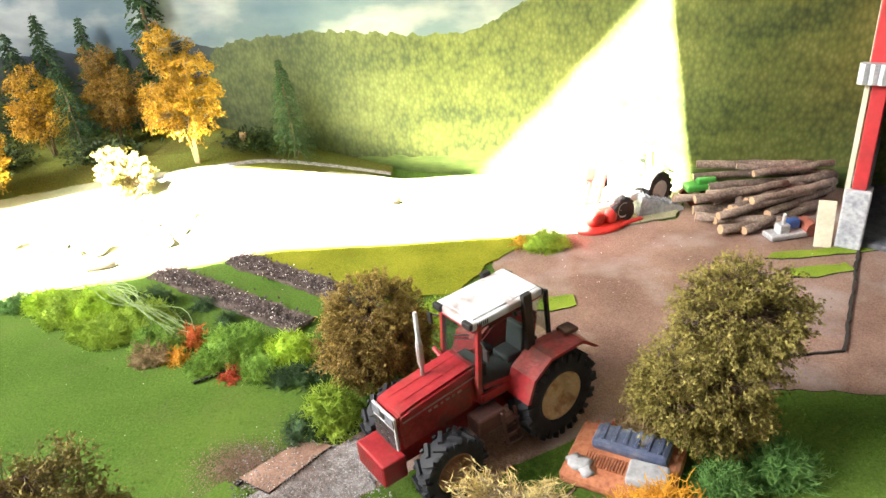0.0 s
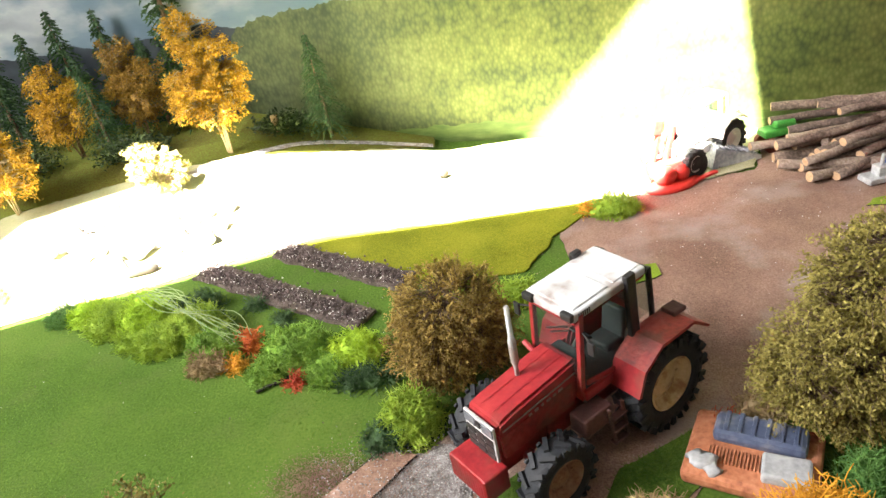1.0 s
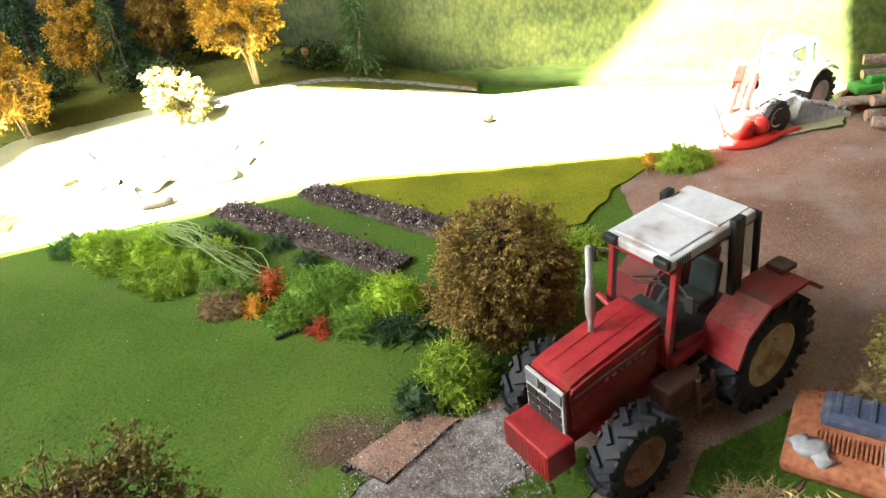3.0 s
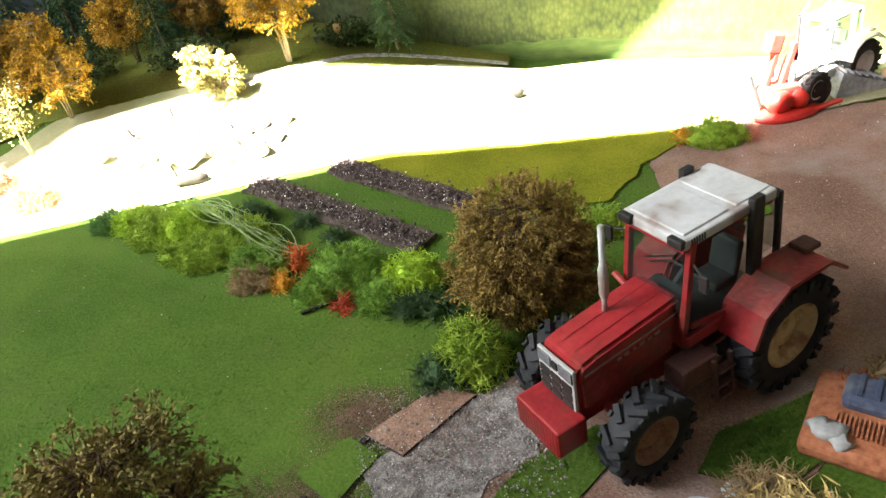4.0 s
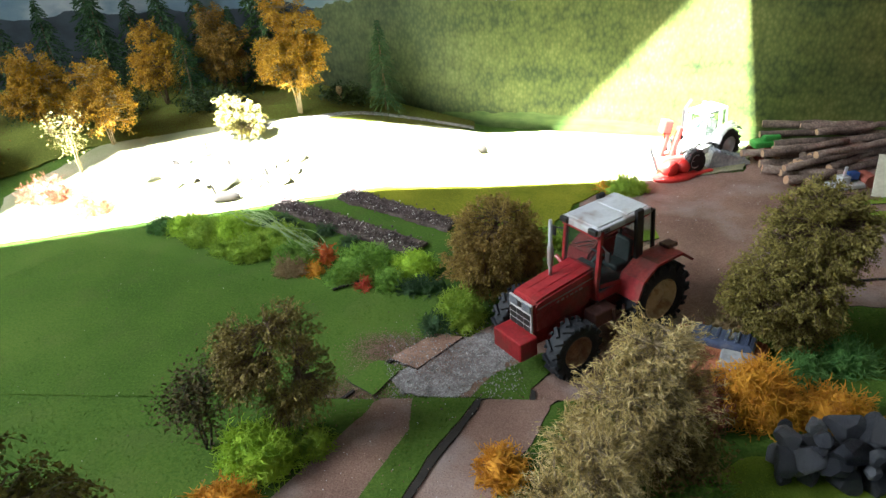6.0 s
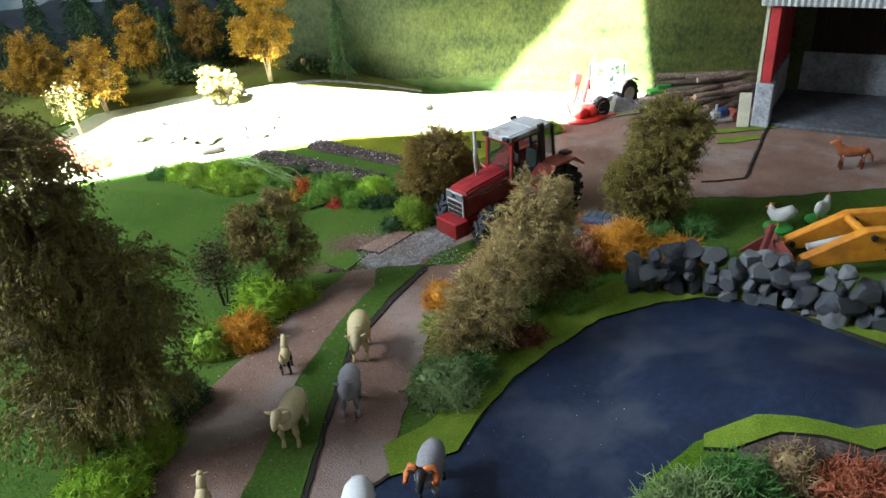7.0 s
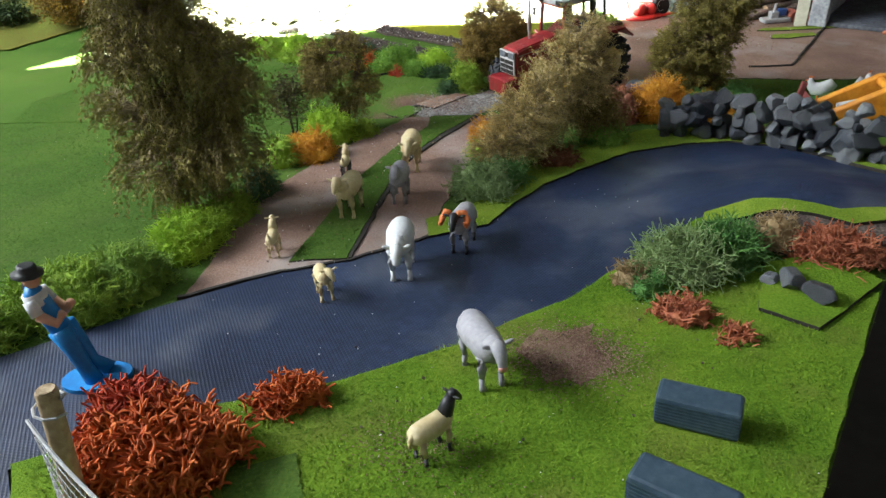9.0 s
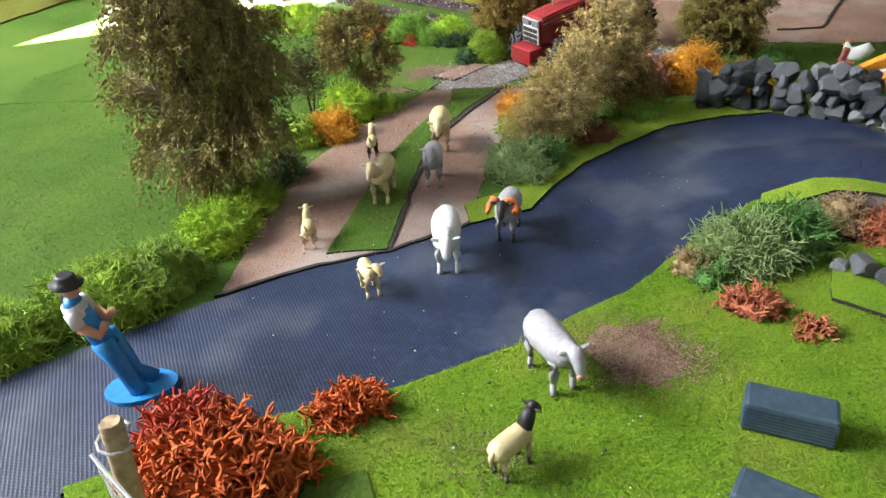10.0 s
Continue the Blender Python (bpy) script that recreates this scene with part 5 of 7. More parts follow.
# ---------------------------------------------------------------- logs and scrap by the barn
log_bark = material("log_bark", [(0.07, 0.05, 0.04), (0.16, 0.115, 0.09), (0.27, 0.21, 0.17)], 90, 0.95, 0.8, fine=5, per_object=0.25)
log_end = material("log_end", [(0.30, 0.18, 0.10), (0.45, 0.30, 0.18)], 200, 0.9, 0.2)
LOGS = [(0.262, 0.640, 0.006, 0.100, -12, 0.0065), (0.285, 0.655, 0.007, 0.115, 12, 0.006), (0.245, 0.668, 0.006, 0.055, -4, 0.0075), (0.300, 0.675, 0.007, 0.120, 20, 0.006), (0.275, 0.690, 0.008, 0.110, -10, 0.006), (0.300, 0.700, 0.010, 0.120, 14, 0.006),
        (0.280, 0.652, 0.017, 0.105, 18, 0.0055), (0.298, 0.664, 0.019, 0.110, 16, 0.0055), (0.310, 0.678, 0.019, 0.105, 24, 0.005), (0.272, 0.680, 0.019, 0.080, 2, 0.0065), (0.300, 0.690, 0.022, 0.120, -8, 0.006), (0.285, 0.705, 0.026, 0.115, -4, 0.0055), (0.315, 0.700, 0.030, 0.090, -14, 0.005), (0.255, 0.655, 0.016, 0.028, 60, 0.0055)]
LOGS += [(0.268, 0.632, 0.005, 0.085, 14, 0.006), (0.296, 0.642, 0.006, 0.105, 26, 0.006), (0.318, 0.664, 0.012, 0.095, 30, 0.006), (0.252, 0.684, 0.012, 0.100, -2, 0.006), (0.290, 0.715, 0.032, 0.110, -18, 0.0065), (0.306, 0.655, 0.026, 0.100, 22, 0.0055), (0.262, 0.668, 0.024, 0.095, 10, 0.0055), (0.318, 0.688, 0.036, 0.080, 4, 0.005)]
for i, (x, y, z, ln, turn, r) in enumerate(LOGS):
    r *= 0.72
    bm = bmesh.new()
    rng = random.Random(i)
    rows = [((-ln / 2 + ln * k / 6, rng.uniform(-0.0012, 0.0012), rng.uniform(-0.001, 0.001)), r * rng.uniform(0.85, 1.1), r * rng.uniform(0.85, 1.1)) for k in range(7)]
    loft(bm, rows, 10)
    for f in bm.faces:
        if len(f.verts) > 4:
            f.material_index, f.smooth = 1, False
    ob = part("log", bm, [log_bark, log_end], None, "", at(x, y, turn, z, 0, rng.uniform(-4, 4)))
    tagged(ob, "rough grey-brown log in the pile beside the barn", "log", "log pile")
metal_grey = material("metal_grey", [(0.35, 0.36, 0.38), (0.6, 0.62, 0.64)], 80, 0.45, 0.2, metal=0.4)
rust_red = material("rust_red", [(0.18, 0.04, 0.025), (0.30, 0.09, 0.06)], 80, 0.8, 0.4)
blue_paint = material("blue_paint", [(0.02, 0.06, 0.22), (0.04, 0.10, 0.32)], 60, 0.4, 0.1)
ob = thing("scrap_engine", at(0.283, 0.612, 10), "pale metal engine scrap with a rusty drum beside the logs", "scrap")
part("bed", box(bmesh.new(), (0, 0, 0.004), (0.036, 0.016, 0.005), bevel=0.001), metal_grey, ob)
part("block", box(bmesh.new(), (-0.004, 0, 0.010), (0.010, 0.010, 0.009), bevel=0.001), metal_grey, ob)
part("lever", cyl(bmesh.new(), (-0.004, 0, 0.012), (-0.003, 0, 0.024), 0.0016), metal_grey, ob)
part("drum", cyl(bmesh.new(), (0.022, -0.008, 0.007), (0.022, 0.009, 0.007), 0.0072, seg=20), rust_red, ob, "rusty red drum")
part("tank", box(bmesh.new(), (0.008, 0.003, 0.012), (0.010, 0.008, 0.008), bevel=0.001), blue_paint, ob, "blue tank")
green_paint = material("green_paint", [(0.03, 0.22, 0.03), (0.06, 0.34, 0.05)], 60, 0.45, 0.1)
ob = thing("farm_trailer", at(0.235, 0.705, 8), "small green farm implement behind the log pile", "implement")
part("body", box(bmesh.new(), (0, 0, 0.017), (0.034, 0.016, 0.007), bevel=0.0015), green_paint, ob)
part("hood", box(bmesh.new(), (0.004, 0, 0.023), (0.020, 0.012, 0.007), bevel=0.002), green_paint, ob)
for x in (-0.011, 0.011):
    for y in (-0.009, 0.009):
        part("wheel", cyl(bmesh.new(), (x, y - 0.002, 0.0065), (x, y + 0.002, 0.0065), 0.0065, seg=18), rust_red, ob)

# ---------------------------------------------------------------- tractors
tractor_red = material("tractor_red", [(0.20, 0.008, 0.013), (0.28, 0.014, 0.019), (0.34, 0.026, 0.028)], 60, 0.42, 0.15, fine=5, stain=((0.13, 0.045, 0.03), 0.55, 70), coat=0.15)
tractor_white = material("tractor_white", [(0.46, 0.48, 0.50), (0.60, 0.62, 0.64)], 50, 0.5, 0.15, stain=((0.22, 0.15, 0.12), 0.75, 75))
tyre_rubber = material("tyre_rubber", [(0.006, 0.008, 0.012), (0.014, 0.018, 0.024)], 120, 0.75, 0.3, stain=((0.03, 0.026, 0.024), 0.15, 80))
rim_cream = material("rim_cream", [(0.50, 0.38, 0.20), (0.64, 0.52, 0.32)], 80, 0.6, 0.2, stain=((0.24, 0.11, 0.05), 0.8, 110))
rim_rust = material("rim_rust", [(0.16, 0.07, 0.04), (0.30, 0.17, 0.10)], 90, 0.75, 0.3, stain=((0.36, 0.27, 0.19), 0.35, 100))
black_plastic = material("black_plastic", [(0.010, 0.010, 0.011), (0.025, 0.024, 0.023)], 80, 0.45, 0.15)
brown_dirt = material("muddy_panel", [(0.06, 0.025, 0.02), (0.12, 0.05, 0.04)], 80, 0.7, 0.3)
interior = material("cab_interior", [(0.03, 0.035, 0.04), (0.06, 0.065, 0.07)], 80, 0.6, 0.2)
grille_white = material("grille_white", [(0.34, 0.33, 0.33), (0.52, 0.51, 0.51)], 200, 0.5, 0.2)
muddy_red = material("muddy_red", [(0.15, 0.014, 0.014), (0.25, 0.024, 0.02), (0.30, 0.05, 0.04)], 70, 0.5, 0.3, stain=((0.10, 0.05, 0.035), 0.7, 60))
stripe_grey = material("stripe_grey", [(0.20, 0.13, 0.12), (0.34, 0.26, 0.24)], 80, 0.5, 0.1)
lamp_glass = material("lamp_glass", [(0.10, 0.11, 0.13), (0.20, 0.21, 0.23)], 200, 0.15, 0.2)


def clear_glass():
    m = bpy.data.materials.new("clear_glass")
    m.use_nodes = True
    n, l = m.node_tree.nodes, m.node_tree.links
    b = n["Principled BSDF"]
    b.inputs["Roughness"].default_value = 0.08
    b.inputs["Base Color"].default_value = (0.1, 0.12, 0.12, 1)
    tr = n.new("ShaderNodeBsdfTransparent")
    tr.inputs[0].default_value = (0.86, 0.9, 0.88, 1)
    mx = n.new("ShaderNodeMixShader")
    mx.inputs[0].default_value = 0.06
    l.new(tr.outputs[0], mx.inputs[1])
    l.new(b.outputs[0], mx.inputs[2])
    l.new(mx.outputs[0], n["Material Output"].inputs[0])
    return m


glass = clear_glass()
BLACK, INSIDE, MUDDY = black_plastic, interior, brown_dirt
TURN_Y = Matrix.Rotation(radians(-90), 4, "X")


def wheel(parent, x, y, r, w, rim, lugs, side, tyre):
    """A lugged tyre with a dished rim; side: +1 outside towards +y."""
    m = Matrix.Translation((x, y, r)) @ TURN_Y
    bm = bmesh.new()
    h = w / 2
    lathe(bm, [(r * 0.53, -h * 0.85), (r * 0.68, -h), (r * 0.88, -h * 0.96), (r * 0.935, -h * 0.75), (r * 0.945, 0), (r * 0.935, h * 0.75), (r * 0.88, h * 0.96), (r * 0.68, h), (r * 0.53, h * 0.85), (r * 0.51, 0)], m, 40)
    t = part("wheel", bm, tyre, parent, "black lugged tyre")
    for s in (-1, 1):
        bar = bmesh.new()
        bmesh.ops.create_cube(bar, size=1, matrix=Matrix.Translation((r * 0.955, 0, s * h * 0.50)) @ Matrix.Rotation(radians(s * 38), 4, "X") @ Matrix.Diagonal((r * 0.13, r * 0.115, h * 1.22, 1)))
        bmesh.ops.create_cube(bar, size=1, matrix=Matrix.Rotation(0.09, 4, "Z") @ Matrix.Translation((r * 0.885, 0, s * h * 0.98)) @ Matrix.Diagonal((r * 0.20, r * 0.105, h * 0.20, 1)))
        me = bpy.data.meshes.new("lug")
        bar.to_mesh(me)
        bar.free()
        me.materials.append(tyre)
        for i in range(lugs):
            part("lug", me, None, t, "", m @ Matrix.Rotation(2 * math.pi * (i + (0.5 if s > 0 else 0)) / lugs, 4, "Z"))
    bm = bmesh.new()
    prof = [(r * 0.53, -h * 0.86), (r * 0.555, -h * 0.86), (r * 0.53, -h * 0.4), (r * 0.53, h * 0.4), (r * 0.56, h * 0.9), (r * 0.52, h * 0.92), (r * 0.47, h * 0.50), (r * 0.41, h * 0.22), (r * 0.29, h * 0.22), (r * 0.24, h * 0.45), (r * 0.14, h * 0.55), (r * 0.001, h * 0.60)]
    mm = m if side > 0 else Matrix.Translation((x, y, r)) @ Matrix.Rotation(radians(90), 4, "X")
    lathe(bm, prof, mm, 36)
    for i in range(8):
        a = 2 * math.pi * i / 8
        c = mm @ Vector((r * 0.36 * math.cos(a), r * 0.36 * math.sin(a), h * 0.22))
        d = mm @ Vector((r * 0.36 * math.cos(a), r * 0.36 * math.sin(a), h * 0.34))
        cyl(bm, c, d, r * 0.028, seg=6)
    part("rim", bm, rim, t, "worn painted rim")


def tractor(m, body, label, roof_mat, rims=(None, None), hood_band=True, tyre=None, dark=None, inside=None):
    ob = thing("tractor", m, label, "tractor")
    black_plastic, interior, brown_dirt = (dark or BLACK), (inside or INSIDE), (dark or MUDDY)
    R, F, WB = 0.0292, 0.0215, 0.0815
    for s in (1, -1):
        wheel(ob, 0, s * 0.0265, R, 0.0165, rims[0] or rim_cream, 15, s, tyre or tyre_rubber)
        wheel(ob, WB, s * 0.0280, F, 0.0130, rims[1] or rim_rust, 13, s, tyre or tyre_rubber)
    bm = bmesh.new()
    box(bm, (0.030, 0, 0.027), (0.075, 0.016, 0.018), bevel=0.002)
    box(bm, (0.082, 0, 0.024), (0.050, 0.012, 0.012), bevel=0.0015)
    cyl(bm, (0, -0.026, R), (0, 0.026, R), 0.006)
    part("chassis", bm, body, ob)
    bm = bmesh.new()
    cyl(bm, (WB, -0.022, 0.020), (WB, 0.022, 0.020), 0.0035)
    for s in (1, -1):
        cyl(bm, (WB, s * 0.020, 0.018), (WB, s * 0.020, 0.026), 0.0045)
        cyl(bm, (WB - 0.012, s * 0.006, 0.020), (WB + 0.004, s * 0.020, 0.021), 0.0014, seg=8)
    part("front_axle", bm, body, ob)
    # bonnet
    hood = bmesh.new()
    plate(hood, [(0.046, 0.040), (0.101, 0.034), (0.1025, 0.052), (0.100, 0.0580), (0.092, 0.0600), (0.046, 0.0650)], -0.0122, 0.0122, M_XZ)
    bmesh.ops.recalc_face_normals(hood, faces=hood.faces[:])
    bmesh.ops.bevel(hood, geom=[e for e in hood.edges if abs(e.verts[0].co.y - e.verts[1].co.y) < 1e-5 or min(v.co.z for v in e.verts) > 0.05], offset=0.0016, segments=2, affect="EDGES")
    h = part("bonnet", hood, body, ob)
    bm = bmesh.new()
    for y in (-0.0042, 0.0042):
        box(bm, (0.072, y, 0.0624), (0.050, 0.0003, 0.0002), (0, 5.7, 0))
    part("bonnet_rib", bm, body, h)
    if hood_band:
        for s in (1, -1):
            bm = bmesh.new()
            box(bm, (0.074, s * 0.01262, 0.0555), (0.050, 0.0004, 0.0009), (0, 5.0, 0))
            part("stripe", bm, stripe_grey, h, "pale trim line")
            bm = bmesh.new()
            for i, wd in enumerate((0.003, 0.002, 0.0028, 0.0015, 0.0026, 0.002)):
                box(bm, (0.060 + i * 0.0042, s * 0.01264, 0.0535 - i * 0.00032), (wd, 0.0004, 0.0014), (0, 5, 0))
            part("lettering", bm, stripe_grey, h, "row of small pale bars")
            bm = bmesh.new()
            box(bm, (0.076, s * 0.0126, 0.0445), (0.048, 0.0005, 0.0145), (0, 3, 0), 0.0002)
            part("side_grille", bm, muddy_red, h, "dark muddy red side panel")
    # grille
    g = part("grille", box(bmesh.new(), (0.1030, 0, 0.0462), (0.0016, 0.0228, 0.0226), bevel=0.0004), grille_white, ob, "grey-white grille panel")
    for i in range(3):
        for y in (-0.0070, 0, 0.0070):
            part("grille_slot", box(bmesh.new(), (0.1040, y, 0.0376 + i * 0.0047), (0.0008, 0.0060, 0.0036)), black_plastic, g)
    for y in (-0.0067, 0.0067):
        part("headlight", box(bmesh.new(), (0.1040, y, 0.0537), (0.001, 0.0084, 0.0058), bevel=0.0004), lamp_glass, g, "clear headlight")
    part("badge", box(bmesh.new(), (0.1040, 0, 0.0537), (0.001, 0.0030, 0.0040)), black_plastic, g)
    wgt = bmesh.new()
    box(wgt, (0.1085, 0, 0.0255), (0.0155, 0.0290, 0.0150), bevel=0.0012)
    w = part("front_weight", wgt, body, ob, "ribbed red front weight block")
    bm = bmesh.new()
    for i in range(13):
        box(bm, (0.1164, -0.0126 + i * 0.0021, 0.0255), (0.0002, 0.0013, 0.0135))
    part("weight_rib", bm, body, w)
    # exhaust
    bm = bmesh.new()
    lathe(bm, [(0.0012, 0.060), (0.0012, 0.068), (0.0021, 0.071), (0.0022, 0.083), (0.0014, 0.087), (0.0013, 0.1045), (0.0009, 0.105)], Matrix.Translation((0.0725, -0.0045, 0)), 16)
    part("exhaust_pipe", bm, roof_mat, ob, "white exhaust pipe")
    cyl_bm = cyl(bmesh.new(), (0.053, -0.012, 0.060), (0.053, -0.020, 0.0635), 0.0016, seg=10)
    part("filler", cyl_bm, body, ob)
    # cab
    Z0, Z1 = 0.040, 0.0925
    for s in (1, -1):
        part("front_pillar", box(bmesh.new(), (0.0475, s * 0.0165, 0.0725), (0.0030, 0.0030, 0.044), (0, -4, 0), 0.0005), body, ob)
        part("door_sill", box(bmesh.new(), (0.030, s * 0.0172, 0.0435), (0.036, 0.0025, 0.006), bevel=0.0006), body, ob)
        part("rear_pillar", box(bmesh.new(), (0.0105, s * 0.0180, 0.076), (0.0065, 0.0035, 0.048), (0, 3, 0), 0.0006), black_plastic, ob, "thick black rear pillar")
        part("back_post", box(bmesh.new(), (-0.007, s * 0.0155, 0.077), (0.0025, 0.0025, 0.034), (0, 4, 0), 0.0004), black_plastic, ob)
        d = part("door", box(bmesh.new(), (0.030, s * 0.0176, 0.0705), (0.032, 0.0006, 0.044)), glass, ob, "clear cab side window")
        part("door_frame", box(bmesh.new(), (0.0300, s * 0.0178, 0.0490), (0.033, 0.0012, 0.003), (0, -10, 0), 0.0003), body, d)
        part("quarter_window", box(bmesh.new(), (0.001, s * 0.0165, 0.080), (0.014, 0.0005, 0.026)), glass, ob)
        bm = bmesh.new()
        cyl(bm, (0.046, s * 0.0175, 0.084), (0.049, s * 0.0255, 0.083), 0.0006, seg=8)
        box(bm, (0.0495, s * 0.0262, 0.0805), (0.0015, 0.0042, 0.0078), bevel=0.0005)
        part("mirror", bm, black_plastic, ob, "black wing mirror")
        # rear mudguards: angular strip over the wheel with an inner cheek
        arch = [(0.0295, 0.040), (0.0240, 0.0545), (0.010, 0.0635), (-0.016, 0.0635), (-0.0290, 0.0535)]
        low = [(0.0275, 0.0395), (0.0225, 0.0530), (0.0095, 0.0615), (-0.0155, 0.0615), (-0.0275, 0.0525)]
        bm = bmesh.new()
        plate(bm, arch + low[::-1], *sorted((s * 0.0165, s * 0.0365)), M_XZ)
        bmesh.ops.recalc_face_normals(bm, faces=bm.faces[:])
        for f in bm.faces:
            c = f.calc_center_median()
            if f.normal.z > 0.8 or (c.x < -0.01 and f.normal.z > 0.2):
                f.material_index = 1
        mg = part("mudguard", bm, [body, muddy_red if hood_band else brown_dirt], ob, "angular red mudguard with a muddy top")
        bm = bmesh.new()
        plate(bm, low + [(-0.024, 0.036), (0.024, 0.034)], *sorted((s * 0.0150, s * 0.0166)), M_XZ)
        bmesh.ops.recalc_face_normals(bm, faces=bm.faces[:])
        part("mudguard_cheek", bm, body, mg)
        part("tail_light", box(bmesh.new(), (-0.017, s * 0.0225, 0.0645), (0.010, 0.009, 0.0028), (0, -4, 0), 0.0006), brown_dirt, mg)
        # steps and tank
        bm = bmesh.new()
        box(bm, (0.047, s * 0.0190, 0.030), (0.020, 0.012, 0.012), bevel=0.0014)
        part("fuel_tank", bm, brown_dirt if s > 0 else body, ob, "muddy red fuel tank")
        bm = bmesh.new()
        box(bm, (0.0395, s * 0.0262, 0.022), (0.0016, 0.0020, 0.026), (0, 8, 0), 0.0003)
        box(bm, (0.0295, s * 0.0262, 0.022), (0.0016, 0.0020, 0.026), (0, 8, 0), 0.0003)
        for z in (0.010, 0.018, 0.027):
            box(bm, (0.0345, s * 0.0262, z), (0.0105, 0.0042, 0.0012), bevel=0.0003)
        part("step", bm, brown_dirt, ob, "muddy red cab steps")
    part("cab_floor", box(bmesh.new(), (0.020, 0, 0.0405), (0.056, 0.034, 0.005), bevel=0.0008), interior, ob)
    part("firewall", box(bmesh.new(), (0.0475, 0, 0.0485), (0.003, 0.033, 0.017), bevel=0.0005), body, ob)
    part("windscreen", box(bmesh.new(), (0.0490, 0, 0.0745), (0.0006, 0.030, 0.035), (0, -4, 0)), glass, ob, "clear windscreen")
    part("rear_window", box(bmesh.new(), (-0.0075, 0, 0.078), (0.0006, 0.029, 0.030), (0, 4, 0)), glass, ob)
    bm = bmesh.new()
    box(bm, (0.0498, 0.004, 0.083), (0.0006, 0.018, 0.0008), (28, 0, 0))
    box(bm, (0.0500, 0.006, 0.0815), (0.0006, 0.016, 0.0007), (28, 0, 0))
    part("wiper", bm, black_plastic, ob)
    bm = bmesh.new()
    box(bm, (0.012, 0, 0.050), (0.014, 0.015, 0.005), bevel=0.0015)
    box(bm, (0.005, 0, 0.060), (0.004, 0.015, 0.018), (0, -8, 0), 0.0015)
    part("seat", bm, interior, ob)
    bm = bmesh.new()
    box(bm, (0.041, 0, 0.056), (0.008, 0.020, 0.010), bevel=0.0012)
    cyl(bm, (0.039, 0, 0.058), (0.031, 0, 0.065), 0.0012, seg=8)
    part("dashboard", bm, interior, ob)
    bm = bmesh.new()
    tilt = Matrix.Translation((0.0305, 0, 0.0655)) @ Matrix.Rotation(radians(-40), 4, "Y")
    pts = [tilt @ Vector((0.006 * math.cos(a), 0.006 * math.sin(a), 0)) for a in [2 * math.pi * i / 20 for i in range(20)]]
    for p, q in zip(pts, pts[1:] + pts[:1]):
        cyl(bm, p, q, 0.0006, seg=6)
    for i in (0, 7, 13):
        cyl(bm, tilt @ Vector((0, 0, 0)), pts[i], 0.0005, seg=6)
    part("steering_wheel", bm, interior, ob, "dark thin steering wheel")
    # roof
    bm = bmesh.new()
    box(bm, (0.0245, 0, 0.0945), (0.0530, 0.0350, 0.0050), (0, 1.2, 0), 0.0013)
    rf = part("roof", bm, roof_mat, ob, "dirty white cab roof")
    part("roof_panel", box(bmesh.new(), (0.0355, 0, 0.0970), (0.025, 0.029, 0.0012), (0, 1.2, 0), 0.0006), roof_mat, rf)
    part("roof_panel", box(bmesh.new(), (0.009, 0, 0.0974), (0.020, 0.029, 0.0010), (0, 1.2, 0), 0.0005), roof_mat, rf)
    part("roof_frame", box(bmesh.new(), (0.0245, 0, 0.0914), (0.0515, 0.0335, 0.0018), (0, 1.2, 0), 0.0004), body, rf)
    for s in (1, -1):
        for x in (0.052, -0.001):
            part("work_light", box(bmesh.new(), (x - 0.001, s * 0.0135, 0.0946), (0.0032, 0.0075, 0.0042), bevel=0.0008), black_plastic, rf, "black work light")
        bm = bmesh.new()
        for i in range(6):
            box(bm, (0.040 + i * 0.0014, s * 0.01762, 0.0945), (0.0006, 0.0004, 0.0030))
        part("vent", bm, black_plastic, rf)
    # hitch
    bm = bmesh.new()
    for s in (1, -1):
        cyl(bm, (-0.006, s * 0.007, 0.020), (-0.034, s * 0.010, 0.018), 0.0016, seg=8)
    cyl(bm, (-0.006, 0, 0.034), (-0.030, 0, 0.030), 0.0014, seg=8)
    part("hitch", bm, black_plastic, ob)
    return ob


TRACTOR_TURN = math.degrees(math.atan2(-0.615, -0.79))
tractor(at(0.0267, 0.401, TRACTOR_TURN, 0.001), tractor_red, "weathered red toy tractor with a white cab roof on the track", tractor_white)
# glare put into the colour: whitened paint and a lighter copy of the tyre rubber
sunlit_paint = material("sunlit_paint", [(0.66, 0.65, 0.62), (0.78, 0.77, 0.75)], 60, 0.4, 0.1)
sunlit_tyre = material("sunlit_tyre", [(0.02, 0.021, 0.022), (0.045, 0.045, 0.045)], 120, 0.75, 0.3)
tractor(at(0.178, 0.712, 215, 0.001) @ Matrix.Scale(0.64, 4), sunlit_paint, "toy tractor in full sun behind the yard, coloured pale for the glare", tractor_white, (sunlit_paint, sunlit_paint), False, sunlit_tyre, sunlit_paint, sunlit_paint)
bright_red = material("bright_red", [(0.5, 0.02, 0.015), (0.65, 0.04, 0.03)], 60, 0.45, 0.1)
ob = thing("mower", at(0.121, 0.662, 20), "bright red implement with a slanted mast lying in the sun", "implement")
bm = bmesh.new()
lathe(bm, [(0.021, 0.0), (0.022, 0.003), (0.017, 0.006), (0.006, 0.007)], Matrix.Translation((0.002, -0.004, 0)) @ Matrix.Diagonal((1.25, 0.75, 1, 1)), 24)
box(bm, (0.028, -0.012, 0.003), (0.034, 0.005, 0.003), (0, 0, 6), 0.001)
part("deck", bm, bright_red, ob, "round red cutting deck")
bm = bmesh.new()
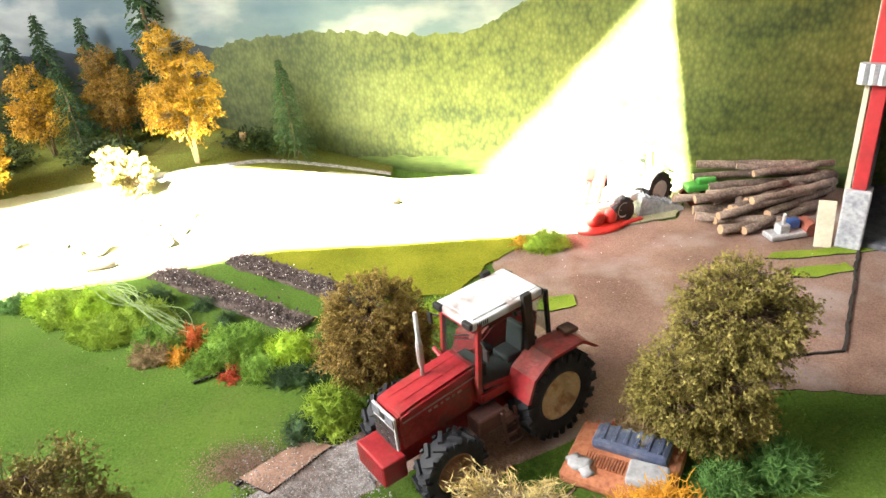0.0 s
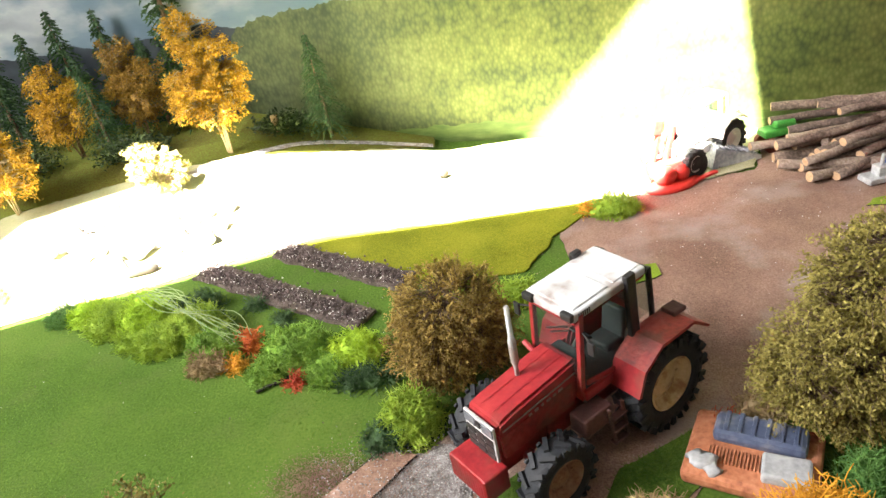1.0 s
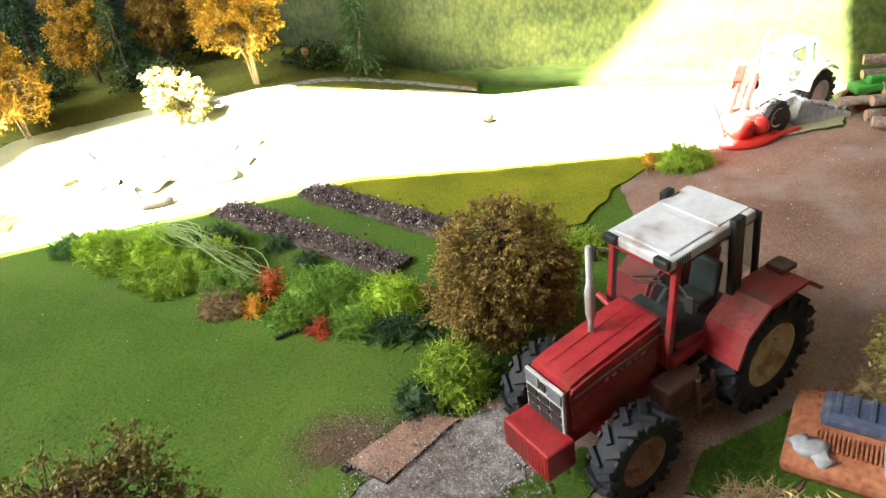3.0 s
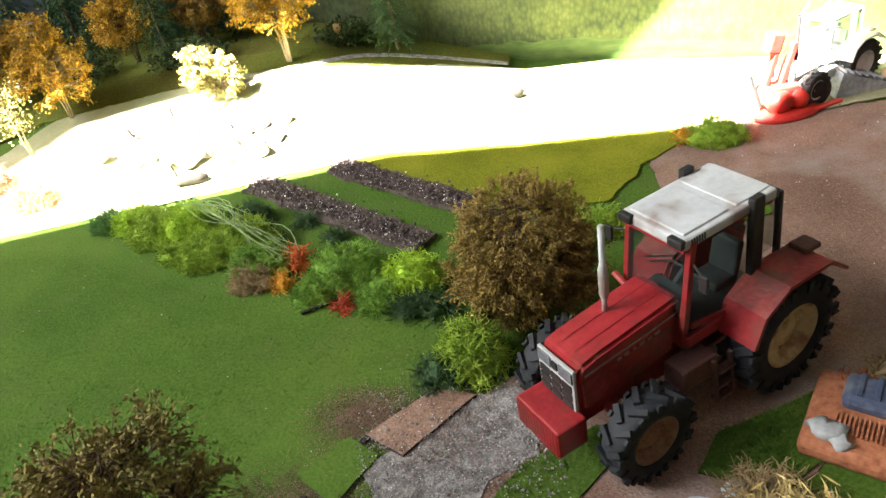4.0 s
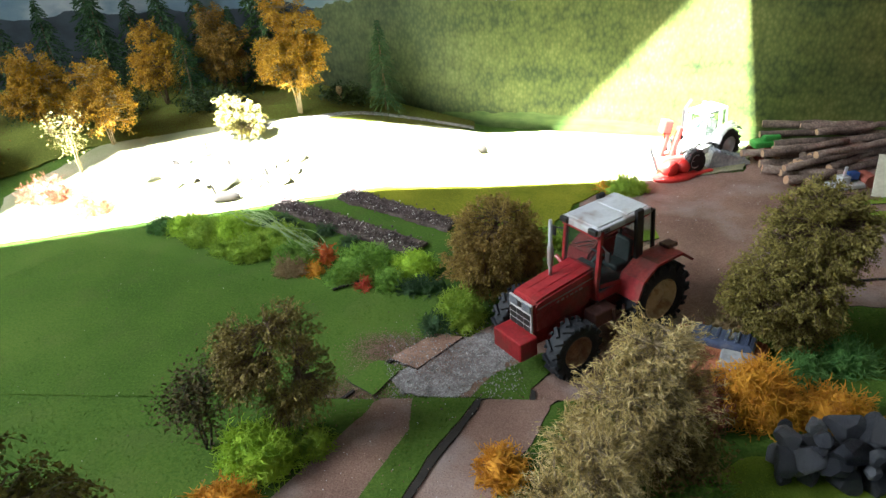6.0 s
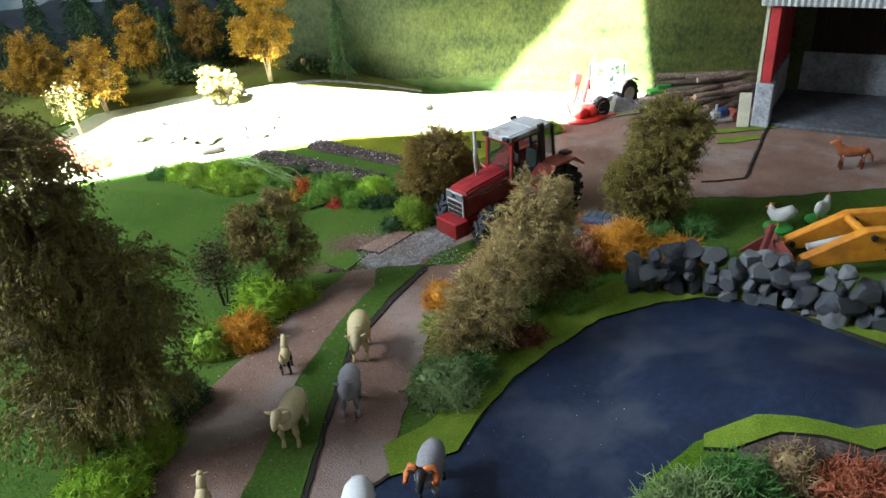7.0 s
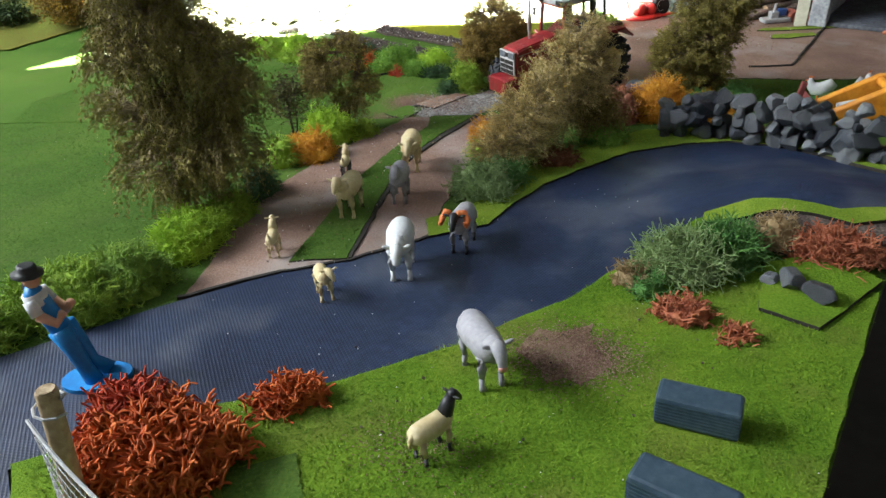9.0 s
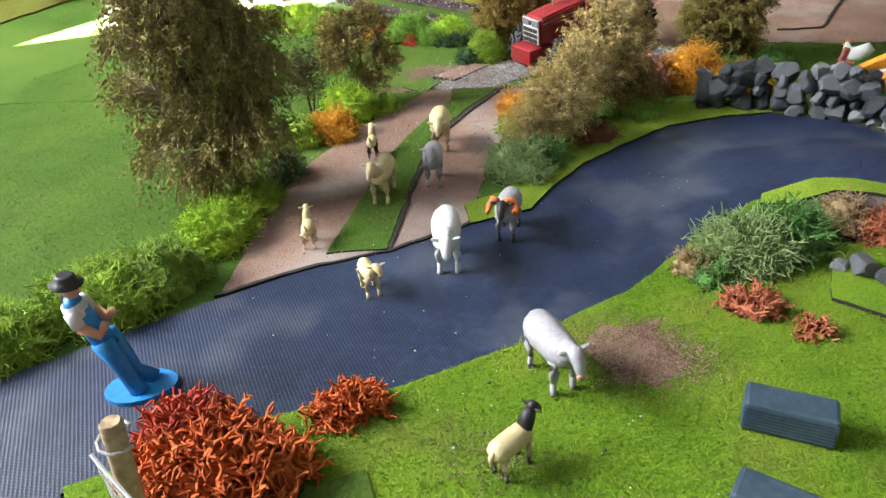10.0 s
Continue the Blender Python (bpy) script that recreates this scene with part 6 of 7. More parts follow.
box(bm, (0.0, 0.004, 0.016), (0.032, 0.018, 0.014), (0, 6, 0), 0.003)
egg(bm, (-0.006, -0.006, 0.013), (0.011, 0.009, 0.009))
egg(bm, (0.010, -0.007, 0.012), (0.008, 0.007, 0.008))
part("body", bm, bright_red, ob)
for x in (-0.012, 0.002):
    part("mast", box(bmesh.new(), (x + 0.004, 0.006, 0.036), (0.0045, 0.006, 0.036), (0, 16, 0), 0.0008), bright_red, ob, "slanted red mast beam")
part("gearbox", box(bmesh.new(), (-0.006, 0.008, 0.056), (0.011, 0.011, 0.015), (0, 14, 0), 0.0015), bright_red, ob)
bm = bmesh.new()
for a, b in (((-0.018, 0.0, 0.010), (-0.024, 0.006, 0.034)), ((-0.024, 0.006, 0.034), (-0.014, 0.008, 0.040)), ((0.012, 0.004, 0.020), (0.016, 0.010, 0.070)), ((0.016, 0.010, 0.070), (0.028, 0.016, 0.078))):
    cyl(bm, a, b, 0.0015, seg=8)
part("arm", bm, black_plastic, ob, "thin dark linkage")
part("side_wheel", cyl(bmesh.new(), (0.026, -0.006, 0.0125), (0.026, 0.004, 0.0125), 0.0125, seg=28), sunlit_tyre, ob, "dark rubber wheel")
ob = thing("loading_ramp", at(0.185, 0.688, 14, 0, 0, 0), "pale corrugated loading ramp beside the pale tractor", "ramp")
bm = bmesh.new()
plate(bm, [(-0.024, 0.0), (0.026, 0.0), (0.026, 0.004), (-0.020, 0.022)], -0.010, 0.010, M_XZ)
bmesh.ops.recalc_face_normals(bm, faces=bm.faces[:])
part("wedge", bm, concrete, ob)
for i in range(7):
    part("rib", box(bmesh.new(), (-0.017 + i * 0.006, 0, 0.0225 - i * 0.0024), (0.002, 0.020, 0.002), (0, 21, 0), 0.0004), concrete, ob)

# ---------------------------------------------------------------- rusty plate with engine cover
rust_orange = material("rusty_orange", [(0.20, 0.065, 0.03), (0.36, 0.13, 0.06), (0.44, 0.19, 0.10)], 60, 0.75, 0.4, fine=6)
slate_blue = material("slate_blue", [(0.04, 0.055, 0.10), (0.08, 0.10, 0.16)], 80, 0.4, 0.2, stain=((0.25, 0.24, 0.24), 0.5, 90))
ash_grey = material("ash_grey", [(0.20, 0.21, 0.22), (0.36, 0.37, 0.38)], 60, 0.8, 0.4)
ob = thing("engine_cover", at(0.078, 0.340, -28, 0.001), "rusty orange plate carrying a dark blue ribbed engine cover", "scrap")
p = part("base_plate", box(bmesh.new(), (0, 0, 0.005), (0.062, 0.048, 0.009), bevel=0.003), rust_orange, ob)
for i in range(16):
    part("fin", box(bmesh.new(), (-0.020 + i * 0.0017, -0.008, 0.0102), (0.0008, 0.010, 0.002)), rust_orange, p)
c = part("cover", box(bmesh.new(), (0.002, 0.010, 0.0120), (0.044, 0.018, 0.008), bevel=0.003), slate_blue, ob, "dark blue ribbed cover")
for i in range(6):
    part("rib", box(bmesh.new(), (-0.014 + i * 0.0065, 0.011, 0.0162), (0.0022, 0.014, 0.0012), bevel=0.0004), slate_blue, c)
part("box", box(bmesh.new(), (0.016, -0.010, 0.0120), (0.022, 0.016, 0.006), (0, 0, 4), 0.0015), ash_grey, ob, "grey ribbed box")
bm = bmesh.new()
egg(bm, (-0.022, -0.014, 0.0105), (0.008, 0.006, 0.003))
egg(bm, (-0.016, -0.018, 0.010), (0.005, 0.004, 0.0022))
for v in bm.verts:
    v.co += Vector((1, 0.8, 0.5)) * 0.0032 * noise.noise(v.co * 300)
part("rag", bm, ash_grey, ob, "crumpled pale rag")
flake = material("pale_flake", [(0.26, 0.29, 0.31), (0.48, 0.51, 0.53)], 80, 0.6, 0.2)
for x, y, s in ((0.012, 0.316, 0.006), (-0.002, 0.308, 0.006), (0.020, 0.300, 0.005), (0.068, 0.367, 0.003), (0.075, 0.374, 0.003)):
    bm = bmesh.new()
    bmesh.ops.create_icosphere(bm, subdivisions=2, radius=1, matrix=Matrix.Diagonal((s, s * 0.7, s * 0.3, 1)))
    for v in bm.verts:
        v.co *= 1 + 0.35 * noise.noise(v.co * 180 + Vector((x * 90, 0, 0)))
    tagged(part("flat_stone", bm, flake, None, "", at(x, y, x * 4000, s * 0.2 + 0.002)), "flat pale grey stone beside the track", "stone", "pale stones by the track")

# ---------------------------------------------------------------- stone wall
rock_mats = [material("rock_dark", [(0.018, 0.021, 0.028), (0.042, 0.047, 0.058), (0.10, 0.11, 0.13)], 70, 0.34, 0.5, fine=5, per_object=0.3),
             material("rock_grey", [(0.035, 0.039, 0.046), (0.085, 0.092, 0.104), (0.22, 0.23, 0.25)], 60, 0.45, 0.5, fine=5, per_object=0.3)]


def rock_mesh(seed, mats):
    rng = random.Random(seed)
    bm = bmesh.new()
    bmesh.ops.create_icosphere(bm, subdivisions=4, radius=1)
    planes = [(Vector((rng.gauss(0, 1), rng.gauss(0, 1), rng.gauss(0, 1))).normalized(), rng.uniform(0.55, 0.85)) for _ in range(11)]
    s = Vector((rng.uniform(0.8, 1.3), rng.uniform(0.7, 1.0), rng.uniform(0.65, 0.95)))
    for v in bm.verts:
        for nrm, d in planes:
            over = v.co.dot(nrm) - d
            if over > 0:
                v.co -= nrm * over
        v.co *= 1 + 0.05 * noise.noise(v.co * 3 + Vector((seed, 0, 0)))
        v.co = Vector((v.co.x * s.x, v.co.y * s.y, v.co.z * s.z))
    me = bpy.data.meshes.new("stone")
    bm.to_mesh(me)
    bm.free()
    me.materials.append(mats)
    return me


ROCKS = [rock_mesh(i, rock_mats[i % 2]) for i in range(10)]
wall_stones = thing("stone_wall", NEAR, "dry stone wall of dark grey rocks beside the road", "wall")
rng = random.Random(3)
WALL = smooth_line([(0.098, 0.213, 0), (0.136, 0.203, 0), (0.180, 0.184, 0), (0.220, 0.152, 0), (0.260, 0.128, 0), (0.315, 0.110, 0)], 12)
for layer in range(4):
    d = 0.004 * layer
    total = 0.0
    for a, b in zip(WALL, WALL[1:]):
        seg = (b - a).length
        while total < seg:
            p = a.lerp(b, total / seg)
            for row in (0, 1) if layer < 3 else (0,):
                s = rng.choice((0.0044, 0.0058, 0.0072, 0.0088, 0.0112)) * rng.uniform(0.9, 1.1)
                if layer == 3 and rng.random() < 0.45:
                    continue
                nrm = Vector((-(b - a).y, (b - a).x, 0)).normalized()
                q = p + nrm * (row * 0.012 - 0.006 + rng.uniform(-0.003, 0.003))
                ob = new("stone", ROCKS[rng.randrange(10)])
                ob.matrix_basis = Matrix.LocRotScale((q.x, q.y, height(q.x, q.y) + 0.006 + layer * 0.0092 + rng.uniform(-0.002, 0.002)), Euler((rng.uniform(0, 6), rng.uniform(0, 6), rng.uniform(0, 6))), (s, s, s))
                ob.parent = wall_stones
            total += rng.uniform(0.0095, 0.0155)
        total -= seg
for x, y, s, z in ((0.126, -0.016, 0.0085, 0.007), (0.136, -0.026, 0.009, 0.007), (0.117, -0.013, 0.0055, 0.005)):
    ob = new("boulder", ROCKS[3])
    ob.matrix_basis = at(x, y, x * 5000, z) @ Matrix.Diagonal((s, s, s * 0.7, 1))
    tagged(ob, "smooth blue-grey pebble beside the lichen", "stone", "pebbles on the verge")
sun_rock = material("pale_rock", [(0.35, 0.33, 0.30), (0.5, 0.48, 0.45), (0.62, 0.60, 0.57)], 60, 0.85, 0.5, per_object=0.3)
PALE = [rock_mesh(40 + i, sun_rock) for i in range(4)]
ruin = thing("rubble_heap", pose(0, 0, 0), "heap of pale sunlit boulders in the field", "rubble")
for i in range(42):
    x, y = rng.gauss(-0.41, 0.055), rng.gauss(0.685, 0.016)
    s = rng.uniform(0.008, 0.017)
    ob = new("stone", PALE[i % 4])
    ob.matrix_basis = at(x, y, rng.uniform(0, 360), s * rng.uniform(0.3, 0.9), rng.uniform(0, 90)) @ Matrix.Diagonal((s, s, s, 1))
    ob.parent = ruin
# bark blackened as a shaded side; extra stumps stand for shadows in the rubble
stump_shade_mat = material("stump_shade", [(0.008, 0.006, 0.004), (0.022, 0.016, 0.010)], 120, 0.9, 0.6)
for x, y, turn, ln in ((-0.375, 0.634, 10, 0.030), (-0.325, 0.668, 40, 0.024), (-0.455, 0.705, 70, 0.022), (-0.420, 0.722, -20, 0.018), (-0.345, 0.690, 100, 0.016), (-0.088, 0.750, 0, 0.010)):
    bm = bmesh.new()
    loft(bm, [((-ln / 2, 0, 0.004), 0.004, 0.003), ((-ln / 4, 0.001, 0.006), 0.006, 0.006), ((ln / 4, 0, 0.006), 0.005, 0.006), ((ln / 2, 0.001, 0.004), 0.003, 0.003)], 9)
    if ln > 0.015:
        cyl(bm, (-ln / 3, 0, 0.008), (-ln / 2.2, 0.002, 0.020), 0.0018, 0.001, 7)
    tagged(part("tree_stump", bm, stump_shade_mat, None, "", at(x, y, turn, 0.002)), "broken tree stump lying in the field, coloured as its shaded side", "stump", "stumps in the field")
tagged(part("milestone", box(bmesh.new(), (0, 0, 0.012), (0.008, 0.006, 0.026), (0, 3, 0), 0.0015), log_end, None, "", at(-0.285, 0.868, 10)), "small tan wooden marker post under the trees", "post")
# grey dry stems over the hedge
bm = bmesh.new()
rng = random.Random(9)
for i in range(15):
    a = Vector((-0.335 + rng.uniform(-0.01, 0.01), 0.565 + rng.uniform(-0.008, 0.008), 0.020 + rng.uniform(0, 0.012)))
    b = Vector((-0.245 + rng.uniform(-0.02, 0.02), 0.505 + rng.uniform(-0.012, 0.012), 0.010 + rng.uniform(0, 0.012)))
    pts = smooth_line([a, a.lerp(b, 0.35) + Vector((rng.uniform(-0.012, 0.012), rng.uniform(-0.016, 0.016), rng.uniform(0.0, 0.014))), a.lerp(b, 0.7) + Vector((rng.uniform(-0.01, 0.01), rng.uniform(-0.012, 0.012), rng.uniform(-0.002, 0.012))), b], 4)
    for p, q in zip(pts, pts[1:]):
        cyl(bm, p, q, 0.0003, seg=5, cap=False)
stems_mat = material("dry_stem", [(0.16, 0.24, 0.09), (0.28, 0.36, 0.16)], 150, 0.9, 0.2)
tagged(part("dry_plant", bm, stems_mat), "bundle of grey-green dry stems over the hedge", "plant")

# ---------------------------------------------------------------- loader behind the wall
digger_yellow = material("digger_yellow", [(0.50, 0.17, 0.012), (0.66, 0.27, 0.02), (0.72, 0.34, 0.03)], 30, 0.45, 0.15, stain=((0.22, 0.06, 0.03), 0.75, 30))
bucket_red = material("bucket_red", [(0.12, 0.025, 0.022), (0.20, 0.045, 0.04)], 60, 0.7, 0.3)
ob = thing("loader", at(0.294, 0.232, -4, -0.016), "yellow-orange toy loader arm with a dark red bucket behind the wall", "loader")
for y in (-0.016, 0.016):
    bm = bmesh.new()
    plate(bm, [(-0.085, 0.020), (-0.080, 0.030), (-0.040, 0.050), (0.02, 0.053), (0.14, 0.050), (0.14, 0.034), (0.0, 0.030), (-0.05, 0.026)], y - 0.004, y + 0.004, M_XZ)
    bmesh.ops.recalc_face_normals(bm, faces=bm.faces[:])
    bmesh.ops.bevel(bm, geom=bm.edges[:], offset=0.0008, segments=1, affect="EDGES")
    arm = part("arm", bm, digger_yellow, ob, "worn yellow lifting arm")
    if y < 0:
        bm = bmesh.new()
        for i in range(3):
            box(bm, (-0.018 + i * 0.0085, y - 0.0043, 0.041), (0.0055, 0.0006, 0.007))
        part("lettering", bm, black_plastic, arm, "three black bars")
        bm = bmesh.new()
        box(bm, (-0.026, y - 0.0042, 0.042), (0.0006, 0.0006, 0.014), (0, 12, 0))
        box(bm, (-0.010, y - 0.0042, 0.0355), (0.033, 0.0006, 0.0006))
        part("outline", bm, black_plastic, arm)
    for x, z in ((-0.036, 0.045), (-0.076, 0.027)):
        part("pin", cyl(bmesh.new(), (x, y - 0.006, z), (x, y + 0.006, z), 0.0022, seg=12), black_plastic, arm)
part("ram", cyl(bmesh.new(), (-0.070, 0, 0.030), (-0.01, 0, 0.044), 0.0026, seg=12), tractor_white, ob, "pale hydraulic ram")
part("cross_tube", cyl(bmesh.new(), (-0.04, -0.016, 0.046), (-0.04, 0.016, 0.046), 0.003, seg=12), digger_yellow, ob)
bm = bmesh.new()
plate(bm, [(-0.125, 0.002), (-0.088, 0.004), (-0.082, 0.020), (-0.088, 0.036), (-0.092, 0.034), (-0.088, 0.020), (-0.094, 0.009), (-0.125, 0.005)], -0.026, 0.026, M_XZ)
for y in (-0.026, 0.024):
    plate(bm, [(-0.125, 0.004), (-0.088, 0.006), (-0.086, 0.032), (-0.112, 0.014)], y, y + 0.002, M_XZ)
bmesh.ops.recalc_face_normals(bm, faces=bm.faces[:])
bk = part("bucket", bm, bucket_red, ob, "dark red bucket")
for i in range(7):
    part("tooth", box(bmesh.new(), (-0.128, -0.023 + i * 0.0077, 0.004), (0.007, 0.003, 0.0016), (0, -6, 0)), bucket_red, bk)
part("bucket_link", box(bmesh.new(), (-0.098, 0, 0.034), (0.004, 0.005, 0.030), (0, 12, 0), 0.0008), bucket_red, ob)
bm = bmesh.new()
box(bm, (0.12, 0, 0.025), (0.09, 0.040, 0.030), bevel=0.003)
part("chassis", bm, digger_yellow, ob)

# ---------------------------------------------------------------- toy figures, each one plain mesh
cream_toy = material("cream_toy", [(0.52, 0.42, 0.22), (0.66, 0.56, 0.34)], 90, 0.6, 0.25, stain=((0.42, 0.30, 0.14), 0.4, 60))
white_toy = material("white_toy", [(0.55, 0.56, 0.58), (0.68, 0.69, 0.70)], 90, 0.6, 0.25)
grey_toy = material("grey_toy", [(0.27, 0.265, 0.29), (0.38, 0.37, 0.40)], 90, 0.65, 0.3)
black_toy = material("black_toy", [(0.012, 0.012, 0.014), (0.03, 0.03, 0.032)], 90, 0.5, 0.2)
pink_toy = material("pink_toy", [(0.5, 0.22, 0.2), (0.6, 0.3, 0.28)], 90, 0.6, 0.1)
orange_toy = material("orange_toy", [(0.55, 0.12, 0.02), (0.65, 0.2, 0.05)], 90, 0.6, 0.1)


def sheep(m, size, wool, face, feet, label, head=0.0, turn=0.0, horns=None, fat=0.90, leg_top=None, tail_up=False, nose=None):
    """A toy sheep, its length 1 times size along +x."""
    bm = bmesh.new()
    loft(bm, [((-0.50, 0, 0.56), 0.05, 0.06), ((-0.47, 0, 0.55), 0.15 * fat, 0.15 * fat), ((-0.38, 0, 0.54), 0.205 * fat, 0.20 * fat), ((-0.18, 0, 0.52), 0.225 * fat, 0.215 * fat), ((0.05, 0, 0.52), 0.215 * fat, 0.215 * fat), ((0.22, 0, 0.54), 0.19 * fat, 0.20 * fat), ((0.33, 0, 0.57), 0.14 * fat, 0.16 * fat), ((0.38, 0, 0.60), 0.06, 0.08)], 16, 0)
    hx, hz = 0.50 + 0.02 * abs(head), 0.80 + head * 0.26
    side = math.sin(radians(turn)) * 0.16
    loft(bm, [((0.24, 0, 0.58), 0.13, 0.14), ((0.36, side * 0.4, 0.58 + (hz - 0.58) * 0.6), 0.105, 0.115), ((hx - 0.06, side * 0.8, hz), 0.085, 0.095)], 12, 0 if face is not black_toy or horns else 1)
    nx, nz = hx + 0.20 * math.cos(radians(35)), hz - 0.13
    loft(bm, [((hx - 0.10, side * 0.7, hz + 0.03), 0.05, 0.05), ((hx - 0.03, side * 0.8, hz + 0.03), 0.088, 0.088), ((hx + 0.08, side * 1.2, hz - 0.045), 0.068, 0.070), ((nx - 0.03, side * 1.5, nz), 0.045, 0.048), ((nx, side * 1.6, nz - 0.02), 0.02, 0.02)], 10, 1)
    if nose:
        egg(bm, (nx - 0.02, side * 1.55, nz - 0.012), (0.042, 0.046, 0.042), None, 3)
    for s in (1, -1):
        egg(bm, (hx - 0.05, side * 0.8 + s * 0.125, hz + 0.035), (0.03, 0.075, 0.022), (s * 18, 0, 0), 1)
        if horns:
            pts = [Vector((hx - 0.06, s * 0.06, hz + 0.08)), Vector((hx - 0.12, s * 0.15, hz + 0.07)), Vector((hx - 0.08, s * 0.22, hz - 0.04)), Vector((hx + 0.02, s * 0.22, hz - 0.10)), Vector((hx + 0.08, s * 0.19, hz - 0.02))]
            loft(bm, [(p, r, r) for p, r in zip(pts, (0.05, 0.058, 0.05, 0.04, 0.015))], 8, 3)
        for x, bend in ((0.22, 0.02), (-0.34, -0.03)):
            top = 0.09 if x < 0 else 0.075
            loft(bm, [((x, s * 0.11, 0.46), top, top * 0.8), ((x + bend, s * 0.12, 0.30), 0.055, 0.06), ((x - bend * 0.5, s * 0.12, 0.16), 0.036, 0.04)], 8, 0 if leg_top is None else leg_top)
            loft(bm, [((x - bend * 0.5, s * 0.12, 0.17), 0.036, 0.04), ((x - bend * 0.3, s * 0.12, 0.06), 0.034, 0.036), ((x + 0.012, s * 0.12, 0.0), 0.042, 0.048)], 8, 2)
    if tail_up:
        loft(bm, [((-0.46, 0, 0.62), 0.035, 0.035), ((-0.56, 0.02, 0.74), 0.032, 0.032), ((-0.58, 0.03, 0.86), 0.012, 0.012)], 7, 0)
    else:
        loft(bm, [((-0.46, 0, 0.60), 0.045, 0.045), ((-0.54, 0, 0.50), 0.04, 0.04), ((-0.55, 0, 0.34), 0.015, 0.015)], 7, 0)
    for v in bm.verts:
        v.co = Vector((v.co.x * (0.84 if tail_up or size < 0.026 else 0.94), v.co.y, v.co.z)) * size + Vector((noise.noise(v.co * 14), noise.noise(v.co * 14 + Vector((5, 0, 0))), noise.noise(v.co * 14 + Vector((0, 5, 0))))) * size * 0.016
    bmesh.ops.recalc_face_normals(bm, faces=bm.faces[:])
    ob = part("toy_sheep", bm, [wool, face, feet, horns or nose or orange_toy], None, "", m)
    return tagged(ob, label, "toy sheep", "toy flock")


ROADZ = 0.0016
sheep(at(-0.0865, 0.145, -84, 0.0006), 0.036, cream_toy, cream_toy, cream_toy, "cream toy sheep with its head lowered on the track", -0.7)
sheep(at(-0.083, 0.090, -84, 0.0006), 0.032, grey_toy, grey_toy, grey_toy, "pale grey toy sheep walking on the track", 0.1)
sheep(at(-0.110, 0.066, -91, 0.0016), 0.034, cream_toy, cream_toy, cream_toy, "cream toy sheep standing on the grass strip", 0.0, -10)
sheep(at(-0.033, 0.023, -97, ROADZ), 0.032, grey_toy, black_toy, black_toy, "grey toy ram with a black face and orange horns", -0.1, 0, orange_toy)
sheep(at(-0.061, -0.006, -82, ROADZ), 0.037, white_toy, white_toy, white_toy, "white toy sheep with a lowered head on the road", -0.75)
sheep(at(-0.009, -0.089, -60, 0.0026), 0.035, grey_toy, grey_toy, grey_toy, "pale grey toy sheep grazing on the verge", -0.35, -10, nose=pink_toy)
sheep(at(-0.140, 0.014, 105, 0.0006), 0.021, cream_toy, cream_toy, cream_toy, "cream toy lamb with a raised tail on the track", 0.2, 0, fat=0.72, tail_up=True)
sheep(at(-0.095, -0.032, -60, ROADZ), 0.023, cream_toy, cream_toy, cream_toy, "cream toy lamb stepping onto the road", 0.05, 40, fat=0.72)
sheep(at(-0.022, -0.132, 50, 0.0026), 0.0235, cream_toy, black_toy, black_toy, "cream toy lamb with a black head and black feet", 0.25, fat=0.8)
sheep(at(-0.132, 0.132, 100, 0.0006), 0.021, cream_toy, cream_toy, black_toy, "cream toy lamb with black legs on the track", 0.3, fat=0.72, leg_top=2, tail_up=True)


def chicken(m, label, up):
    bm = bmesh.new()
    loft(bm, [((-0.55, 0, 0.95), 0.05, 0.22), ((-0.40, 0, 0.80), 0.16, 0.30), ((-0.1, 0, 0.60), 0.28, 0.34), ((0.2, 0, 0.62), 0.25, 0.30), ((0.38, 0, 0.80), 0.14, 0.18), ((0.42, 0, 1.0), 0.10, 0.11), ((0.44, 0, 1.10), 0.04, 0.05)], 12, 0)
    loft(bm, [((0.40, 0, 1.02), 0.07, 0.07), ((0.62, 0, 0.98), 0.015, 0.015)], 7, 1)
    loft(bm, [((0.30, 0, 1.12), 0.02, 0.05), ((0.50, 0, 1.14), 0.02, 0.06)], 7, 1)
    for s in (1, -1):
        cyl(bm, (0, s * 0.1, 0.32), (0.03, s * 0.1, 0.05), 0.035, seg=7, idx=1)
    lathe(bm, [(0.62, 0), (0.60, 0.06), (0.4, 0.07)], Matrix(), 20, 2)
    for v in bm.verts:
        v.co *= 0.021
    bmesh.ops.recalc_face_normals(bm, faces=bm.faces[:])
    return tagged(part("toy_hen", bm, [white_toy, orange_toy, green_paint], None, "", m), label, "toy hen", "toy hens")


chicken(at(0.238, 0.330, 165, 0.001), "white toy hen on a green base", False)
chicken(at(0.279, 0.337, 40, 0.001), "white toy hen on a green base", True)
dog_tan = material("dog_tan", [(0.30, 0.085, 0.03), (0.44, 0.15, 0.06)], 90, 0.6, 0.2, stain=((0.6, 0.45, 0.32), 0.6, 60))
bm = bmesh.new()
loft(bm, [((-0.48, 0, 0.60), 0.07, 0.09), ((-0.3, 0, 0.58), 0.13, 0.16), ((0.05, 0, 0.55), 0.13, 0.17), ((0.28, 0, 0.60), 0.13, 0.18), ((0.42, 0, 0.78), 0.09, 0.11), ((0.5, 0, 0.90), 0.09, 0.09), ((0.66, 0, 0.86), 0.05, 0.05)], 12)
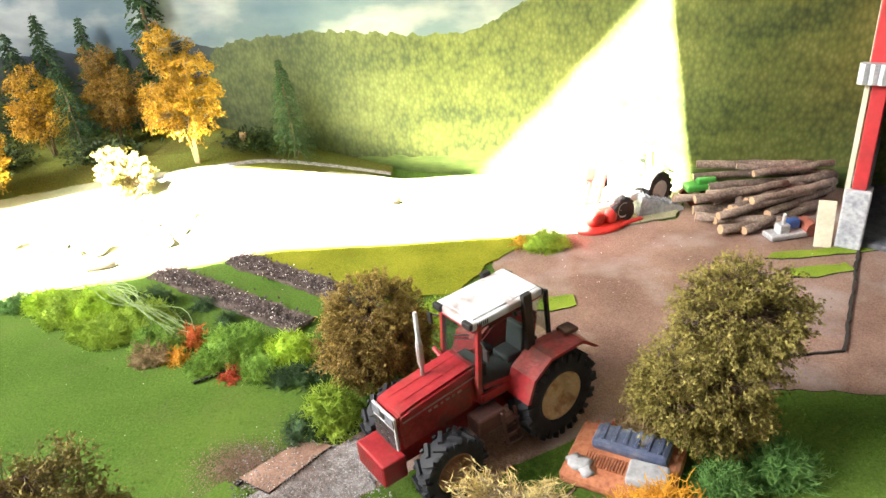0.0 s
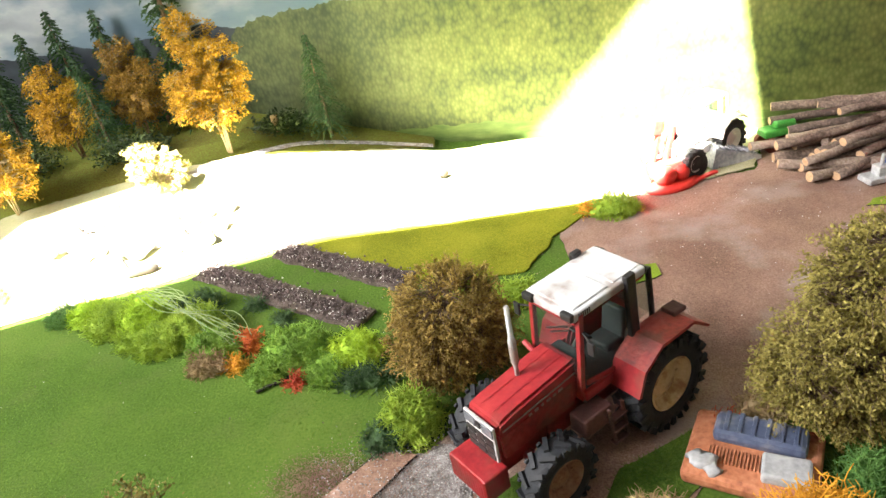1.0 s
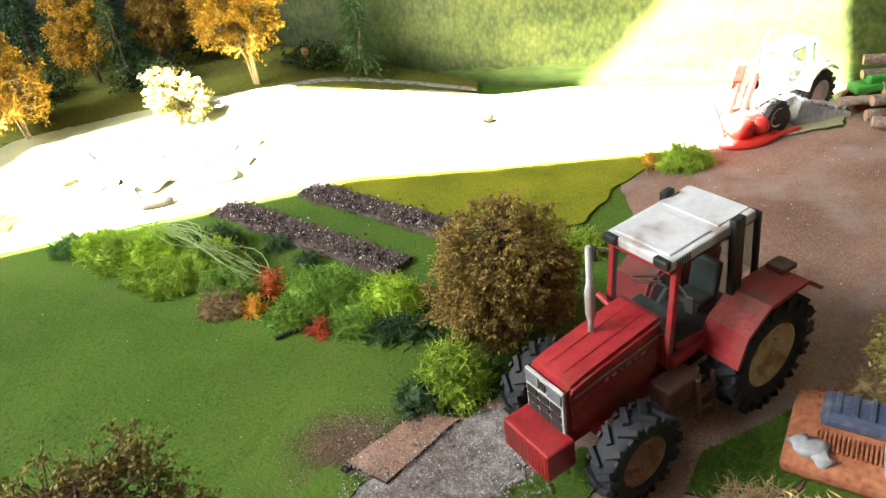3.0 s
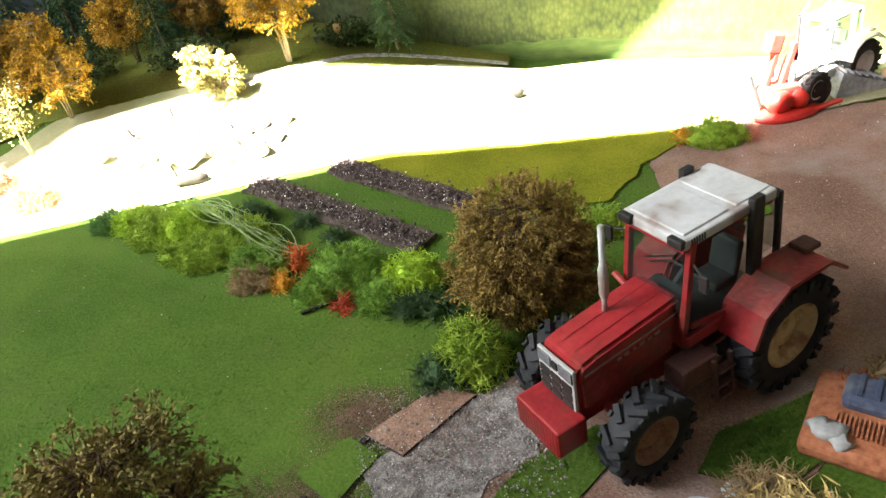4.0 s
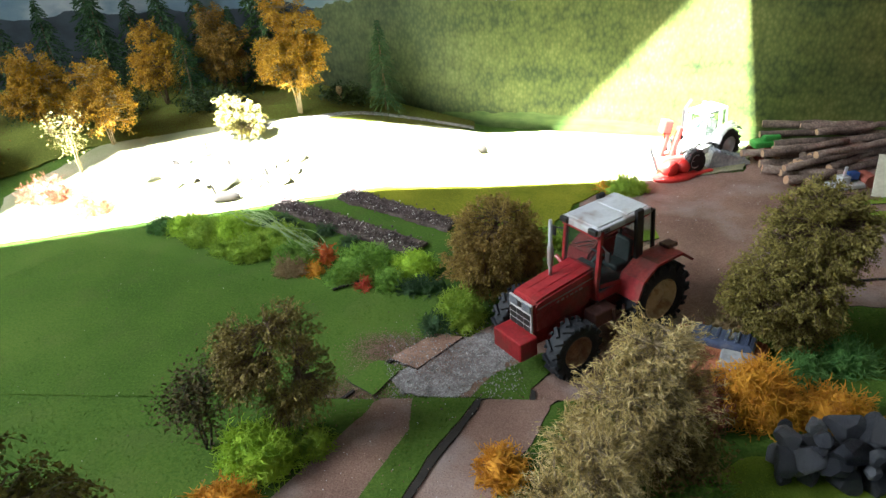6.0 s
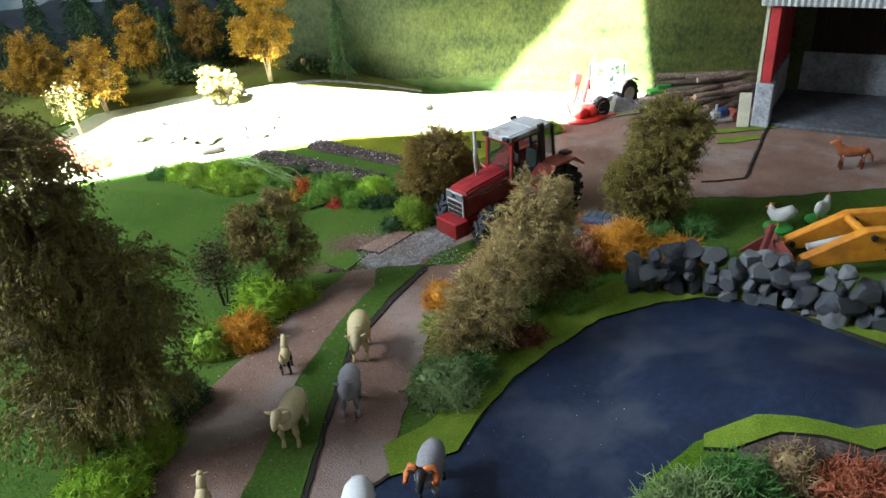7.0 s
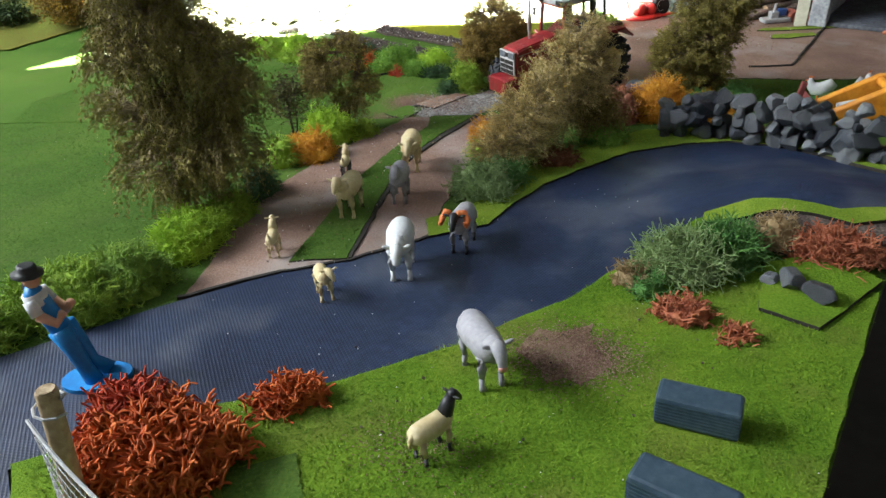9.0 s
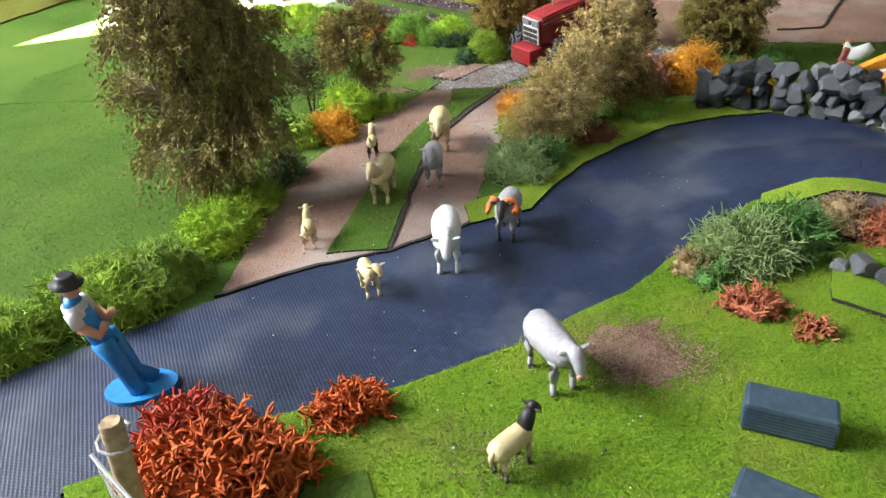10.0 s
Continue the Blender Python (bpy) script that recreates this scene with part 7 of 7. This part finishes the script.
for s in (1, -1):
    egg(bm, (0.44, s * 0.07, 1.0), (0.03, 0.03, 0.08))
    for x in (0.24, -0.36):
        loft(bm, [((x, s * 0.08, 0.5), 0.06, 0.06), ((x, s * 0.08, 0.22), 0.035, 0.035), ((x + 0.02, s * 0.08, 0), 0.04, 0.04)], 8)
loft(bm, [((-0.46, 0, 0.62), 0.04, 0.04), ((-0.62, 0, 0.40), 0.04, 0.04), ((-0.66, 0, 0.2), 0.015, 0.015)], 7)
for v in bm.verts:
    v.co *= 0.034
tagged(part("toy_dog", bm, dog_tan, None, "", at(0.360, 0.444, 172, 0.0006)), "tan toy dog standing in front of the barn", "toy dog")

# shepherd figurine on its base
cloth_blue = material("overall_blue", [(0.01, 0.16, 0.46), (0.02, 0.24, 0.6)], 60, 0.45, 0.1)
skin_toy = material("figure_tan", [(0.5, 0.25, 0.15), (0.58, 0.32, 0.2)], 60, 0.6, 0.1)
bm = bmesh.new()
plate(bm, [(0.013 * math.cos(a) * (1.25 if math.cos(a) > 0 else 1), 0.010 * math.sin(a)) for a in [2 * math.pi * i / 24 for i in range(24)]], 0, 0.002)
for s in (1, -1):
    loft(bm, [((0.004 + s * 0.002, s * 0.0035, 0.002), 0.0034, 0.0042), ((0.000, s * 0.0032, 0.008), 0.0030, 0.0034), ((-0.002, s * 0.003, 0.018), 0.0034, 0.0038), ((-0.005, s * 0.0025, 0.028), 0.0044, 0.0046)], 10, 0)
loft(bm, [((-0.004, 0, 0.024), 0.0050, 0.0044), ((-0.007, 0, 0.032), 0.0046, 0.0042), ((-0.0095, 0, 0.039), 0.0052, 0.0044), ((-0.0105, 0, 0.045), 0.0048, 0.0038), ((-0.0105, 0, 0.048), 0.0025, 0.0025)], 12, 0)
loft(bm, [((-0.0098, 0, 0.0385), 0.0055, 0.0047), ((-0.0108, 0, 0.0455), 0.0051, 0.0041)], 12, 1)
for s in (1, -1):
    loft(bm, [((-0.0105, s * 0.0052, 0.044), 0.0024, 0.0026), ((-0.0085, s * 0.0066, 0.038), 0.0025, 0.0025)], 9, 1)
    loft(bm, [((-0.0085, s * 0.0066, 0.038), 0.0023, 0.0023), ((-0.003, s * 0.0056, 0.033), 0.0020, 0.0020), ((0.0, s * 0.0040, 0.037), 0.0018, 0.0018)], 9, 2)
egg(bm, (-0.0095, 0, 0.0515), (0.0036, 0.0033, 0.0042), None, 2)
lathe(bm, [(0.0058, 0), (0.0060, 0.0006), (0.0038, 0.0012), (0.0036, 0.0036), (0.0026, 0.0044)], Matrix.Translation((-0.0100, 0, 0.0535)) @ Matrix.Rotation(radians(8), 4, "Y"), 20, 3)
loft(bm, [((-0.0125, 0.002, 0.0535), 0.0030, 0.0012), ((-0.0135, 0.002, 0.047), 0.0030, 0.0012), ((-0.0132, 0.001, 0.042), 0.0015, 0.0008)], 8, 3)
bmesh.ops.recalc_face_normals(bm, faces=bm.faces[:])
tagged(part("shepherd_figurine", bm, [cloth_blue, white_toy, skin_toy, black_toy], None, "", at(-0.1765, -0.103, 15, ROADZ)), "painted figurine in blue overalls and a black hat", "figurine")

# bales
bale_blue = material("bale_wrap", [(0.022, 0.042, 0.066), (0.036, 0.062, 0.090), (0.06, 0.088, 0.118)], 60, 0.45, 0.2, fine=6)


def bale(m):
    ob = thing("bale", m, "dark blue-grey wrapped rectangular bale on the grass", "bale", "wrapped bales")
    w = part("wrap", box(bmesh.new(), (0, 0, 0.0062), (0.029, 0.0125, 0.0122), bevel=0.0014), bale_blue, ob)
    for i in range(7):
        part("string", box(bmesh.new(), (0, 0, 0.0020 + i * 0.0014), (0.0282, 0.0129, 0.0004)), bale_blue, w)
    return ob


b1 = bale(at(0.0700, -0.1085, -16, 0.0026))
copy_thing(b1, at(0.0585, -0.1510, -28, 0.0026))

# fence
stake_wood = material("stake_wood", [(0.34, 0.24, 0.13), (0.52, 0.40, 0.25)], 120, 0.8, 0.4, fine=4)
cord_mat = material("white_cord", [(0.38, 0.37, 0.38), (0.5, 0.5, 0.5)], 400, 0.8, 0.4)
S1, S2 = Vector((-0.135, -0.1715, 0.0)), Vector((-0.047, -0.2155, 0.0))
for s, top, lean in ((S1, 0.054, (0.007, 0.0)), (S2, 0.047, (0.0, 0.002))):
    bm = bmesh.new()
    loft(bm, [((0, 0, -0.004), 0.0034, 0.0034), ((lean[0] * 0.4, lean[1] * 0.4, top * 0.4), 0.0033, 0.0033), ((lean[0], lean[1], top - 0.001), 0.0032, 0.0032), ((lean[0], lean[1], top), 0.0027, 0.0027)], 14)
    tagged(part("fence_stake", bm, stake_wood, None, "", at(s.x, s.y, 0, 0.0026)), "round pale wooden fence stake", "stake", "fence stakes")
fence_net = thing("fence_net", NEAR, "white cord netting hung between the stakes", "net")


def strand(pts, r, name):
    bm = bmesh.new()
    rings = []
    for i, p in enumerate(pts):
        along = (pts[min(i + 1, len(pts) - 1)] - pts[max(i - 1, 0)]).normalized()
        side = along.orthogonal().normalized()
        if rings and side.dot(last) < 0.2:
            side = (last - along * last.dot(along)).normalized()
        last = side
        up = along.cross(side)
        rings.append([bm.verts.new(p + (side * math.cos(a) + up * math.sin(a)) * r) for a in (k * math.pi / 3 for k in range(6))])
    for a, b in zip(rings, rings[1:]):
        for k in range(6):
            bm.faces.new((a[k], a[(k + 1) % 6], b[(k + 1) % 6], b[k]))
    part(name, bm, cord_mat, fence_net)


def net_at(u, v):
    """u along from stake to stake, v from the top cord down."""
    a, b = S1 + Vector((0.001, -0.0045, 0.048)), S2 + Vector((-0.004, -0.003, 0.045))
    p = a.lerp(b, u)
    sag = 4 * u * (1 - u)
    p.z -= 0.004 * sag + v * (0.038 - 0.004 * sag)
    p += Vector((-0.010, -0.020, 0)) * (0.5 * sag * v + 0.12 * sag)
    return p


strand([net_at(i / 16, 0) for i in range(17)], 0.0006, "top_cord")
for j in range(1, 13):
    strand([net_at(i / 14, j / 12) for i in range(15)], 0.00014, "cord")
for i in range(34):
    strand([net_at(i / 33 + 0.018 * (j % 2) * (1 if i < 33 else 0), j / 12) for j in range(13)], 0.00013, "cord")
strand([S1 + Vector((0.006 + 0.0048 * math.cos(a), 0.0048 * math.sin(a), 0.053 - 0.0006 * k)) for k, a in enumerate([i * 0.7 for i in range(10)])], 0.0005, "knot")
